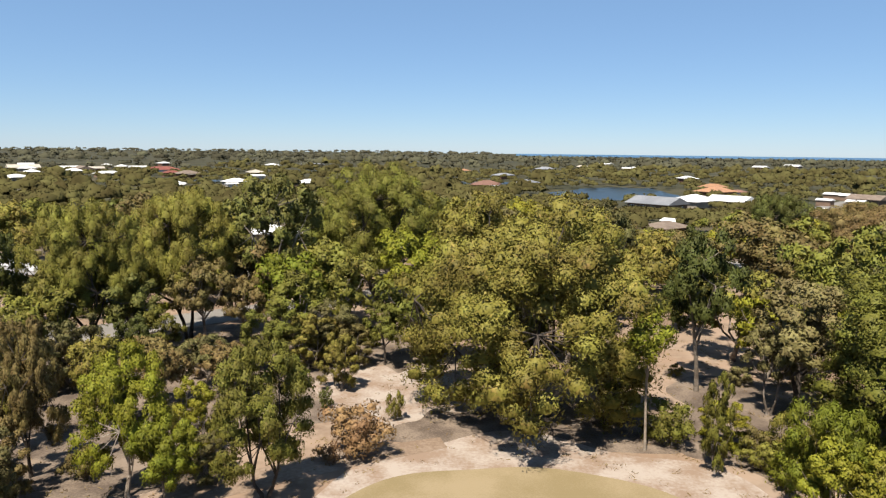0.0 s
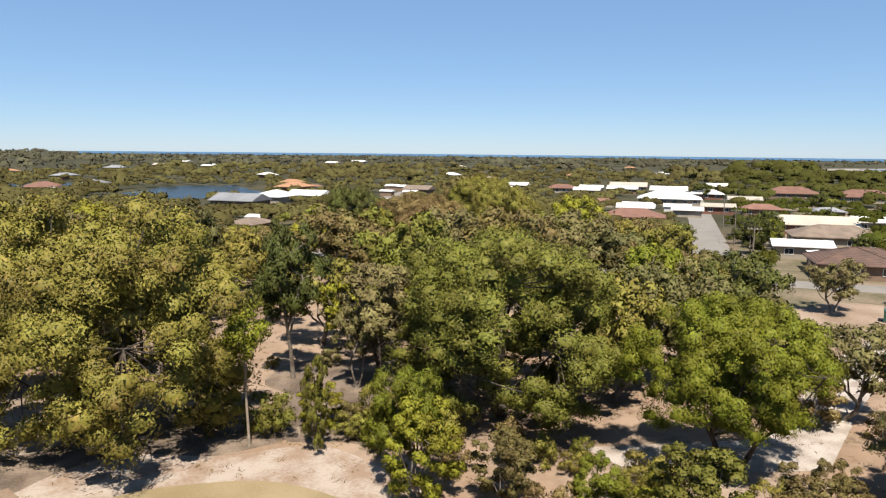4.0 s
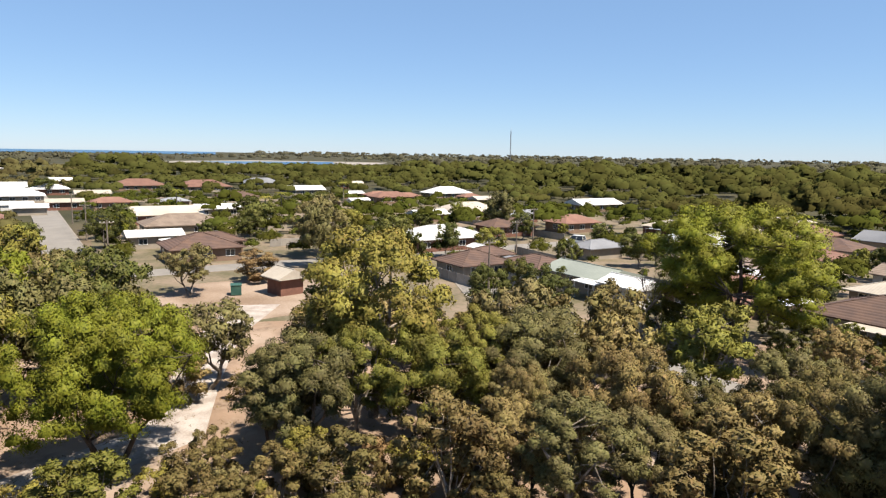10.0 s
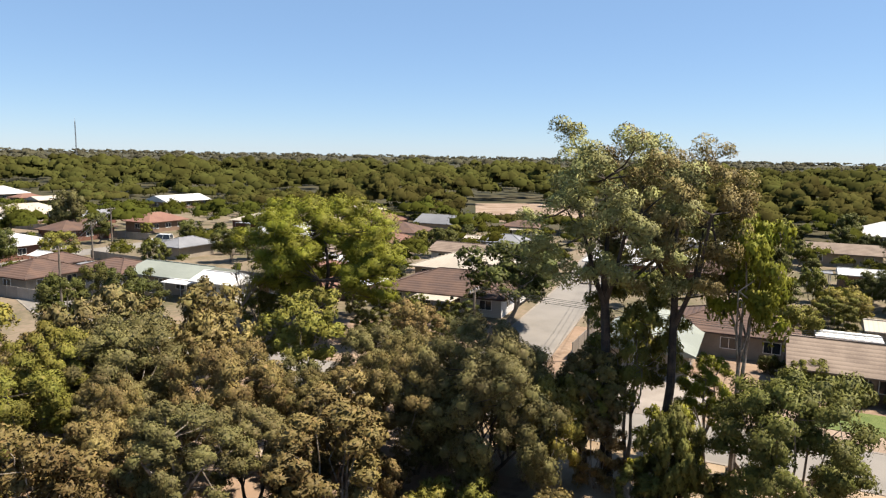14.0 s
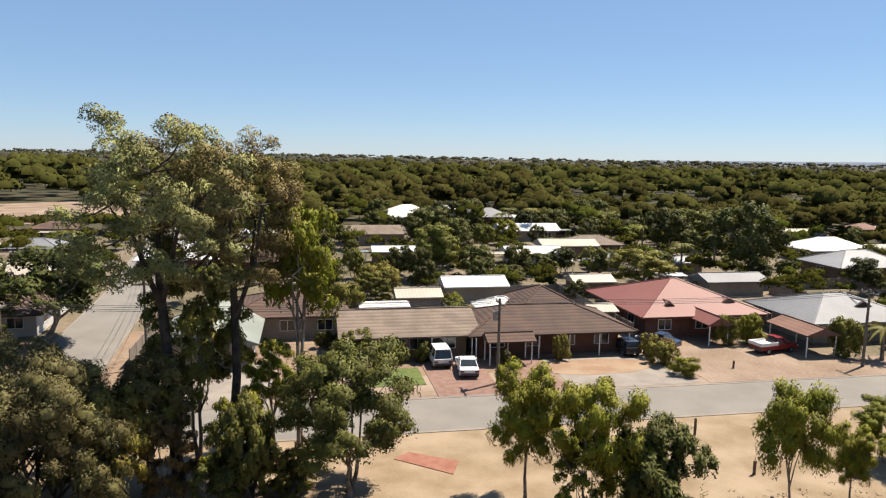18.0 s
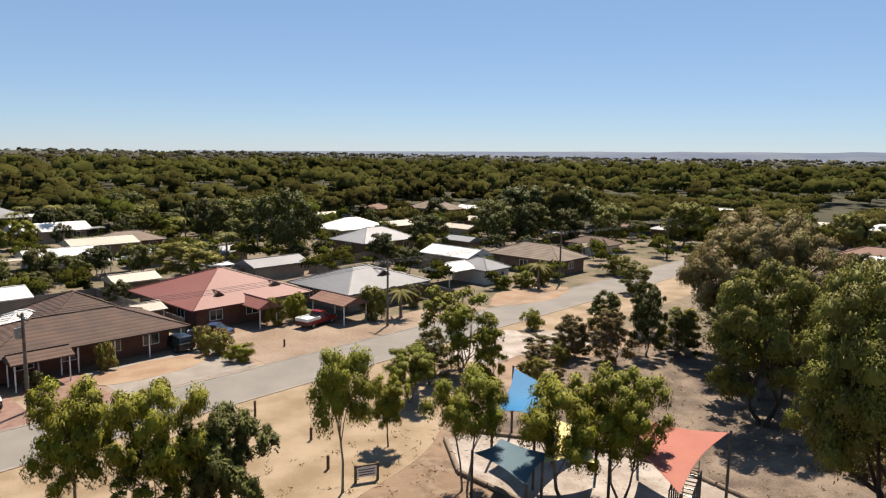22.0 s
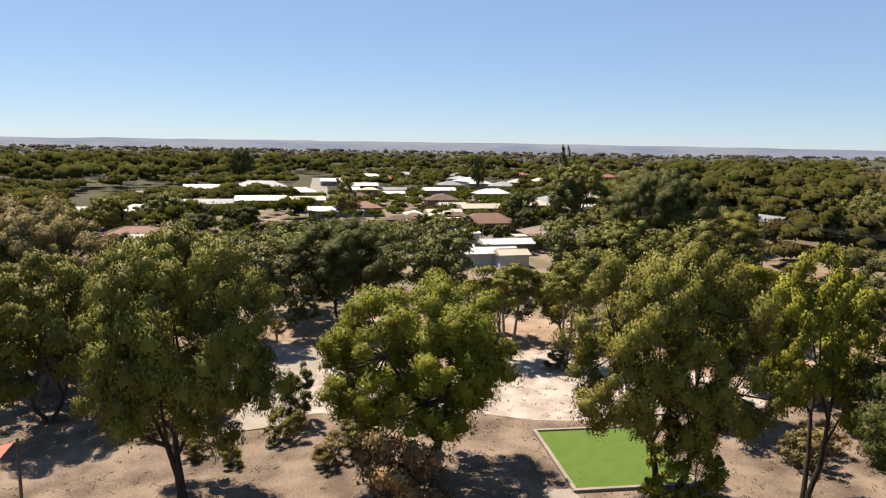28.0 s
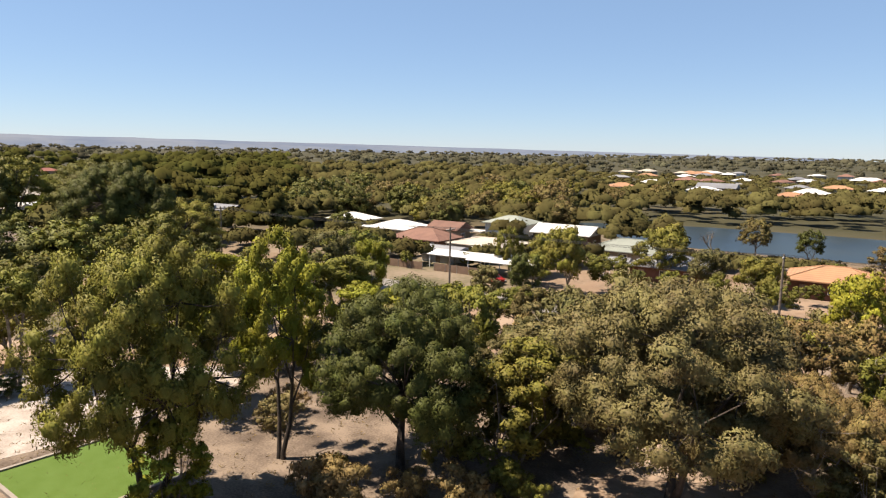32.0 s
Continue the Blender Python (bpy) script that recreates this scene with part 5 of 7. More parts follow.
house(368, 82, 12.9, 7.8, "white", 1, 2.6, 1.48, hip=False, turn=90, windows=True, over=0.7)

# the street front seen from close by


def gablet(ob, x, y, z, wide, rise, deep, roof, wall):
    """A small gable standing out of a roof slope."""
    s = Shape()
    a, b, c = (x - wide / 2, z), (x + wide / 2, z), (x, z + rise)
    s.face([(a[0], y, a[1]), (c[0], y, c[1]), (c[0], y + deep * 0.2, c[1]), (a[0], y + deep, a[1] + rise)])
    s.face([(b[0], y, b[1]), (b[0], y + deep, b[1] + rise), (c[0], y + deep * 0.2, c[1]), (c[0], y, c[1])])
    r = Shape()
    for p, q in ((a, c), (b, c)):
        r.tube([(p[0], y - 0.15, p[1]), (q[0], y - 0.15, q[1] + 0.05), (q[0], y + deep, q[1] + 0.05)], [0.1, 0.1, 0.08], 5)
    g = part("gablet", Shape().prism([a, b, c], -0.04, 0.04), wall, ob, "dark gable vent in the roof")
    g.rotation_euler = (radians(90), 0, 0)
    g.location = (0, y, 0)
    part("gablet_barge", r, roof, ob)


def front_posts(ob, L, y, h, n):
    for i in range(n):
        x = -L / 2 + 0.4 + (L - 0.8) * i / (n - 1)
        part("verandah_post", Shape().box(x - 0.05, y - 0.05, -0.1, x + 0.05, y + 0.05, h), M_FRAME, ob)


front = house(-10, -69.4, 11.5, 7.4, "tan", 2, 2.5, 1.7, hip=False, over=1.3)
front_posts(front, 13, 4.75, 2.35, 4)
front = house(-24.5, -69.2, 15, 7.6, "brown", 1, 2.5, 1.9, over=1.5)
front_posts(front, 17, 5.1, 2.35, 6)
house(-27, -76, 8.5, 8.5, "brown", 1, 2.7, 2.4, turn=90)
M_VENT = mat("dark vent", (0.068, 0.034, 0.027), (0.048, 0.027, 0.020), 3, 0.8)
front = house(-44.5, -77, 14.0, 14.0, "coral", 1, 2.6, 2.9, over=1.0)
gablet(front, -4.2, 5.6, 3.05, 3.2, 0.9, -2.4, ROOF["coral"], M_VENT)
gablet(front, 3.6, 6.0, 2.9, 2.4, 0.9, -2.0, ROOF["coral"], M_VENT)
front = house(-61.8, -70.5, 13.0, 10.5, "grey", 0, 2.5, 2.1, over=1.0)
gablet(front, -1.5, 3.2, 3.2, 3.4, 1.0, -2.4, ROOF["grey"], M_VENT)
house(9, -70, 11, 8, "green", 0, 2.5, 1.7, hip=False, turn=90)
house(2, -79, 12, 9, "brown", 0, 2.6, 1.8)
house(125, -77, 17, 12, "white", 1, 2.7, 2.1, turn=90)
house(131, -29, 12, 11, "brown", 2, 2.5, 2.2, turn=90)
house(93, -64, 9, 8, "brown", 0, 2.5, 1.8, turn=90)
house(76, -74, 12, 8, "green", 0, 2.5, 1.2, hip=False)
house(64, -70, 6, 4.5, "white", 3, 3.0, 1.0, hip=False, windows=False, name="shed")
house(93, -32, 3.6, 3.6, "cream", 1, 2.5, 1.2, windows=False, name="toilet_block", turn=12, hip=False)

# ---- near street: drives, yards, carport, cars ----
def patch(name, u0, v0, u1, v1, material, h, label, category):
    return flat(name, [W(u0, v0), W(u1, v0), W(u1, v1), W(u0, v1)], material, h, label=label, category=category)


patch("driveway", -16.5, -65, -10.8, -54.2, M_PAVING, 0.05, "red block-paved driveway", "driveway")
patch("driveway", -22.5, -64.5, -17.6, -54.2, M_PAVING, 0.05, "red block-paved driveway", "driveway")
patch("front_lawn", -10.3, -62.5, -4, -57.5, M_LAWN, 0.06, "small green watered lawn", "lawn")
patch("front_yard", -35, -63.5, -23, -54.6, M_CONCRETE, 0.03, "pale worn gravel and concrete front yard", "yard")
flat("front_yard", blob(15, -65, 5.5, 2.6, 37, 36, 0.1, 21), M_DIRT, 0.045, label="bare brown earth in a front yard", category="yard")
patch("front_yard", -50, -66, -36, -54.4, M_SAND, 0.035, "bare sandy front yard", "yard")
patch("driveway", 3, -66, 12, -54.2, M_CONCRETE, 0.04, "pale concrete driveway", "driveway")
flat("front_yard", blob(-30, -94, 9, 4, 37, 36, 0.1, 22), M_DIRT, 0.04, label="red-brown earth front yard", category="yard")
flat("brick_pad", [(22.0, -37.5), (21.7, -38.9), (18.1, -39.3), (17.6, -37.4)], M_BRICKPAD, 0.06, label="small red brick pad in the dry grass", category="paving")
flat("driveway", blob(83, -3, 7, 5, 0, 36, 0.1, 23), M_CONCRETE, 0.05, label="pale parking apron among the trees", category="driveway")


def posts_roof(name, u, v, L, D, roof, label, category, h=2.4, rise=0.7, hip=False, turn=0.0, posts=2):
    ob = new(name)
    ob.matrix_world = Matrix.Translation(W(u, v)) @ Matrix.Rotation(radians(GRID + turn), 4, "Z")
    tagged(ob, label, category)
    capped_roof(ob, ROOF[roof], L, D, h, rise, 0.25, hip, 0.1)
    for i in range(posts):
        for y in (-D / 2 + 0.1, D / 2 - 0.1):
            x = -L / 2 + 0.1 + (L - 0.2) * i / (posts - 1)
            part("post", Shape().box(x - 0.05, y - 0.05, -0.1, x + 0.05, y + 0.05, h - 0.1), M_FRAME, ob)
    return ob


posts_roof("carport", -52.3, -63.4, 6.0, 3.6, "salmon", "open carport with a salmon gable roof on posts", "carport", turn=90)
posts_roof("carport", -79.5, -69.5, 6.2, 5.0, "white", "open carport with a bright white roof on posts", "carport", rise=0.9)
posts_roof("patio", -22.5, -77.2, 5.5, 4.5, "white", "white peaked patio roof behind a brown house", "patio", rise=1.2, hip=True)
posts_roof("patio", -9, -80, 5.5, 3.0, "white", "long low white patio roof", "patio", rise=0.15)
posts_roof("carport", -59, 101, 11, 5.5, "white", "long white-roofed carport beside a brick wall", "carport", rise=0.5)
posts_roof("carport", -52, 99, 8, 4.5, "white", "white-roofed carport over a red car", "carport", rise=0.5)
posts_roof("porch", -19.4, -63.2, 4.4, 2.2, "brown", "brown tiled porch on slim white posts", "porch", rise=0.6, turn=0)
posts_roof("carport", -44, -68.3, 5, 2.4, "coral", "faded red porch roof on posts", "porch", rise=0.8, turn=90)
rp = random.Random(12)
for c, s in list(HOUSES)[::3]:
    d = math.hypot(c.x, c.y)
    if 75 < d < 270:
        u, v = c.x * GX + c.y * GY, -c.x * GY + c.y * GX
        k = rp.choice((-1, 1))
        posts_roof("patio", u + k * (s * 0.5 + 3), v + rp.uniform(-4, 4), rp.uniform(3, 5), rp.uniform(2.4, 3.6), rp.choice(("white", "cream", "tan", "grey")), "low sheet-roofed patio beside a house", "patio", h=rp.uniform(2.2, 2.6), rise=rp.choice((0.1, 0.15, 0.6)))


def fence(u0, v0, u1, v1, h, material, label):
    a, b = W(u0, v0), W(u1, v1)
    n = max(2, round((b - a).length / 2.4))
    ob = new("fence")
    ob.location = a
    tagged(ob, label, "fence")
    turn = math.atan2(b.y - a.y, b.x - a.x)
    ob.rotation_euler = (0, 0, turn)
    step = (b - a).length / n
    pm = Shape().box(-0.04, -0.04, -0.2, 0.04, 0.04, h + 0.06).mesh("post", M_STEEL)
    sm = Shape().box(0.05, -0.02, 0.02, step - 0.05, 0.02, h).mesh("panel", material)
    for i in range(n + 1):
        part("post", pm, None, ob).location = (i * step, 0, 0)
        if i < n:
            part("panel", sm, None, ob).location = (i * step, 0, 0)


M_FENCE = mat("grey-brown sheet fence", (0.150, 0.129, 0.112), (0.204, 0.177, 0.150), 0.5, 0.7, stripes=(0, 4, 0.4), random_tint=0.2)
M_FENCE2 = mat("pale fibre fence", (0.286, 0.258, 0.224), (0.224, 0.204, 0.177), 0.5, 0.9, stripes=(0, 6, 0.3), random_tint=0.2)
for q in ((-16.8, -66, -16.8, -92), (-36, -70, -36, -95), (-55, -74, -55, -98), (-69.5, -60, -69.5, -92), (-86, -64, -86, -94), (-100, -64, -100, -94), (-17, -93, -110, -95), (16, -66, 16, -84), (-3, -72, -3, -95)):
    fence(*q, 1.75, M_FENCE, "grey-brown sheet-metal boundary fence")
for q in ((-74, 95.5, -64, 95.5), (-62, 96, -53, 96)):
    fence(*q, 1.3, WALL[2], "low tan brick garden wall beside the road")
for q in ((118 + 6, -60, 118 + 6, -70), (122, -110, 170, -110), (122, -72, 122, -86), (140, -45, 140, -100), (84, -58, 100, -58), (70, -64, 84, -64), (146, -4, 210, -4), (-130, 30, -130, 70), (60, -82, 110, -86)):
    fence(*q, 1.6, M_FENCE2, "pale fibre-cement boundary fence")


def car(x, y, heading, paint, label, long=4.5, wide=1.8, high=1.45, kind="sedan"):
    ob = new("car")
    ob.matrix_world = Matrix.Translation((x, y, 0.06)) @ Matrix.Rotation(heading, 4, "Z")
    tagged(ob, label, "car")
    m = mat("car paint", paint, tuple(c * 0.9 for c in paint), 2, 0.25, 0.1, spec=0.6)
    L, w = long / 2, wide / 2
    prof = {"sedan": [(-L, 0.35), (-L, 0.85), (-L * 0.72, 0.95), (L * 0.35, 0.92), (L * 0.95, 0.75), (L, 0.4)], "wagon": [(-L, 0.35), (-L, 0.95), (-L * 0.9, 1.0), (L * 0.45, 0.98), (L * 0.95, 0.85), (L, 0.4)], "ute": [(-L, 0.45), (-L, 0.9), (-L * 0.1, 0.92), (L * 0.45, 0.95), (L * 0.95, 0.85), (L, 0.4)]}[kind]
    body = Shape()
    k = len(prof)
    for yy, ins in ((-w, 0.0), (w, 0.0)):
        body.v += [(px, yy * (0.96 if pz > 0.8 else 1.0), pz) for px, pz in prof]
    body.f += [tuple(range(k))[::-1], tuple(range(k, 2 * k))] + [(i, (i + 1) % k, k + (i + 1) % k, k + i) for i in range(k)]
    part("body", body, m, ob)
    top = {"sedan": (-L * 0.68, -L * 0.38, L * 0.05, L * 0.38), "wagon": (-L * 0.95, -L * 0.86, L * 0.1, L * 0.42), "ute": (-L * 0.1, -L * 0.05, L * 0.2, L * 0.45)}[kind]
    zb, zt = prof[2][1] - 0.01, high
    cab = Shape()
    a = [(top[0], -w * 0.93, zb), (top[3], -w * 0.93, zb), (top[3], w * 0.93, zb), (top[0], w * 0.93, zb)]
    b = [(top[1], -w * 0.76, zt), (top[2], -w * 0.76, zt), (top[2], w * 0.76, zt), (top[1], w * 0.76, zt)]
    for i in range(4):
        cab.face([a[i], a[(i + 1) % 4], b[(i + 1) % 4], b[i]])
    cab.face(b)
    part("glasshouse", cab, M_GLASS, ob, "dark car windows")
    part("roof_panel", Shape().box(top[1] - 0.05, -w * 0.78, zt - 0.02, top[2] + 0.05, w * 0.78, zt + 0.04), m, ob)
    part("front_bumper", Shape().box(L - 0.06, -w * 0.94, 0.32, L + 0.05, w * 0.94, 0.54), M_DARK_METAL, ob)
    part("rear_bumper", Shape().box(-L - 0.05, -w * 0.94, 0.36, -L + 0.06, w * 0.94, 0.56), M_DARK_METAL, ob)
    for sy in (1, -1):
        part("wing_mirror", Shape().box(top[3] - 0.22, sy * (w + 0.07) - 0.09, zb + 0.02, top[3] - 0.1, sy * (w + 0.07) + 0.09, zb + 0.17), m, ob)
        for px, qx in ((top[0], top[1]), (top[3], top[2]), ((top[0] + top[3]) / 2, (top[1] + top[2]) / 2)):
            part("pillar", Shape().tube([(px, sy * w * 0.93, zb), (qx, sy * w * 0.765, zt)], [0.045, 0.04], 5), m, ob)
    if kind == "ute":
        tray = Shape().box(-L - 0.1, -w - 0.04, 0.88, -L * 0.14, w + 0.04, 0.98)
        for q in ((-L - 0.1, -w - 0.04, 0.98, -L * 0.14, -w + 0.02, 1.22), (-L - 0.1, w - 0.02, 0.98, -L * 0.14, w + 0.04, 1.22), (-L - 0.1, -w + 0.02, 0.98, -L - 0.04, w - 0.02, 1.22)):
            tray.box(*q)
        part("tray", tray, M_FRAME, ob, "pale metal tray")
    for sx in (1, -1):
        for sy in (1, -1):
            wh = part("wheel", Shape().tube([(0, -0.11, 0), (0, 0.11, 0)], [0.31, 0.31], 14), M_TYRE, ob)
            wh.location = (sx * L * 0.62, sy * (w - 0.08), 0.3)
            part("rim", Shape().tube([(0, -0.115, 0), (0, 0.115, 0)], [0.18, 0.18], 10), M_STEEL, wh)
            part("headlight" if sx > 0 else "tail_light", Shape().box(sx * L - 0.04, sy * w * 0.75 - 0.18, 0.62, sx * L + 0.025, sy * w * 0.75 + 0.18, 0.78), M_FRAME if sx > 0 else ROOF["red"], ob)
    return ob


IN = math.atan2(-0.79, 0.613)
car(29.2, -58.2, IN, (0.75, 0.75, 0.74), "white four-wheel-drive wagon parked on a paved drive", 4.6, 1.85, 1.8, "wagon")
car(25.6, -56.9, IN - 0.12, (0.78, 0.78, 0.77), "white sedan parked on a paved drive", 4.6, 1.78, 1.4)
car(14.0, -71.2, IN, (0.03, 0.035, 0.04), "dark hatchback parked under the eave", 3.9, 1.7, 1.5, "wagon")
car(11.4, -75.5, IN + 0.6, (0.03, 0.05, 0.10), "dark blue sedan parked beside the house", 4.5, 1.8, 1.45)
car(0.2, -79.6, radians(GRID + 190), (0.22, 0.012, 0.012), "red utility with a pale tray beside the carport", 5.0, 1.8, 1.6, "ute")
car(158, -14, radians(60), (0.75, 0.75, 0.74), "white van parked outside a house", 5.2, 1.9, 2.0, "wagon")
car(84, -6, radians(30), (0.04, 0.045, 0.05), "dark car parked among the trees", 4.5, 1.8, 1.45)
car(*W(-48.5, 92)[:2], radians(20), (0.25, 0.012, 0.012), "red hatchback parked beside a carport", 4.0, 1.7, 1.45, "wagon")


def pole(x, y, h, heading, transformer=False):
    ob = new("power_pole")
    ob.matrix_world = Matrix.Translation((x, y, 0)) @ Matrix.Rotation(heading, 4, "Z")
    tagged(ob, "weathered timber power pole with a crossarm", "power pole", "power poles")
    part("shaft", Shape().tube([(0, 0, -0.3), (0, 0, h)], [0.16, 0.11], 10), M_POLE, ob)
    part("crossarm", Shape().box(-0.06, -1.1, h - 0.45, 0.06, 1.1, h - 0.32), M_POLE, ob)
    for yy in (-1.0, -0.4, 0.4, 1.0):
        part("insulator", Shape().tube([(0, yy, h - 0.33), (0, yy, h - 0.15)], [0.05, 0.035], 6), M_FRAME, ob)
    if transformer:
        part("transformer", Shape().tube([(0.35, 0, h - 1.9), (0.35, 0, h - 1.1)], [0.24, 0.24], 10), M_STEEL, ob)
    return [Matrix.Translation((x, y, 0)) @ Matrix.Rotation(heading, 4, "Z") @ Vector((0, yy, h - 0.15)) for yy in (-1.0, -0.4, 0.4, 1.0)]


def wires(ends, sag=0.5):
    for a, b in zip(ends, ends[1:]):
        for p, q in zip(a, b):
            pts = [p.lerp(q, k / 10) - Vector((0, 0, sag * 4 * (k / 10) * (1 - k / 10))) for k in range(11)]
            tagged(part("power_line", Shape().tube(pts, [0.018] * 11, 4, False), M_WIRE), "thin black overhead power line", "power line", "power lines")


HEAD = radians(GRID)
wires([pole(*W(u, -57)[:2], h, HEAD, tr) for u, h, tr in ((23, 8.2, False), (-16.6, 7.7, True), (-54.2, 7.8, False), (-91, 8.4, False), (-130, 8.2, False))])
wires([pole(*W(u, 82)[:2], h, HEAD, False) for u, h in ((-98, 9.5), (-50.3, 9.4), (-8, 9.6), (40, 9.5))])
wires([pole(*W(u, v)[:2], 8.2, HEAD + 1.6) for u, v in ((14.5, -66), (19.0, -102), (27, -140))])
wires([pole(*W(u, -56.5 - 22 * k)[:2], 8.0, HEAD) for k, u in enumerate((78, 100, 122))])
wires([pole(*W(u, -13)[:2], 8.0, HEAD) for u in (126, 165, 204)])


def mast():
    ob = new("radio_mast")
    ob.location = (*polar(89.6, 900), 0)
    tagged(ob, "thin lattice radio mast over the woodland", "mast")
    for k in range(3):
        a = k * 2.094
        part("leg", Shape().tube([(0.9 * math.cos(a), 0.9 * math.sin(a), 0), (0.4 * math.cos(a), 0.4 * math.sin(a), 50)], [0.22, 0.18], 5), M_STEEL, ob)
    for z in range(2, 50, 3):
        part("brace", Shape().tube([(0.8, 0, z), (-0.4, 0.7, z + 1.5), (-0.4, -0.7, z + 3)], [0.09] * 3, 4), M_STEEL, ob)
    part("antenna", Shape().tube([(0, 0, 49), (0, 0, 54)], [0.2, 0.1], 5), M_FRAME, ob)


mast()

# ---- playground ----
flat("playground_sand", [(-25.1, -33.7), (-22.7, -38.9), (-17.5, -43.2), (-11.1, -46.3), (-8.7, -45.5), (-8.5, -40.5), (-13, -34), (-20.5, -29.5)], M_WHITE_SAND, 0.05, label="white sand pit of a playground", category="playground")


def log(x0, y0, x1, y1, r=0.16):
    d = Vector((x1 - x0, y1 - y0, 0))
    n = max(1, round(d.length / 3.0))
    for i in range(n):
        a = Vector((x0, y0, r * 0.9)) + d * (i / n)
        b = a + d * (0.96 / n)
        ob = part("log_edging", Shape().tube([a, (a + b) / 2 + Vector((0, 0, 0.01)), b], [r, r * 1.05, r * 0.95], 9), M_LOG)
        tagged(ob, "weathered log edging the playground sand", "log", "logs edging the playground")


for q in ((-25.1, -33.7, -22.7, -38.9), (-22.7, -38.9, -17.5, -43.2), (-17.5, -43.2, -11.1, -46.3), (-8.7, -45.5, -8.6, -40.3), (-25.1, -33.7, -20.5, -29.5), (-8.6, -40.3, -12.9, -34)):
    log(*q)


def sail(corners, material, label, posts, sag=0.5):
    """A stretched shade sail with hollow edges, hung from steel posts."""
    ob = new("shade_sail")
    c = sum((Vector(p) for p in corners), Vector()) / len(corners)
    ob.location = (c.x, c.y, 0)
    tagged(ob, label, "shade sail", "shade sails over the playground")
    base = Vector((c.x, c.y, 0))
    P = [Vector(p) - base for p in corners]
    s, n = Shape(), 12
    mid = sum(P, Vector()) / len(P)
    grid = []
    for i in range(n + 1):
        for j in range(n + 1):
            a, b = i / n, j / n
            p = P[0] * (1 - a) * (1 - b) + P[1] * a * (1 - b) + P[2] * a * b + P[3] * (1 - a) * b
            pull = 0.16 * (max(4 * a * (1 - a) * (1 - 2 * min(b, 1 - b)), 0) + max(4 * b * (1 - b) * (1 - 2 * min(a, 1 - a)), 0))
            p = p.lerp(mid, min(pull, 0.3))
            p.z -= sag * 4 * a * (1 - a) * b * (1 - b)
            grid.append(tuple(p))
    s.v = grid + [(x, y, z - 0.015) for x, y, z in grid]
    m = (n + 1) ** 2
    for i in range(n):
        for j in range(n):
            k = i * (n + 1) + j
            s.f += [(k, k + n + 1, k + n + 2, k + 1), (m + k, m + k + 1, m + k + n + 2, m + k + n + 1)]
    part("fabric", s, material, ob)
    for i in posts:
        q = P[i] * 1.04
        part("post", Shape().tube([(q.x, q.y, -0.2), (q.x, q.y, P[i].z + 0.15)], [0.09, 0.08], 10), M_DARK_METAL, ob)


M_BLUE = mat("blue sail cloth", (0.004, 0.105, 0.235), (0.006, 0.120, 0.260), 0.6, 0.7)
M_CORAL = mat("coral sail cloth", (0.246, 0.072, 0.048), (0.271, 0.085, 0.056), 0.6, 0.7)
M_YELLOW = mat("yellow sail cloth", (0.476, 0.394, 0.150), (0.490, 0.422, 0.190), 0.6, 0.7)
sail([(-11.2, -41.8, 3.4), (-13.6, -45.6, 5.0), (-18.0, -42.8, 3.6), (-12.6, -37.6, 4.6)], M_BLUE, "bright blue shade sail stretched over the playground", (0, 1, 2, 3))
sail([(-13.5, -38.9, 4.2), (-17.0, -38.7, 3.2), (-14.2, -32.4, 4.0), (-12.1, -34.4, 3.2)], M_YELLOW, "pale yellow shade sail stretched over the playground", (1, 3))
M_TEAL = mat("grey-blue panel", (0.045, 0.085, 0.110), (0.055, 0.098, 0.125), 0.6, 0.7)
# four-cornered grey-blue panel, lower than the others, with two posts
sail([(-8.7, -36.7, 3.0), (-11.0, -39.3, 2.6), (-13.0, -35.4, 3.2), (-10.8, -33.4, 2.5)], M_TEAL, "dull grey-blue panel stretched low over the playground", (0, 3))
sail([(-23.2, -34.4, 4.3), (-20.2, -39.2, 3.4), (-16.4, -35.0, 4.2), (-17.8, -30.0, 3.2)], M_CORAL, "coral-red shade sail stretched over the playground", (0, 1, 2, 3))


def climbing_frame():
    ob = new("climbing_frame")
    ob.location = (-20.0, -33.2, 0)
    ob.rotation_euler = (0, 0, 0.9)
    tagged(ob, "dark steel climbing frame with a ladder on white sand", "play equipment")
    for x in (-1.6, -0.8, 0, 0.8, 1.6):
        for y in (-0.6, 0.6):
            part("upright", Shape().tube([(x, y, -0.2), (x, y, 2.2)], [0.045, 0.045], 8), M_DARK_METAL, ob)
    for y in (-0.6, 0.6):
        part("rail", Shape().tube([(-1.7, y, 2.2), (1.7, y, 2.2)], [0.04, 0.04], 8), M_DARK_METAL, ob)
    for k in range(7):
        part("rung", Shape().tube([(-1.5 + k * 0.5, -0.6, 2.2), (-1.5 + k * 0.5, 0.6, 2.2)], [0.025, 0.025], 6), ROOF["red"], ob)
    for k in range(5):
        part("ladder_rung", Shape().tube([(-2.1, -0.4, 0.3 + 0.45 * k), (-2.1, 0.4, 0.3 + 0.45 * k)], [0.025, 0.025], 6), M_STEEL, ob)
    for y in (-0.4, 0.4):
        part("ladder_rail", Shape().tube([(-2.1, y, 0), (-2.1, y, 2.6)], [0.035, 0.035], 8), M_STEEL, ob)


climbing_frame()


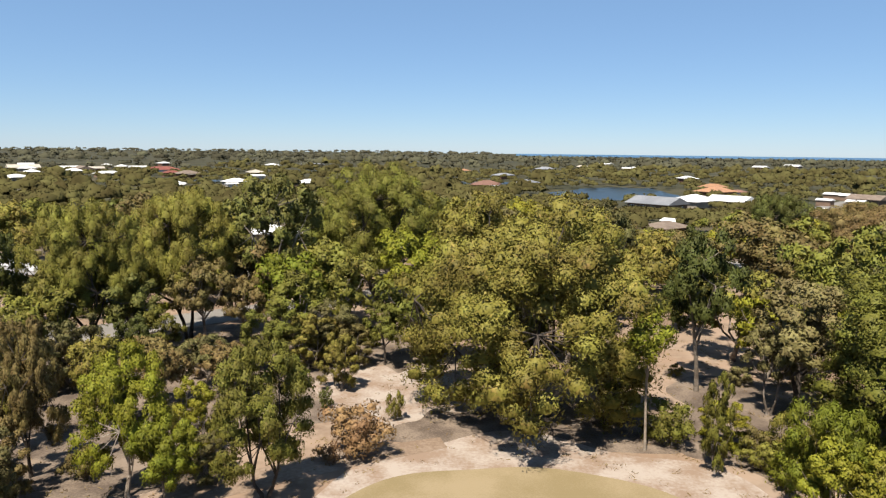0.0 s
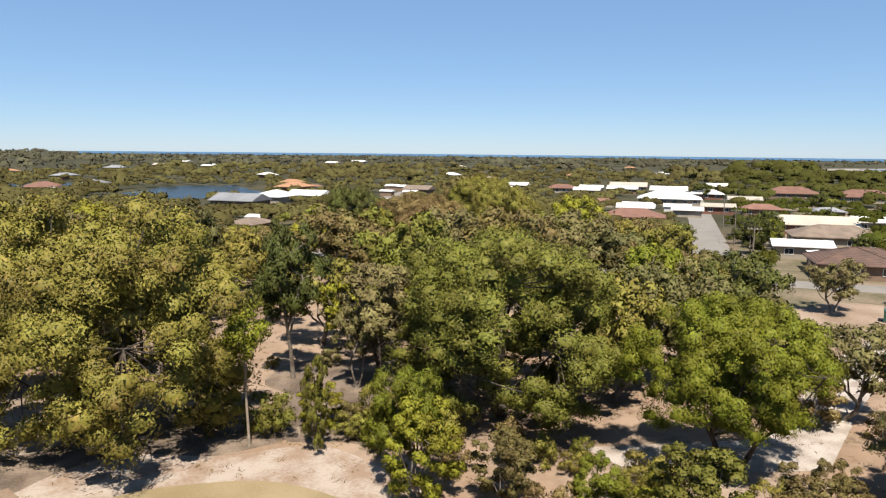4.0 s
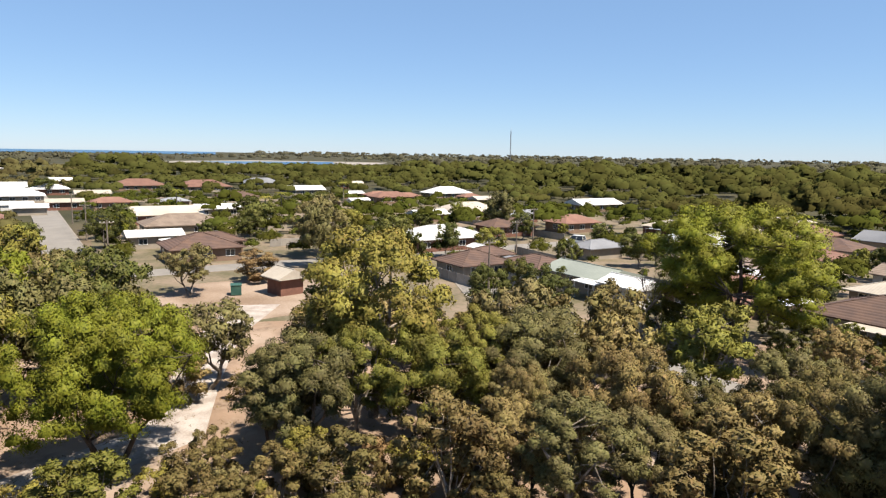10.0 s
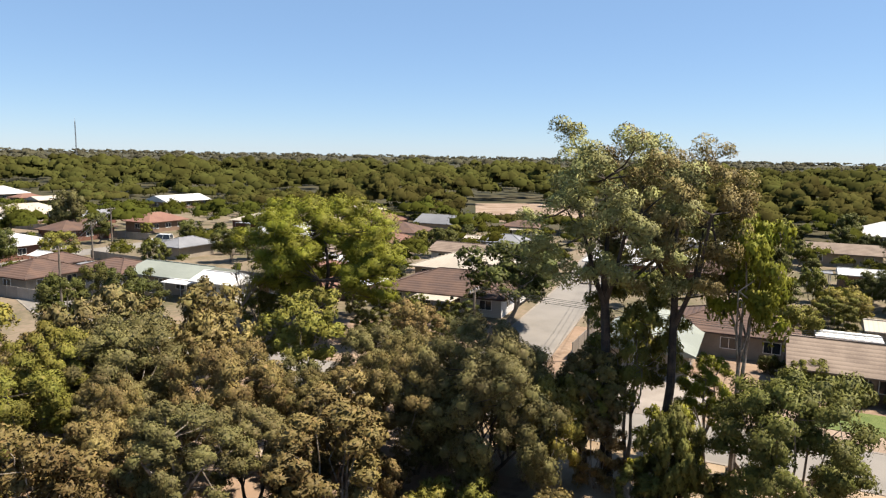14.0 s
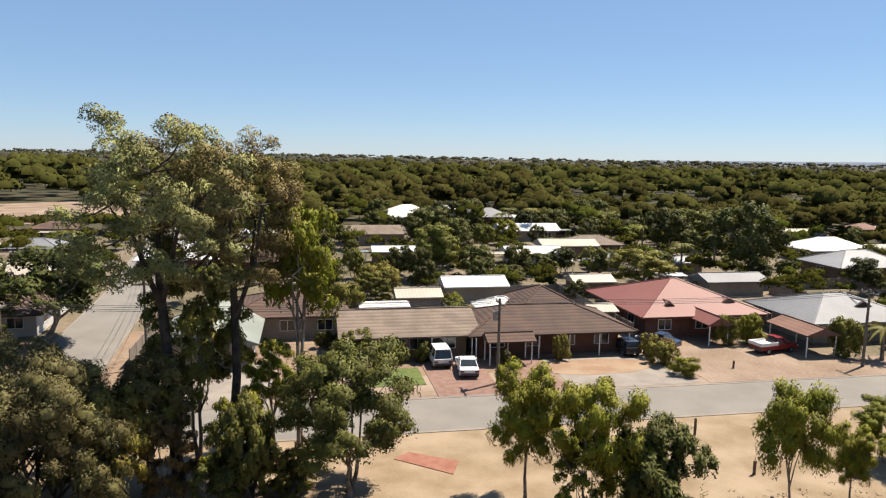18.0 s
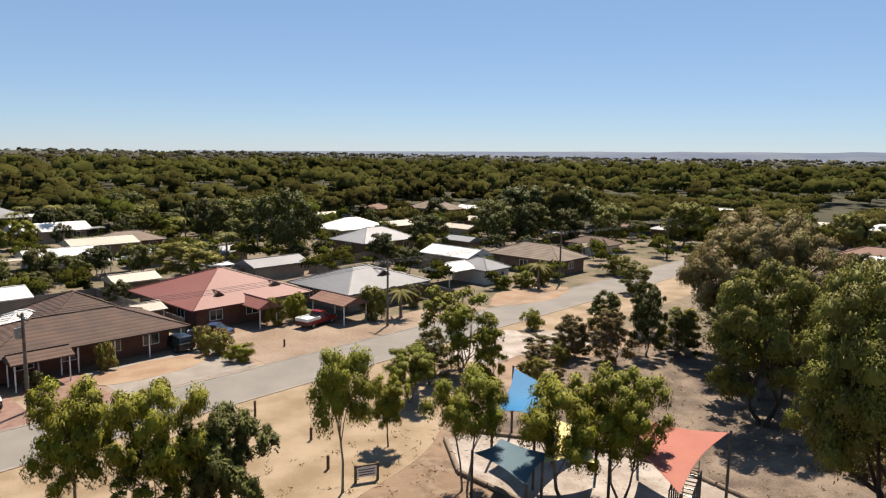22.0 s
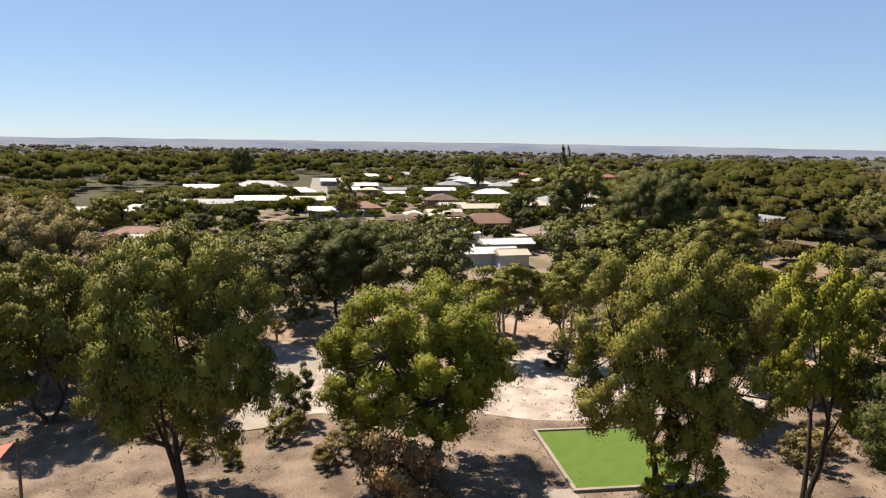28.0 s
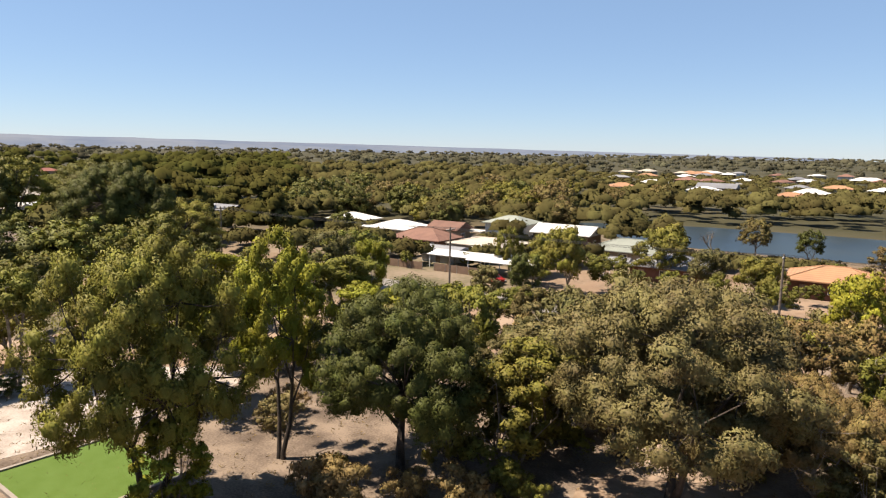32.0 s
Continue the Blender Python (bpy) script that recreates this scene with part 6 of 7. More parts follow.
def court():
    ax, ay = Vector((0.856, 0.517, 0)), Vector((-0.517, 0.856, 0))
    o = Vector((-46.1, -12.0, 0))
    pts = [o, o + ax * 8.6, o + ax * 8.6 + ay * 7.5, o + ay * 7.5]
    flat("turf_court", pts, M_TURF, 0.09, label="bright green artificial turf practice court", category="court")
    for i in range(4):
        a, b = pts[i], pts[(i + 1) % 4]
        d = (b - a).normalized()
        s = Vector((d.y, -d.x, 0))
        flat("court_edging", [a - d * 0.25, b + d * 0.02, b + d * 0.02 + s * 0.25, a - d * 0.25 + s * 0.25], M_CONCRETE, 0.2, label="pale concrete edging round the turf", category="edging")


court()
flat("footpath", [(-38.8, -7.9), (-34.5, -4.0), (-33.5, -5.5), (-38.0, -9.5)], M_CONCRETE, 0.05, label="pale concrete path by the court", category="path")
flat("skate_slab", [(-36.2, -32.2), (-45, -35.5), (-51, -39.5), (-57, -37.5), (-50, -33.2), (-40, -28.5)], M_CONCRETE, 0.08, label="bright pale concrete slab behind the trees", category="slab")


def bench(x, y, turn):
    ob = new("bench")
    ob.matrix_world = Matrix.Translation((x, y, 0)) @ Matrix.Rotation(turn, 4, "Z")
    tagged(ob, "dark slatted timber park bench on dry grass", "bench")
    for k in range(3):
        part("seat_slat", Shape().box(-0.9, -0.25 + k * 0.16, 0.43, 0.9, -0.12 + k * 0.16, 0.47), M_TIMBER, ob)
        part("back_slat", Shape().box(-0.9, 0.26, 0.55 + k * 0.16, 0.9, 0.30, 0.67 + k * 0.16), M_TIMBER, ob)
    for xx in (-0.75, 0.75):
        part("leg", Shape().box(xx - 0.04, -0.22, 0, xx + 0.04, -0.14, 0.43), M_DARK_METAL, ob)
        part("back_leg", Shape().box(xx - 0.04, 0.22, 0, xx + 0.04, 0.30, 1.0), M_DARK_METAL, ob)


bench(28.1, -35.5, 2.5)


def park_sign(x, y, turn):
    ob = new("park_sign")
    ob.matrix_world = Matrix.Translation((x, y, 0)) @ Matrix.Rotation(turn, 4, "Z")
    tagged(ob, "low timber sign with a pale panel on two posts", "sign")
    for xx in (-0.7, 0.7):
        part("post", Shape().box(xx - 0.07, -0.07, -0.1, xx + 0.07, 0.07, 1.15), M_TIMBER, ob)
    part("panel", Shape().box(-0.63, -0.03, 0.35, 0.63, 0.03, 0.95), M_FRAME, ob)
    for k in range(3):
        part("text_bar", Shape().box(-0.5, 0.03, 0.45 + 0.16 * k, 0.5, 0.036, 0.52 + 0.16 * k), M_TIMBER, ob, "unreadable line of brown writing")
    part("rail", Shape().box(-0.63, -0.05, 1.0, 0.63, 0.05, 1.1), M_TIMBER, ob)


park_sign(-2.8, -40.1, 0.2)


def bollard(x, y, h=0.95, turn=0.0):
    ob = tagged(part("bollard", Shape().tube([(0, 0, -0.2), (0, 0, h - 0.04), (0, 0, h)], [0.1, 0.1, 0.07], 9), M_TIMBER), "short weathered timber bollard in the grass", "bollard", "bollards")
    ob.location = (x, y, 0)


bollard(4.8, -51.7, 1.3), bollard(-0.5, -42.1), bollard(0.6, -46.8), bollard(3.5, -70.9, 0.8)
for k in range(7):
    bollard(-57.5 - k * 1.5, -43.0 - k * 1.2, 0.9)


def water_tank(x, y):
    ob = new("green_skip_bin")
    ob.matrix_world = Matrix.Translation((x, y, 0)) @ Matrix.Rotation(0.4, 4, "Z")
    tagged(ob, "dark green metal skip bin on sand", "bin")
    m = mat("green painted steel", (0.020, 0.061, 0.048), (0.034, 0.082, 0.061), 1, 0.6)
    part("body", Shape().box(-0.9, -0.7, 0.1, 0.9, 0.7, 1.4), m, ob)
    part("lid", Shape().box(-0.95, -0.75, 1.4, 0.95, 0.75, 1.5), m, ob)
    for xx in (-0.6, 0.6):
        part("skid", Shape().box(xx - 0.1, -0.7, 0, xx + 0.1, 0.7, 0.1), M_DARK_METAL, ob)


water_tank(90.8, 38.0)


def palm(x, y, h):
    ob = new("palm_tree")
    ob.location = (x, y, 0)
    tagged(ob, "palm tree with a slim trunk and arching fronds", "palm", "palms of the suburb")
    part("trunk", Shape().tube([(0, 0, -0.2), (0.1, 0, h * 0.5), (0.15, 0.05, h)], [0.22, 0.16, 0.14], 8), M_BARK, ob)
    r = random.Random(int(x * 3 + y))
    verts = []
    for k in range(18):
        a, up = 6.283 * k / 18 + r.uniform(-0.1, 0.1), r.uniform(0.1, 1.1)
        for t in np.linspace(0.12, 1, 12):
            d = 2.4 * t
            p = np.array([0.15 + d * math.cos(a) * math.cos(up * (1 - t)), 0.05 + d * math.sin(a), h + d * math.sin(up) * 0.7 - 1.5 * t * t])
            for sgn in (1, -1):
                side = np.array([-math.sin(a) * sgn, math.cos(a) * sgn, -0.5]) * 0.5 * (1.1 - t)
                ax = np.array([math.cos(a), math.sin(a), -t]) * 0.14
                verts += [p - ax, p + ax, p + side + ax]
    part("fronds", leaf_mesh("fronds", np.array(verts), LEAF["green"]), None, ob)


for u, v, h in ((-50, -166, 7), (-54, -160, 7.5), (-46, -158, 6.5), (-64, -108, 5.5), (-86, -57.5, 3.6), (-58, -58.6, 3.4), (-78, -120, 6), (190, -60, 7), (206, -70, 7), (250, -110, 8), (170, -54, 6), (230, -44, 7), (39, -126, 6), (-70, -134, 6)):
    palm(*W(u, v)[:2], h)


def bare_tree(x, y, h):
    ob = new("bare_tree")
    ob.location = (x, y, 0)
    tagged(ob, "leafless dead grey tree with thin bare branches", "tree")
    r = random.Random(4)
    s = Shape()

    def limb(p, d, ln, rad, depth):
        q = p + d * ln
        s.tube([p, p.lerp(q, 0.5) + Vector((r.uniform(-1, 1), r.uniform(-1, 1), 0)) * ln * 0.06, q], [rad, rad * 0.8, rad * 0.6], 5, False)
        if depth:
            for _ in range(3):
                limb(p.lerp(q, r.uniform(0.55, 1)), (d + Vector((r.uniform(-1, 1), r.uniform(-1, 1), r.uniform(0, 0.4))) * 0.65).normalized(), ln * r.uniform(0.55, 0.8), rad * 0.55, depth - 1)

    limb(Vector((0, 0, -0.2)), Vector((0.05, 0, 1)), h * 0.34, 0.2, 4)
    part("trunk", s, M_BARK, ob)


bare_tree(74.5, -14, 11)
bare_tree(-104, 92, 8)
# hedges and garden bushes along the street
for x, y, h, w, leaf in ((7.5, -66.4, 1.7, 3.4, "lime"), (9.8, -68.8, 2.4, 3.6, "green"), (11.5, -70.8, 2.4, 3.0, "yellow"), (10.0, -72.5, 1.8, 2.4, "brown"), (32.8, -56.4, 2.0, 3.0, "deep"), (30.6, -57.6, 2.2, 2.4, "deep"), (36.0, -54.6, 3.2, 4.0, "green"), (23.2, -60.4, 1.7, 2.2, "grey"), (19.0, -65.0, 2.6, 2.2, "yellow"), (5.0, -80.0, 3.4, 3.6, "green"), (2.5, -81.5, 3.4, 3.4, "lime"), (-6.5, -81.5, 4.2, 4.2, "green"), (-12.0, -88.0, 3.0, 3.4, "grey"), (-27.0, -98.5, 2.2, 4.0, "lime"), (-31.0, -99.5, 2.4, 4.4, "lime"), (-34.2, -100.8, 3.8, 3.4, "green"), (-50.0, -108.0, 3.4, 7.0, "green"), (32.5, -70.0, 3.5, 4.0, "lime"), (46.0, -66.0, 5.0, 6.0, "olive"), (-16.0, -86.5, 2.4, 2.6, "olive")):
    plant("hedge", x, y, h, w, leaf)
# larger garden trees that stand out over the roofs
plant("mid", -100.9, 48.2, 7.8, 4.5, "green")
plant("mid", -83.5, 42.2, 6.5, 5.4, "deep")
plant("mid", -84.5, 49.2, 9.9, 7.0, "green")
plant("mid", -92.0, 48.3, 4.9, 6.8, "green")
plant("mid", -88.3, 68.7, 8.4, 8.8, "olive")
plant("mid", -107.1, 63.2, 6.7, 7.4, "deep")
plant("mid", -79.8, 70.5, 6.6, 6.9, "grey")
plant("mid", -71.6, 72.4, 6.6, 6.9, "olive")
plant("mid", -160.6, 33.1, 5.3, 7.7, "deep")
plant("mid", -163.4, 20.3, 7.4, 10.6, "lime")
plant("mid", -79.9, 35.2, 5.5, 5.8, "grey")
plant("mid", 143.1, 89.3, 5.5, 6.8, "green")
plant("mid", 195.1, 77.5, 6.5, 7.7, "garden")
plant("mid", 146.6, 58.6, 5.5, 6.9, "garden")
plant("mid", 246.8, 129.9, 6.6, 6.5, "deep")
plant("mid", 268.1, 192.9, 7.2, 10.7, "deep")
plant("mid", 5.8, -124.4, 13.0, 12.2, "deep")
plant("mid", -21.5, -134.5, 8.1, 8.8, "garden")
plant("mid", -43.8, -142.0, 9.1, 6.9, "garden")
plant("mid", -48.1, -160.3, 12.9, 14.6, "deep")
plant("mid", -60.2, -157.7, 12.6, 14.2, "deep")
plant("mid", 50.3, -98.6, 9.1, 9.6, "green")
plant("mid", 41.5, -95.6, 4.5, 5.2, "deep")
plant("mid", 37.2, -97.6, 3.8, 5.8, "garden")
plant("mid", 20.0, -108.9, 6.1, 10.1, "green")
plant("mid", 40.8, -170.0, 7.2, 10.5, "green")
plant("mid", 24.5, -168.8, 6.3, 8.8, "deep")
plant("mid", -14.4, -111.9, 4.7, 5.2, "garden")
plant("bushy", 47.2, -74.6, 5.1, 5.4, "green")
plant("mid", 36.9, -111.2, 3.9, 5.7, "deep")
plant("bushy", 36.4, -77.0, 2.6, 2.9, "lime")
plant("mid", -3.5, -202.3, 6.6, 8.1, "garden")
plant("mid", 54.2, -175.3, 6.7, 10.3, "deep")
plant("mid", -13.4, -183.2, 5.9, 7.2, "garden")
plant("mid", -42.8, -230.0, 5.8, 7.7, "deep")
plant("mid", 31.4, -162.9, 4.8, 8.2, "lime")
plant("mid", 55.6, -109.2, 7.6, 9.4, "green")
plant("mid", 56.0, -117.5, 8.5, 7.3, "deep")
plant("mid", 48.5, -78.4, 5.4, 6.5, "olive")
plant("mid", 43.2, -99.1, 6.2, 6.0, "deep")
plant("bushy", 37.7, -78.8, 2.6, 3.2, "lime")
plant("mid", 57.1, -98.7, 3.5, 4.7, "garden")
plant("mid", 97.4, -124.0, 6.5, 9.1, "deep")
for u, v, h, w, leaf in ((-116, -88, 8, 7, "deep"), (-124, -96, 10, 12, "deep"), (-134, -92, 9, 10, "deep")):
    p = W(u, v)
    plant("mid", p.x, p.y, h, w, leaf)
for u, v, h, w, leaf in ((-45, -150, 6, 6, "lime"), (-30, -160, 6, 6, "green"), (140, -104, 11, 9, "grey"), (112, -44, 11, 8, "grey"), (146, -66, 7, 7, "green"), (160, -18, 6, 7, "lime"), (150, -2, 6, 6, "deep"), (-255, 30, 10, 8, "green"), (-205, 24, 7, 9, "yellow"), (-150, 70, 15, 12, "deep"), (-160, 62, 10, 9, "deep"), (-300, 95, 18, 8, "deep"), (-380, -10, 20, 12, "deep"), (-30, 122, 8, 8, "green"), (-46, 104, 7, 6, "green")):
    p = W(u, v)
    plant("mid", p.x, p.y, h, w, leaf)

# ---- scattered suburb trees and far woods ----
ROADS = [(-330, -50.7, 62, -50.7), (20.8, -54, 24.5, -106), (24.5, -106, 35, -190), (118, -8, 340, -8), (118, -130, 118, 74), (-220, 84, 114, 79), (-278, 22, -470, 38), (232, 108, 320, 126)]


def clear_of(p, margin):
    for c, s in HOUSES:
        if (p.x - c.x) ** 2 + (p.y - c.y) ** 2 < (s * 0.62 + margin) ** 2:
            return False
    u, v = p.x * GX + p.y * GY, -p.x * GY + p.y * GX
    for u0, v0, u1, v1 in ROADS:
        k = max(0.0, min(1.0, ((u - u0) * (u1 - u0) + (v - v0) * (v1 - v0)) / ((u1 - u0) ** 2 + (v1 - v0) ** 2)))
        if math.hypot(u - u0 - k * (u1 - u0), v - v0 - k * (v1 - v0)) < 4.5 + margin:
            return False
    for cx, cy, r in ((-118, 135, 45), (-150, 115, 30), (-85, 155, 30), (85, 340, 40), (75, 300, 30), (-60, 430, 30), (-160, 420, 25), (40, 440, 25)):
        if math.hypot(p.x - cx, p.y - cy) < r:
            return False
    for uu, vv, r in ((75, -235, 34), (60, -215, 22)):
        if math.hypot(u - uu, v - vv) < r:
            return False
    return True


def fill_suburb():
    """Houses and sheds side by side along the back streets."""
    r = random.Random(77)
    roofs = ["white"] * 3 + ["cream"] * 4 + ["grey"] * 6 + ["salmon"] * 3 + ["brown"] * 4 + ["tan"] * 5 + ["red", "orange", "green"]
    for iu in range(-16, 19):
        for iv in range(-15, 16):
            u, v = iu * 19 + r.uniform(-3, 3), iv * 20.5 + r.uniform(-2.5, 2.5)
            L, D, roof, small = r.uniform(13, 17), r.uniform(9.5, 12), r.choice(roofs), r.random()
            p = W(u, v)
            d, a = p.length, math.degrees(math.atan2(p.x, p.y)) % 360
            if d > 130 and abs(p.x * W(75, -235).y - p.y * W(75, -235).x) / 247 < 20 and v < 0 < u:
                continue
            if a < 101 and d < 330 or 134 < a < 207 and d < 215 or 207 <= a < 256:
                continue
            if not 58 < a < 260 or d < 92 or d > edge_of_town(a) - 2 or (-56 < v < 80 and -118 < u < 112):
                continue
            if any((p.x - c.x) ** 2 + (p.y - c.y) ** 2 < (s * 0.5 + 7.5) ** 2 for c, s in HOUSES):
                if small < 0.5 and clear_of(p, 0.5):
                    house(u, v, r.uniform(4, 6), r.uniform(3, 4.5), r.choice(["white", "grey", "cream", "green"]), 3, 2.2, 0.5, False, 90 * (iu % 2), False, "garden_shed")
                continue
            if not clear_of(p, 3.0) or any((p.x - x) ** 2 + (p.y - y) ** 2 < (5 + 0.2 * w) ** 2 for x, y, w in PLANTED):
                continue
            ob = house(u, v, L, D, roof, r.randrange(4), 2.5, hip=small < 0.75, turn=r.choice((0, 0, 90)) + r.uniform(-4, 4), windows=d < 150)
            patio(ob, L, D, r.choice((-1, 1)), ROOF[r.choice(["white", "cream", "grey", "white"])], r.uniform(4, 7))


fill_suburb()


def far_suburb(count, a0, a1, d0, d1, seed, roofs):
    """Scattered homes seen small beyond the trees."""
    r = random.Random(seed)
    for _ in range(count):
        x, y = polar(r.uniform(a0, a1), r.uniform(d0, d1))
        u, v = x * GX + y * GY, -x * GY + y * GX
        if all((x - c.x) ** 2 + (y - c.y) ** 2 > 22 ** 2 for c, s in HOUSES) and clear_of(Vector((x, y, 0)), 6):
            house(u, v, r.uniform(11, 16), r.uniform(8, 11), r.choice(roofs), r.randrange(4), 2.7, hip=True, turn=r.uniform(0, 90), windows=False)


far_suburb(46, 304, 326, 360, 800, 3, ["white", "salmon", "orange", "cream", "grey", "white"])
far_suburb(12, 326, 336, 420, 760, 4, ["white", "red", "white", "salmon"])
far_suburb(18, -22, 54, 330, 900, 5, ["white", "white", "cream", "grey", "orange"])
far_suburb(24, 236, 262, 330, 520, 6, ["white", "cream", "grey", "white", "red"])

rs = random.Random(5)
POOLS = [(-103, 119, 15), (-121, 132, 17), (-141, 146, 17), (-88, 118, 9)]
CLEARINGS = POOLS + [(37, 33, 5.5), (36, 28.5, 4), (42.5, 23, 4), (4, 29, 20), (-4, 56, 8), (88, 36, 16), (72, 30, 6), (66, 23, 7), (60, 20, 6), (58, 26, 5), (44, 22, 5), (-57, -12, 10), (-50, -34, 10), (-17, -39, 11), (14, -38, 16), (-44, -8, 7), (-5, -46, 10), (-95, 36, 10)]


# low growth keeps these directions open: from, to (degrees), how steeply down, out to (metres)
OPENINGS = [(-50, -37.5, 7.6, 150), (-19.5, -16, 14.3, 74), (-11, -2, 17, 54), (10, 15, 3.9, 270), (14.5, 23.5, 4.3, 250), (14, 18, 13.3, 68), (22.5, 26, 10.2, 95), (27, 31.5, 4.6, 230), (43, 58, 22.8, 50), (54, 58, 7.4, 150), (44, 58, 4.6, 240), (58, 66, 8.0, 125), (60, 67, 21.5, 46),
            (66, 72, 12.5, 92), (66.5, 69.5, 17.5, 62), (72, 80, 6.5, 120), (80, 100, 8.6, 118), (89, 93, 12.4, 90), (94, 101, 10.0, 110), (100, 118, 6.0, 150), (118, 126, 8.0, 120), (119.5, 129.5, 4.8, 232), (164, 182, 7.2, 140), (186, 204, 6.6, 150), (145, 164, 7.0, 140), (126, 133, 12.0, 90), (133, 206, 13.5, 60), (200, 214, 8.6, 110),
            (214, 232, 6.6, 150), (232, 243, 6.0, 190), (242.5, 254, 9.6, 116), (244, 262, 17.0, 60), (254, 266, 13.5, 80), (285, 297, 11.0, 98), (297, 303, 8.4, 130), (272, 285, 6.6, 150)]


def kept_low(x, y, h, w):
    """The height that leaves the open directions open."""
    d, a = math.hypot(x, y), (math.degrees(math.atan2(x, y)) + 60) % 360 - 60
    side = math.degrees(0.42 * w / max(d, 1))
    for a0, a1, down, reach in OPENINGS:
        if d < reach and a0 - side < a < a1 + side:
            h = min(h, 20 - d * math.tan(radians(down)))
    return h


def below_roofs(x, y, h):
    """The height that leaves the roofs behind in view."""
    d = math.hypot(x, y)
    for c, s in HOUSES:
        if d < c.length < 330 and x * c.x + y * c.y > 0 and abs(x * c.y - y * c.x) / d < s * 0.5:
            h = min(h, max(1.3, 20 - 18.0 * d / c.length))
    return h


def free(x, y, gap):
    return all((x - a) ** 2 + (y - b) ** 2 > (gap + 0.22 * w) ** 2 for a, b, w in PLANTED) and all((x - a) ** 2 + (y - b) ** 2 > r * r for a, b, r in CLEARINGS) and clear_of(Vector((x, y, 0)), 2.0)


def thicket(a0, a1, d0, d1, count, gap, h0, h1, kinds, leaves):
    """Trees growing close together between two directions and two distances."""
    done = 0
    for _ in range(count * 30):
        a, d = rs.uniform(a0, a1), math.sqrt(rs.uniform(d0 * d0, d1 * d1))
        x, y = polar(a, d)
        if not free(x, y, gap):
            continue
        h = kept_low(x, y, rs.uniform(h0, h1), h0)
        if h < min(1.2, h0):
            continue
        plant(rs.choice(kinds) if h > 3 else "shrub", x, y, h, h * rs.uniform(0.8, 1.15) * (1.3 if h < 3.1 else 1), rs.choice(leaves), rs.uniform(0, 6))
        done += 1
        if done == count:
            break


thicket(60, 126, 36, 66, 30, 1.9, 5, 7.8, ["gum", "bushy"], ["brown", "grey", "silverbrown", "brown"])
thicket(-36, 12, 60, 80, 12, 2.2, 8, 12, ["gum"], ["green", "olive", "lime", "green"])
thicket(-38, -14, 42, 62, 6, 2.4, 4.0, 6.5, ["gum", "bushy"], ["brown", "olive", "grey"])
thicket(24, 58, 54, 78, 14, 2.4, 8, 11, ["gum"], ["grey", "lime", "olive"])
thicket(296, 326, 40, 72, 26, 2.0, 5, 8.5, ["gum", "bushy"], ["grey", "brown", "olive"])
thicket(262, 296, 54, 80, 16, 2.4, 7.5, 10.5, ["gum", "umbrella"], ["olive", "green", "lime"])
thicket(100, 126, 64, 104, 14, 2.2, 3, 5.5, ["bushy"], ["green", "deep", "olive"])
thicket(214, 234, 52, 78, 8, 2.2, 7, 11, ["gum"], ["deep", "olive", "grey"])
thicket(276, 324, 35, 60, 14, 1.2, 1.5, 3, ["shrub"], ["grey", "dry", "olive"])
thicket(60, 122, 35, 60, 12, 1.2, 1.5, 2.6, ["shrub"], ["grey", "brown", "dry"])
thicket(14, 62, 31, 50, 22, 1.3, 1.6, 3.6, ["bushy", "shrub"], ["olive", "green", "brown", "lime"])
thicket(62, 128, 30, 44, 26, 1.4, 2.2, 4.4, ["bushy"], ["brown", "olive", "grey", "brown"])
thicket(-38, -8, 34, 46, 7, 1.3, 1.4, 3.2, ["bushy", "shrub"], ["brown", "olive", "grey"])
thicket(224, 246, 40, 66, 12, 1.6, 1.4, 3.0, ["bushy", "shrub"], ["olive", "brown", "grey"])
thicket(-36, 60, 40, 75, 22, 1.2, 1.2, 2.4, ["shrub"], ["dry", "grey", "olive"])
thicket(196, 236, 45, 80, 12, 1.2, 1.0, 2.4, ["shrub"], ["grey", "olive", "dry"])


def garden_trees(count):
    """Single dense trees in the gardens nearest the park."""
    done = 0
    for _ in range(count * 30):
        a, d = rs.uniform(57, 260), math.sqrt(rs.uniform(88 ** 2, 185 ** 2))
        x, y = polar(a, d)
        u, v = x * GX + y * GY, -x * GY + y * GX
        c = W(75, -235)
        if a < 101 and rs.random() < 0.8 or 134 < a < 207 and d < 215 and rs.random() < 0.55:
            continue
        if d > edge_of_town(a) + 8 or (-58 < v < 76 and -118 < u < 116) or not free(x, y, 2.4):
            continue
        if abs(x * c.y - y * c.x) / c.length < 20 * d / c.length and y < 0 < u:
            continue
        h = kept_low(x, y, rs.uniform(4.0, 7.0) if rs.random() < 0.75 else rs.uniform(7.5, 10.5), 5)
        if rs.random() < (0.8 if 228 < a < 262 else 0.25):
            h = below_roofs(x, y, h)
        if h < 2:
            continue
        plant("mid", x, y, h, h * rs.uniform(0.75, 1.15), rs.choice(["garden", "garden", "deep", "garden", "deep", "green"]), rs.uniform(0, 6))
        done += 1
        if done == count:
            break


garden_trees(215)


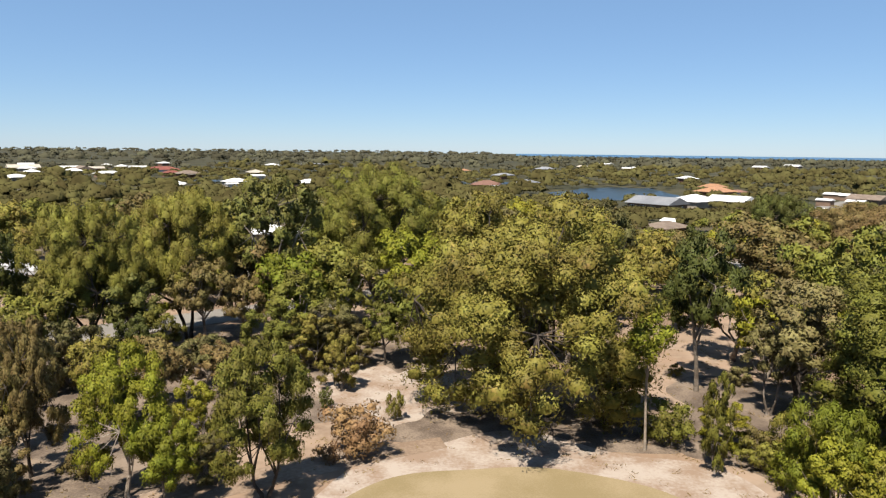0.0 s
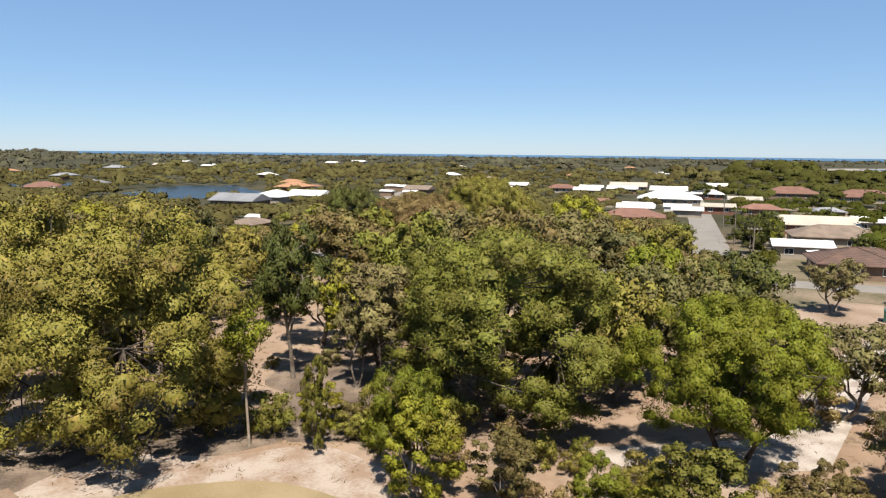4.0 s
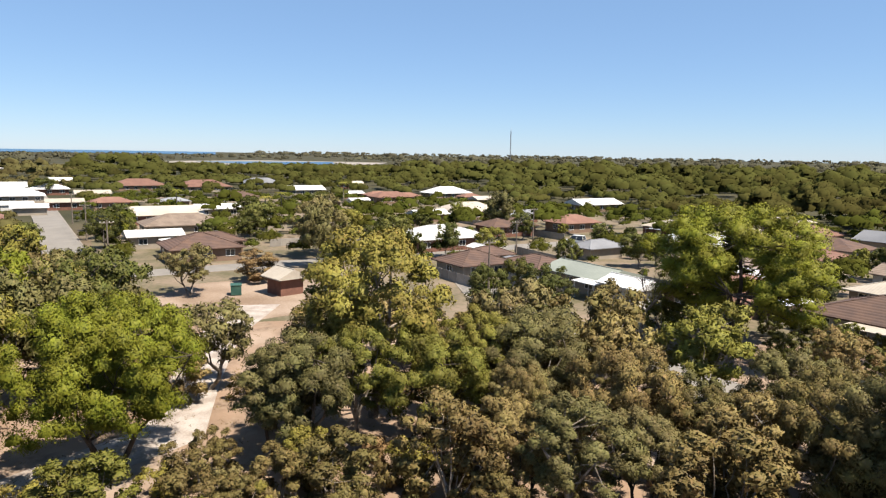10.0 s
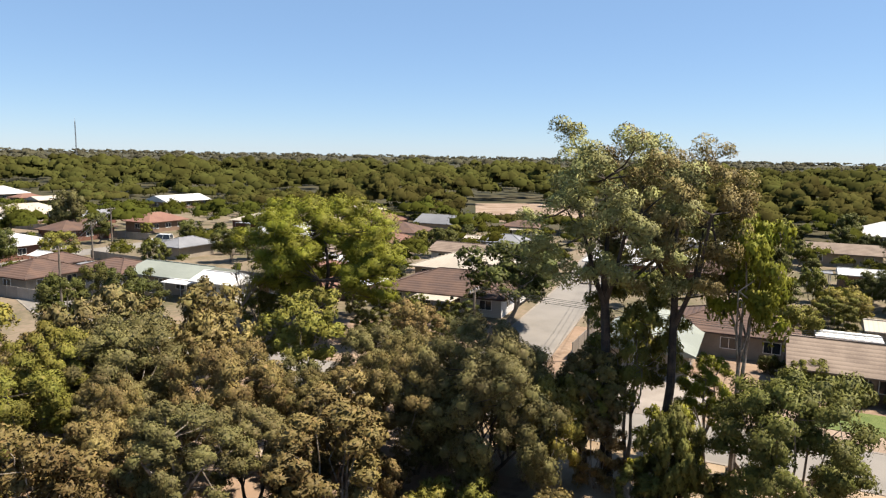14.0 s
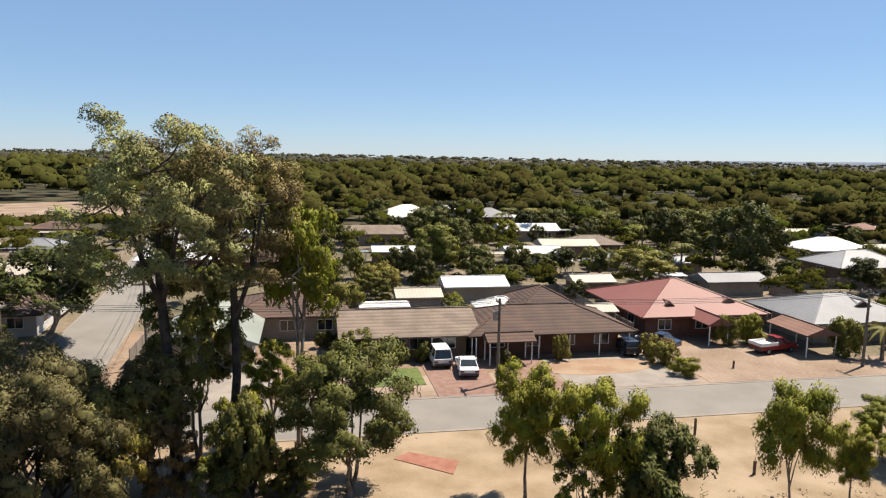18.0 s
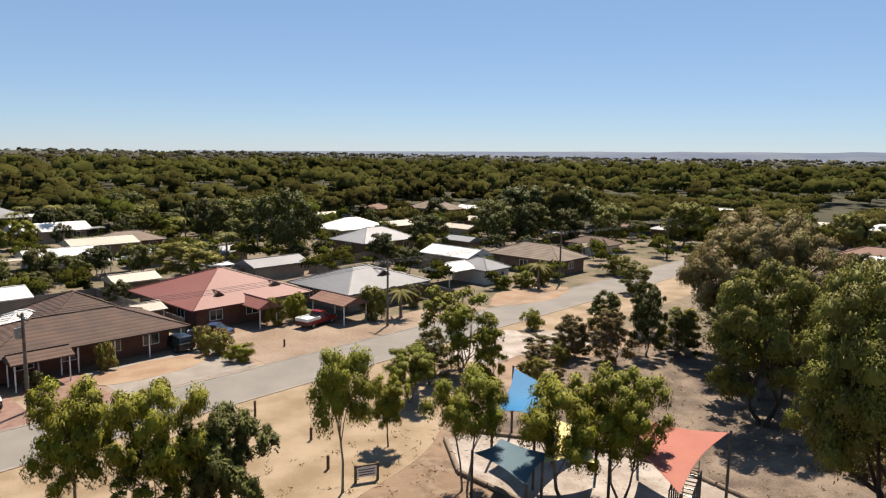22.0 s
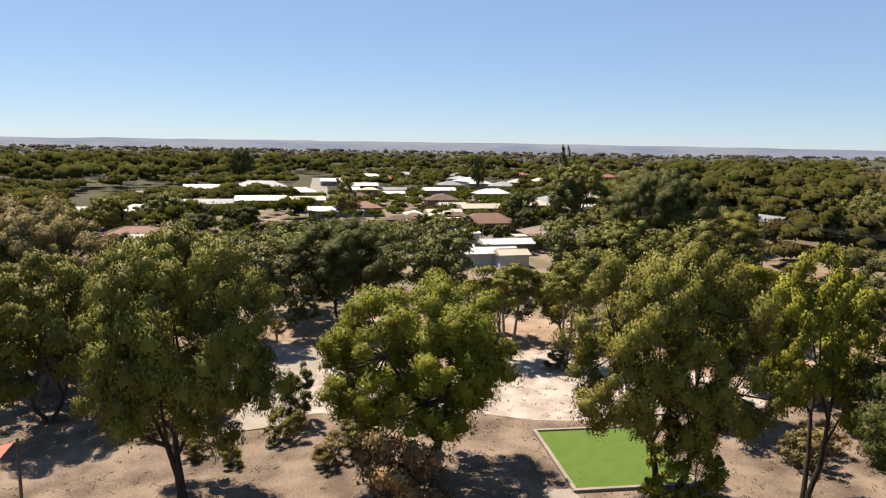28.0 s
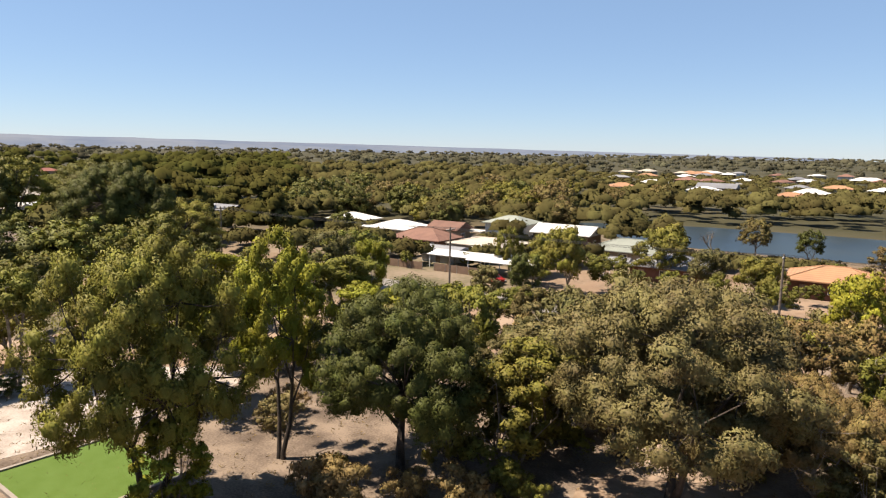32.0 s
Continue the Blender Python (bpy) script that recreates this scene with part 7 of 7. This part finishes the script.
def woods(name, count, d0, d1, per, size, height, spread, material, seed, label, gap, town=False, a0=0, a1=360, clumps=6):
    """Woodland too large to count: crowns of big leaf clusters, in one mesh."""
    rng = np.random.default_rng(seed)
    pts, cells = [], set()
    for _ in range(count * 10):
        a, d = rng.uniform(a0, a1), math.sqrt(rng.uniform(d0 ** 2, d1 ** 2))
        x, y = polar(a, d)
        u, v = x * GX + y * GY, -x * GY + y * GX
        key = (int(x // gap), int(y // gap))
        if key in cells or (town is not None and (d < edge_of_town(a)) != town) or (town and -56 < v < 76 and -118 < u < 116):
            continue
        if name == "garden_trees" and (134 < a < 207 and d < 190 or a < 101) and rng.random() < 0.3 or name == "garden_shrubs" and a < 101 and rng.random() < 0.5:
            continue
        if (d > 2600 and 5 < a < 68) or (690 < d < 1330 and 64 < a < 80):
            continue
        if any((x - p) ** 2 + (y - q) ** 2 < r * r for p, q, r in POOLS) or d < 100 and not free(x, y, 2.2) or not clear_of(Vector((x, y, 0)), spread * 0.18 if town else (3.0 if d < 250 else 8.0)):
            continue
        cells.add(key)
        pts.append((x, y))
        if len(pts) == count:
            break
    pts = np.array(pts)
    n = len(pts)
    h = height * (rng.uniform(0.6, 1.35, n) if d0 < 140 else 0.55 + 1.15 * rng.random(n) ** 2)
    # lower garden trees round the outlying houses
    for c, s in HOUSES:
        if c.length > 240:
            h = np.where((pts[:, 0] - c.x) ** 2 + (pts[:, 1] - c.y) ** 2 < 55 ** 2, np.minimum(h, height * 0.5), h)
    w = spread * rng.uniform(0.7, 1.3, n)
    # low coastal scrub before the lake and the sea
    az, dd = np.degrees(np.arctan2(pts[:, 0], pts[:, 1])), np.hypot(pts[:, 0], pts[:, 1])
    h = np.where((az > 62) & (az < 81) & (dd > 250) & (dd < 1000), np.minimum(h, np.maximum(2.0, 20 - dd * 0.0185)), h)
    h = np.where((az > 4) & (az < 69) & (dd > 900), np.minimum(h, np.maximum(1.5, 20 - dd * 0.0070)), h)
    h = np.array([max(0.8, kept_low(x, y, k, k)) for (x, y), k in zip(pts, h)])
    if not town:
        # low scrub on the park side of the houses
        d = np.hypot(pts[:, 0], pts[:, 1])
        for c, s in HOUSES + [(W(75, -235), 40), (W(250, 112), 9)]:
            along = (pts[:, 0] * c.x + pts[:, 1] * c.y) / c.length
            across = np.abs(pts[:, 0] * c.y - pts[:, 1] * c.x) / c.length
            low = (along > 60) & (along < c.length) & (across * c.length / np.maximum(along, 1) < s * 0.5 + 2.0) & (rng.random(n) > (0.45 if c.length > 240 else 0.15))
            h = np.where(low, np.minimum(h, np.maximum(1.2, 20 - 18.3 * d / c.length)), h)
        w = np.minimum(w, np.maximum(h * 1.7, 5.0))
    else:
        h = np.array([below_roofs(x, y, k) if q < (0.75 if b < -98 else 0.3) else k for (x, y), k, q, b in zip(pts, h, rng.random(n), az)])
        w = np.minimum(w, np.maximum(h * 1.6, 1.6))
        c = W(75, -235)
        across = np.abs(pts[:, 0] * c.y - pts[:, 1] * c.x) / c.length
        h = np.where((across < 22 * dd / c.length) & (pts @ np.array(c[:2]) > 0), np.minimum(h, np.maximum(1.2, 20 - 19 * dd / c.length)), h)
    cc = np.repeat(np.arange(n), clumps)
    ang, rr = rng.uniform(0, 6.283, n * clumps), np.sqrt(rng.random(n * clumps)) * 0.8
    c = np.stack([pts[cc, 0] + w[cc] / 2 * rr * np.cos(ang), pts[cc, 1] + w[cc] / 2 * rr * np.sin(ang), h[cc] * (0.3 + 0.54 * np.sqrt(1 - rr * rr) * rng.uniform(0.75, 1.0, n * clumps))], 1)
    hubs = np.stack([pts[cc, 0], pts[cc, 1], h[cc] * 0.35], 1)
    v, soft = leaf_cloud(rng, c, w[cc] * rng.uniform(0.5, 0.78, n * clumps) / math.sqrt(clumps), max(1, per // clumps), size, 0.85, -0.4, 0.2, 0.08, hubs=hubs, lift=0.1, clumpy=0.6, whole=0.55, rough=0.15, core=2 if d0 < 200 and not town else 1, solid=0.66 if town else 0.86)
    ob = tagged(new(name, leaf_mesh(name, v, material, soft)), label, "woodland", kind="stuff")
    return ob


def grove(a0, a1, d0, d1, count, h0, h1, leaf, label):
    """Large gum trees growing crown to crown, too many to count, as one mesh."""
    kinds = [k for k in PROTO if k.startswith("gumfarwide")]
    vs, ns = [], []
    for _ in range(count * 30):
        a, d = rs.uniform(a0, a1), math.sqrt(rs.uniform(d0 * d0, d1 * d1))
        x, y = polar(a, d)
        if not free(x, y, 3.4):
            continue
        h = rs.uniform(h0, h1)
        for c, s in HOUSES + [(W(250, 112), 9)]:
            if c.length > d and x * c.x + y * c.y > 0 and abs(x * c.y - y * c.x) / d < s * 0.5 + 4:
                h = min(h, max(3.0, 20 - 18.5 * d / c.length))
        h = kept_low(x, y, h, h)
        if h < 3.0:
            continue
        w = h * rs.uniform(0.95, 1.35)
        trunk, crown, th, tw, word = PROTO[rs.choice(kinds)]
        v, n = np.empty(len(crown.vertices) * 3, np.float32), np.empty(len(crown.vertices) * 3, np.float32)
        crown.vertices.foreach_get("co", v)
        crown.attributes["custom_normal"].data.foreach_get("vector", n)
        v, n, b = v.reshape(-1, 3), n.reshape(-1, 3), rs.uniform(0, 6.283)
        r = np.array([[math.cos(b), -math.sin(b), 0], [math.sin(b), math.cos(b), 0], [0, 0, 1]])
        vs.append((v * [w / tw, w / tw, h / th]) @ r.T + [x, y, 0])
        ns.append(n @ r.T)
        PLANTED.append((x, y, w))
        if len(vs) == count:
            break
    if vs:
        tagged(new("woodland", leaf_mesh("woodland", np.concatenate(vs), LEAF[leaf], np.concatenate(ns))), label, "woodland", kind="stuff")


for leaf, count in (("olive", 24), ("brown", 26), ("green", 16), ("deep", 18), ("grey", 16), ("lime", 5)):
    grove(-40, 55, 78, 134, count, 8.5, 13.5, leaf, f"{LEAF_WORDS[leaf]} gum woodland round the park")
for leaf, count in (("olive", 22), ("brown", 18), ("deep", 14)):
    grove(276, 308, 160, 250, count, 8, 12.5, leaf, f"{LEAF_WORDS[leaf]} gum woodland behind the river houses")
for leaf, count in (("olive", 16), ("deep", 14), ("green", 14)):
    grove(226, 322, 76, 132, count, 5.5, 11, leaf, f"{LEAF_WORDS[leaf]} gum woodland before the houses")

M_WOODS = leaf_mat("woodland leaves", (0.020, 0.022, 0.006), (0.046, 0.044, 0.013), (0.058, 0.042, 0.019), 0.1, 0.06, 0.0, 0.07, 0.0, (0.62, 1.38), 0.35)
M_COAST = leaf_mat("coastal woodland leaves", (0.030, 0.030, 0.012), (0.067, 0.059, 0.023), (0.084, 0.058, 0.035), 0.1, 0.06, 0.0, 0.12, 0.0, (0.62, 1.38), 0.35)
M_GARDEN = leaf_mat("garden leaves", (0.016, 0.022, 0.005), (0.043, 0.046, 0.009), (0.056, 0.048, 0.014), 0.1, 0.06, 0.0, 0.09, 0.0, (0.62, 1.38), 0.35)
# paler, bluer leaves: distance haze is mixed into the far woods' colour
M_FAR_HAZED = leaf_mat("hazed far woodland leaves", (0.040, 0.039, 0.025), (0.063, 0.058, 0.039), (0.071, 0.052, 0.047), 0.1, 0.06, 0.0, 0.012, 0.0, (0.62, 1.38), 0.35)
woods("woodland", 150, 120, 165, 560, 0.75, 7.5, 8.5, M_COAST, 32, "gum woodland round the park", 9, a0=258, a1=320, town=None, clumps=9)
woods("woodland", 800, 130, 260, 240, 0.6, 8.0, 8.0, M_COAST, 33, "olive-green gum woodland", 9, a0=-82, a1=56, clumps=9)
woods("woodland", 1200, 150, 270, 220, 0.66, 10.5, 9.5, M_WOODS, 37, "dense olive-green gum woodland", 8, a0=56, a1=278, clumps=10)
woods("woodland", 3000, 250, 640, 64, 1.1, 7.5, 10.0, M_COAST, 3, "olive-green gum woodland", 13, a0=-82, a1=56)
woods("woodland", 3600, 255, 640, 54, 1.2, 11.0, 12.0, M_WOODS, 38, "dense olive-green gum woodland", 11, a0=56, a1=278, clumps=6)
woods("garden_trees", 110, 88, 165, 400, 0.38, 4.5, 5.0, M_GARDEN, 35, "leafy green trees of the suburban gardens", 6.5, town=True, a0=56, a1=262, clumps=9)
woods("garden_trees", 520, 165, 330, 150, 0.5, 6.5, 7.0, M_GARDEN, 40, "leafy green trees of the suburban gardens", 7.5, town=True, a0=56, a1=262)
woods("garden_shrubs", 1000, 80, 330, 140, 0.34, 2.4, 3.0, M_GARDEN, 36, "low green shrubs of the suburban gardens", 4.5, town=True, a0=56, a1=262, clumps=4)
woods("woodland", 3200, 640, 1500, 30, 2.8, 9, 15, M_FAR_HAZED, 4, "distant olive-green woodland with haze in its leaf colour", 16, clumps=5)
woods("woodland", 4000, 1500, 4700, 15, 6.0, 10, 32, M_FAR_HAZED, 6, "far woodland reaching the horizon, haze in its leaf colour", 32, clumps=5)


def tufts(count, seed):
    """Dry grass tufts, fallen twigs and seedlings scattered over the park's sand."""
    rng = np.random.default_rng(seed)
    a, d = rng.uniform(0, 6.283, count), np.sqrt(rng.uniform(34 ** 2, 78 ** 2, count))
    x, y = d * np.sin(a), d * np.cos(a)
    u, v = x * GX + y * GY, -x * GY + y * GX
    keep = (np.hypot(x - 4.5, y - 29.5) > 13) & (v > -36) & (v < 76)
    x, y = x[keep], y[keep]
    n = len(x)
    c = np.repeat(np.stack([x, y, np.zeros(n)], 1), 6, 0) + np.concatenate([rng.normal(0, 0.16, (n * 6, 2)), np.full((n * 6, 1), 0.02)], 1)
    t = rng.normal(size=(n * 6, 3)) * [0.5, 0.5, 0.1] + [0, 0, 0.35]
    s = np.cross(t, rng.normal(size=(n * 6, 3)))
    s *= 0.028 / np.linalg.norm(s, axis=1, keepdims=True)
    k = rng.uniform(0.15, 0.4, (n * 6, 1))
    tagged(new("grass_tufts", leaf_mesh("grass_tufts", np.stack([c - s, c + s, c + t * k], 1).reshape(-1, 3), LEAF["dry"])), "dry grass tufts and twigs on the sand", "grass", kind="stuff")


tufts(9000, 8)
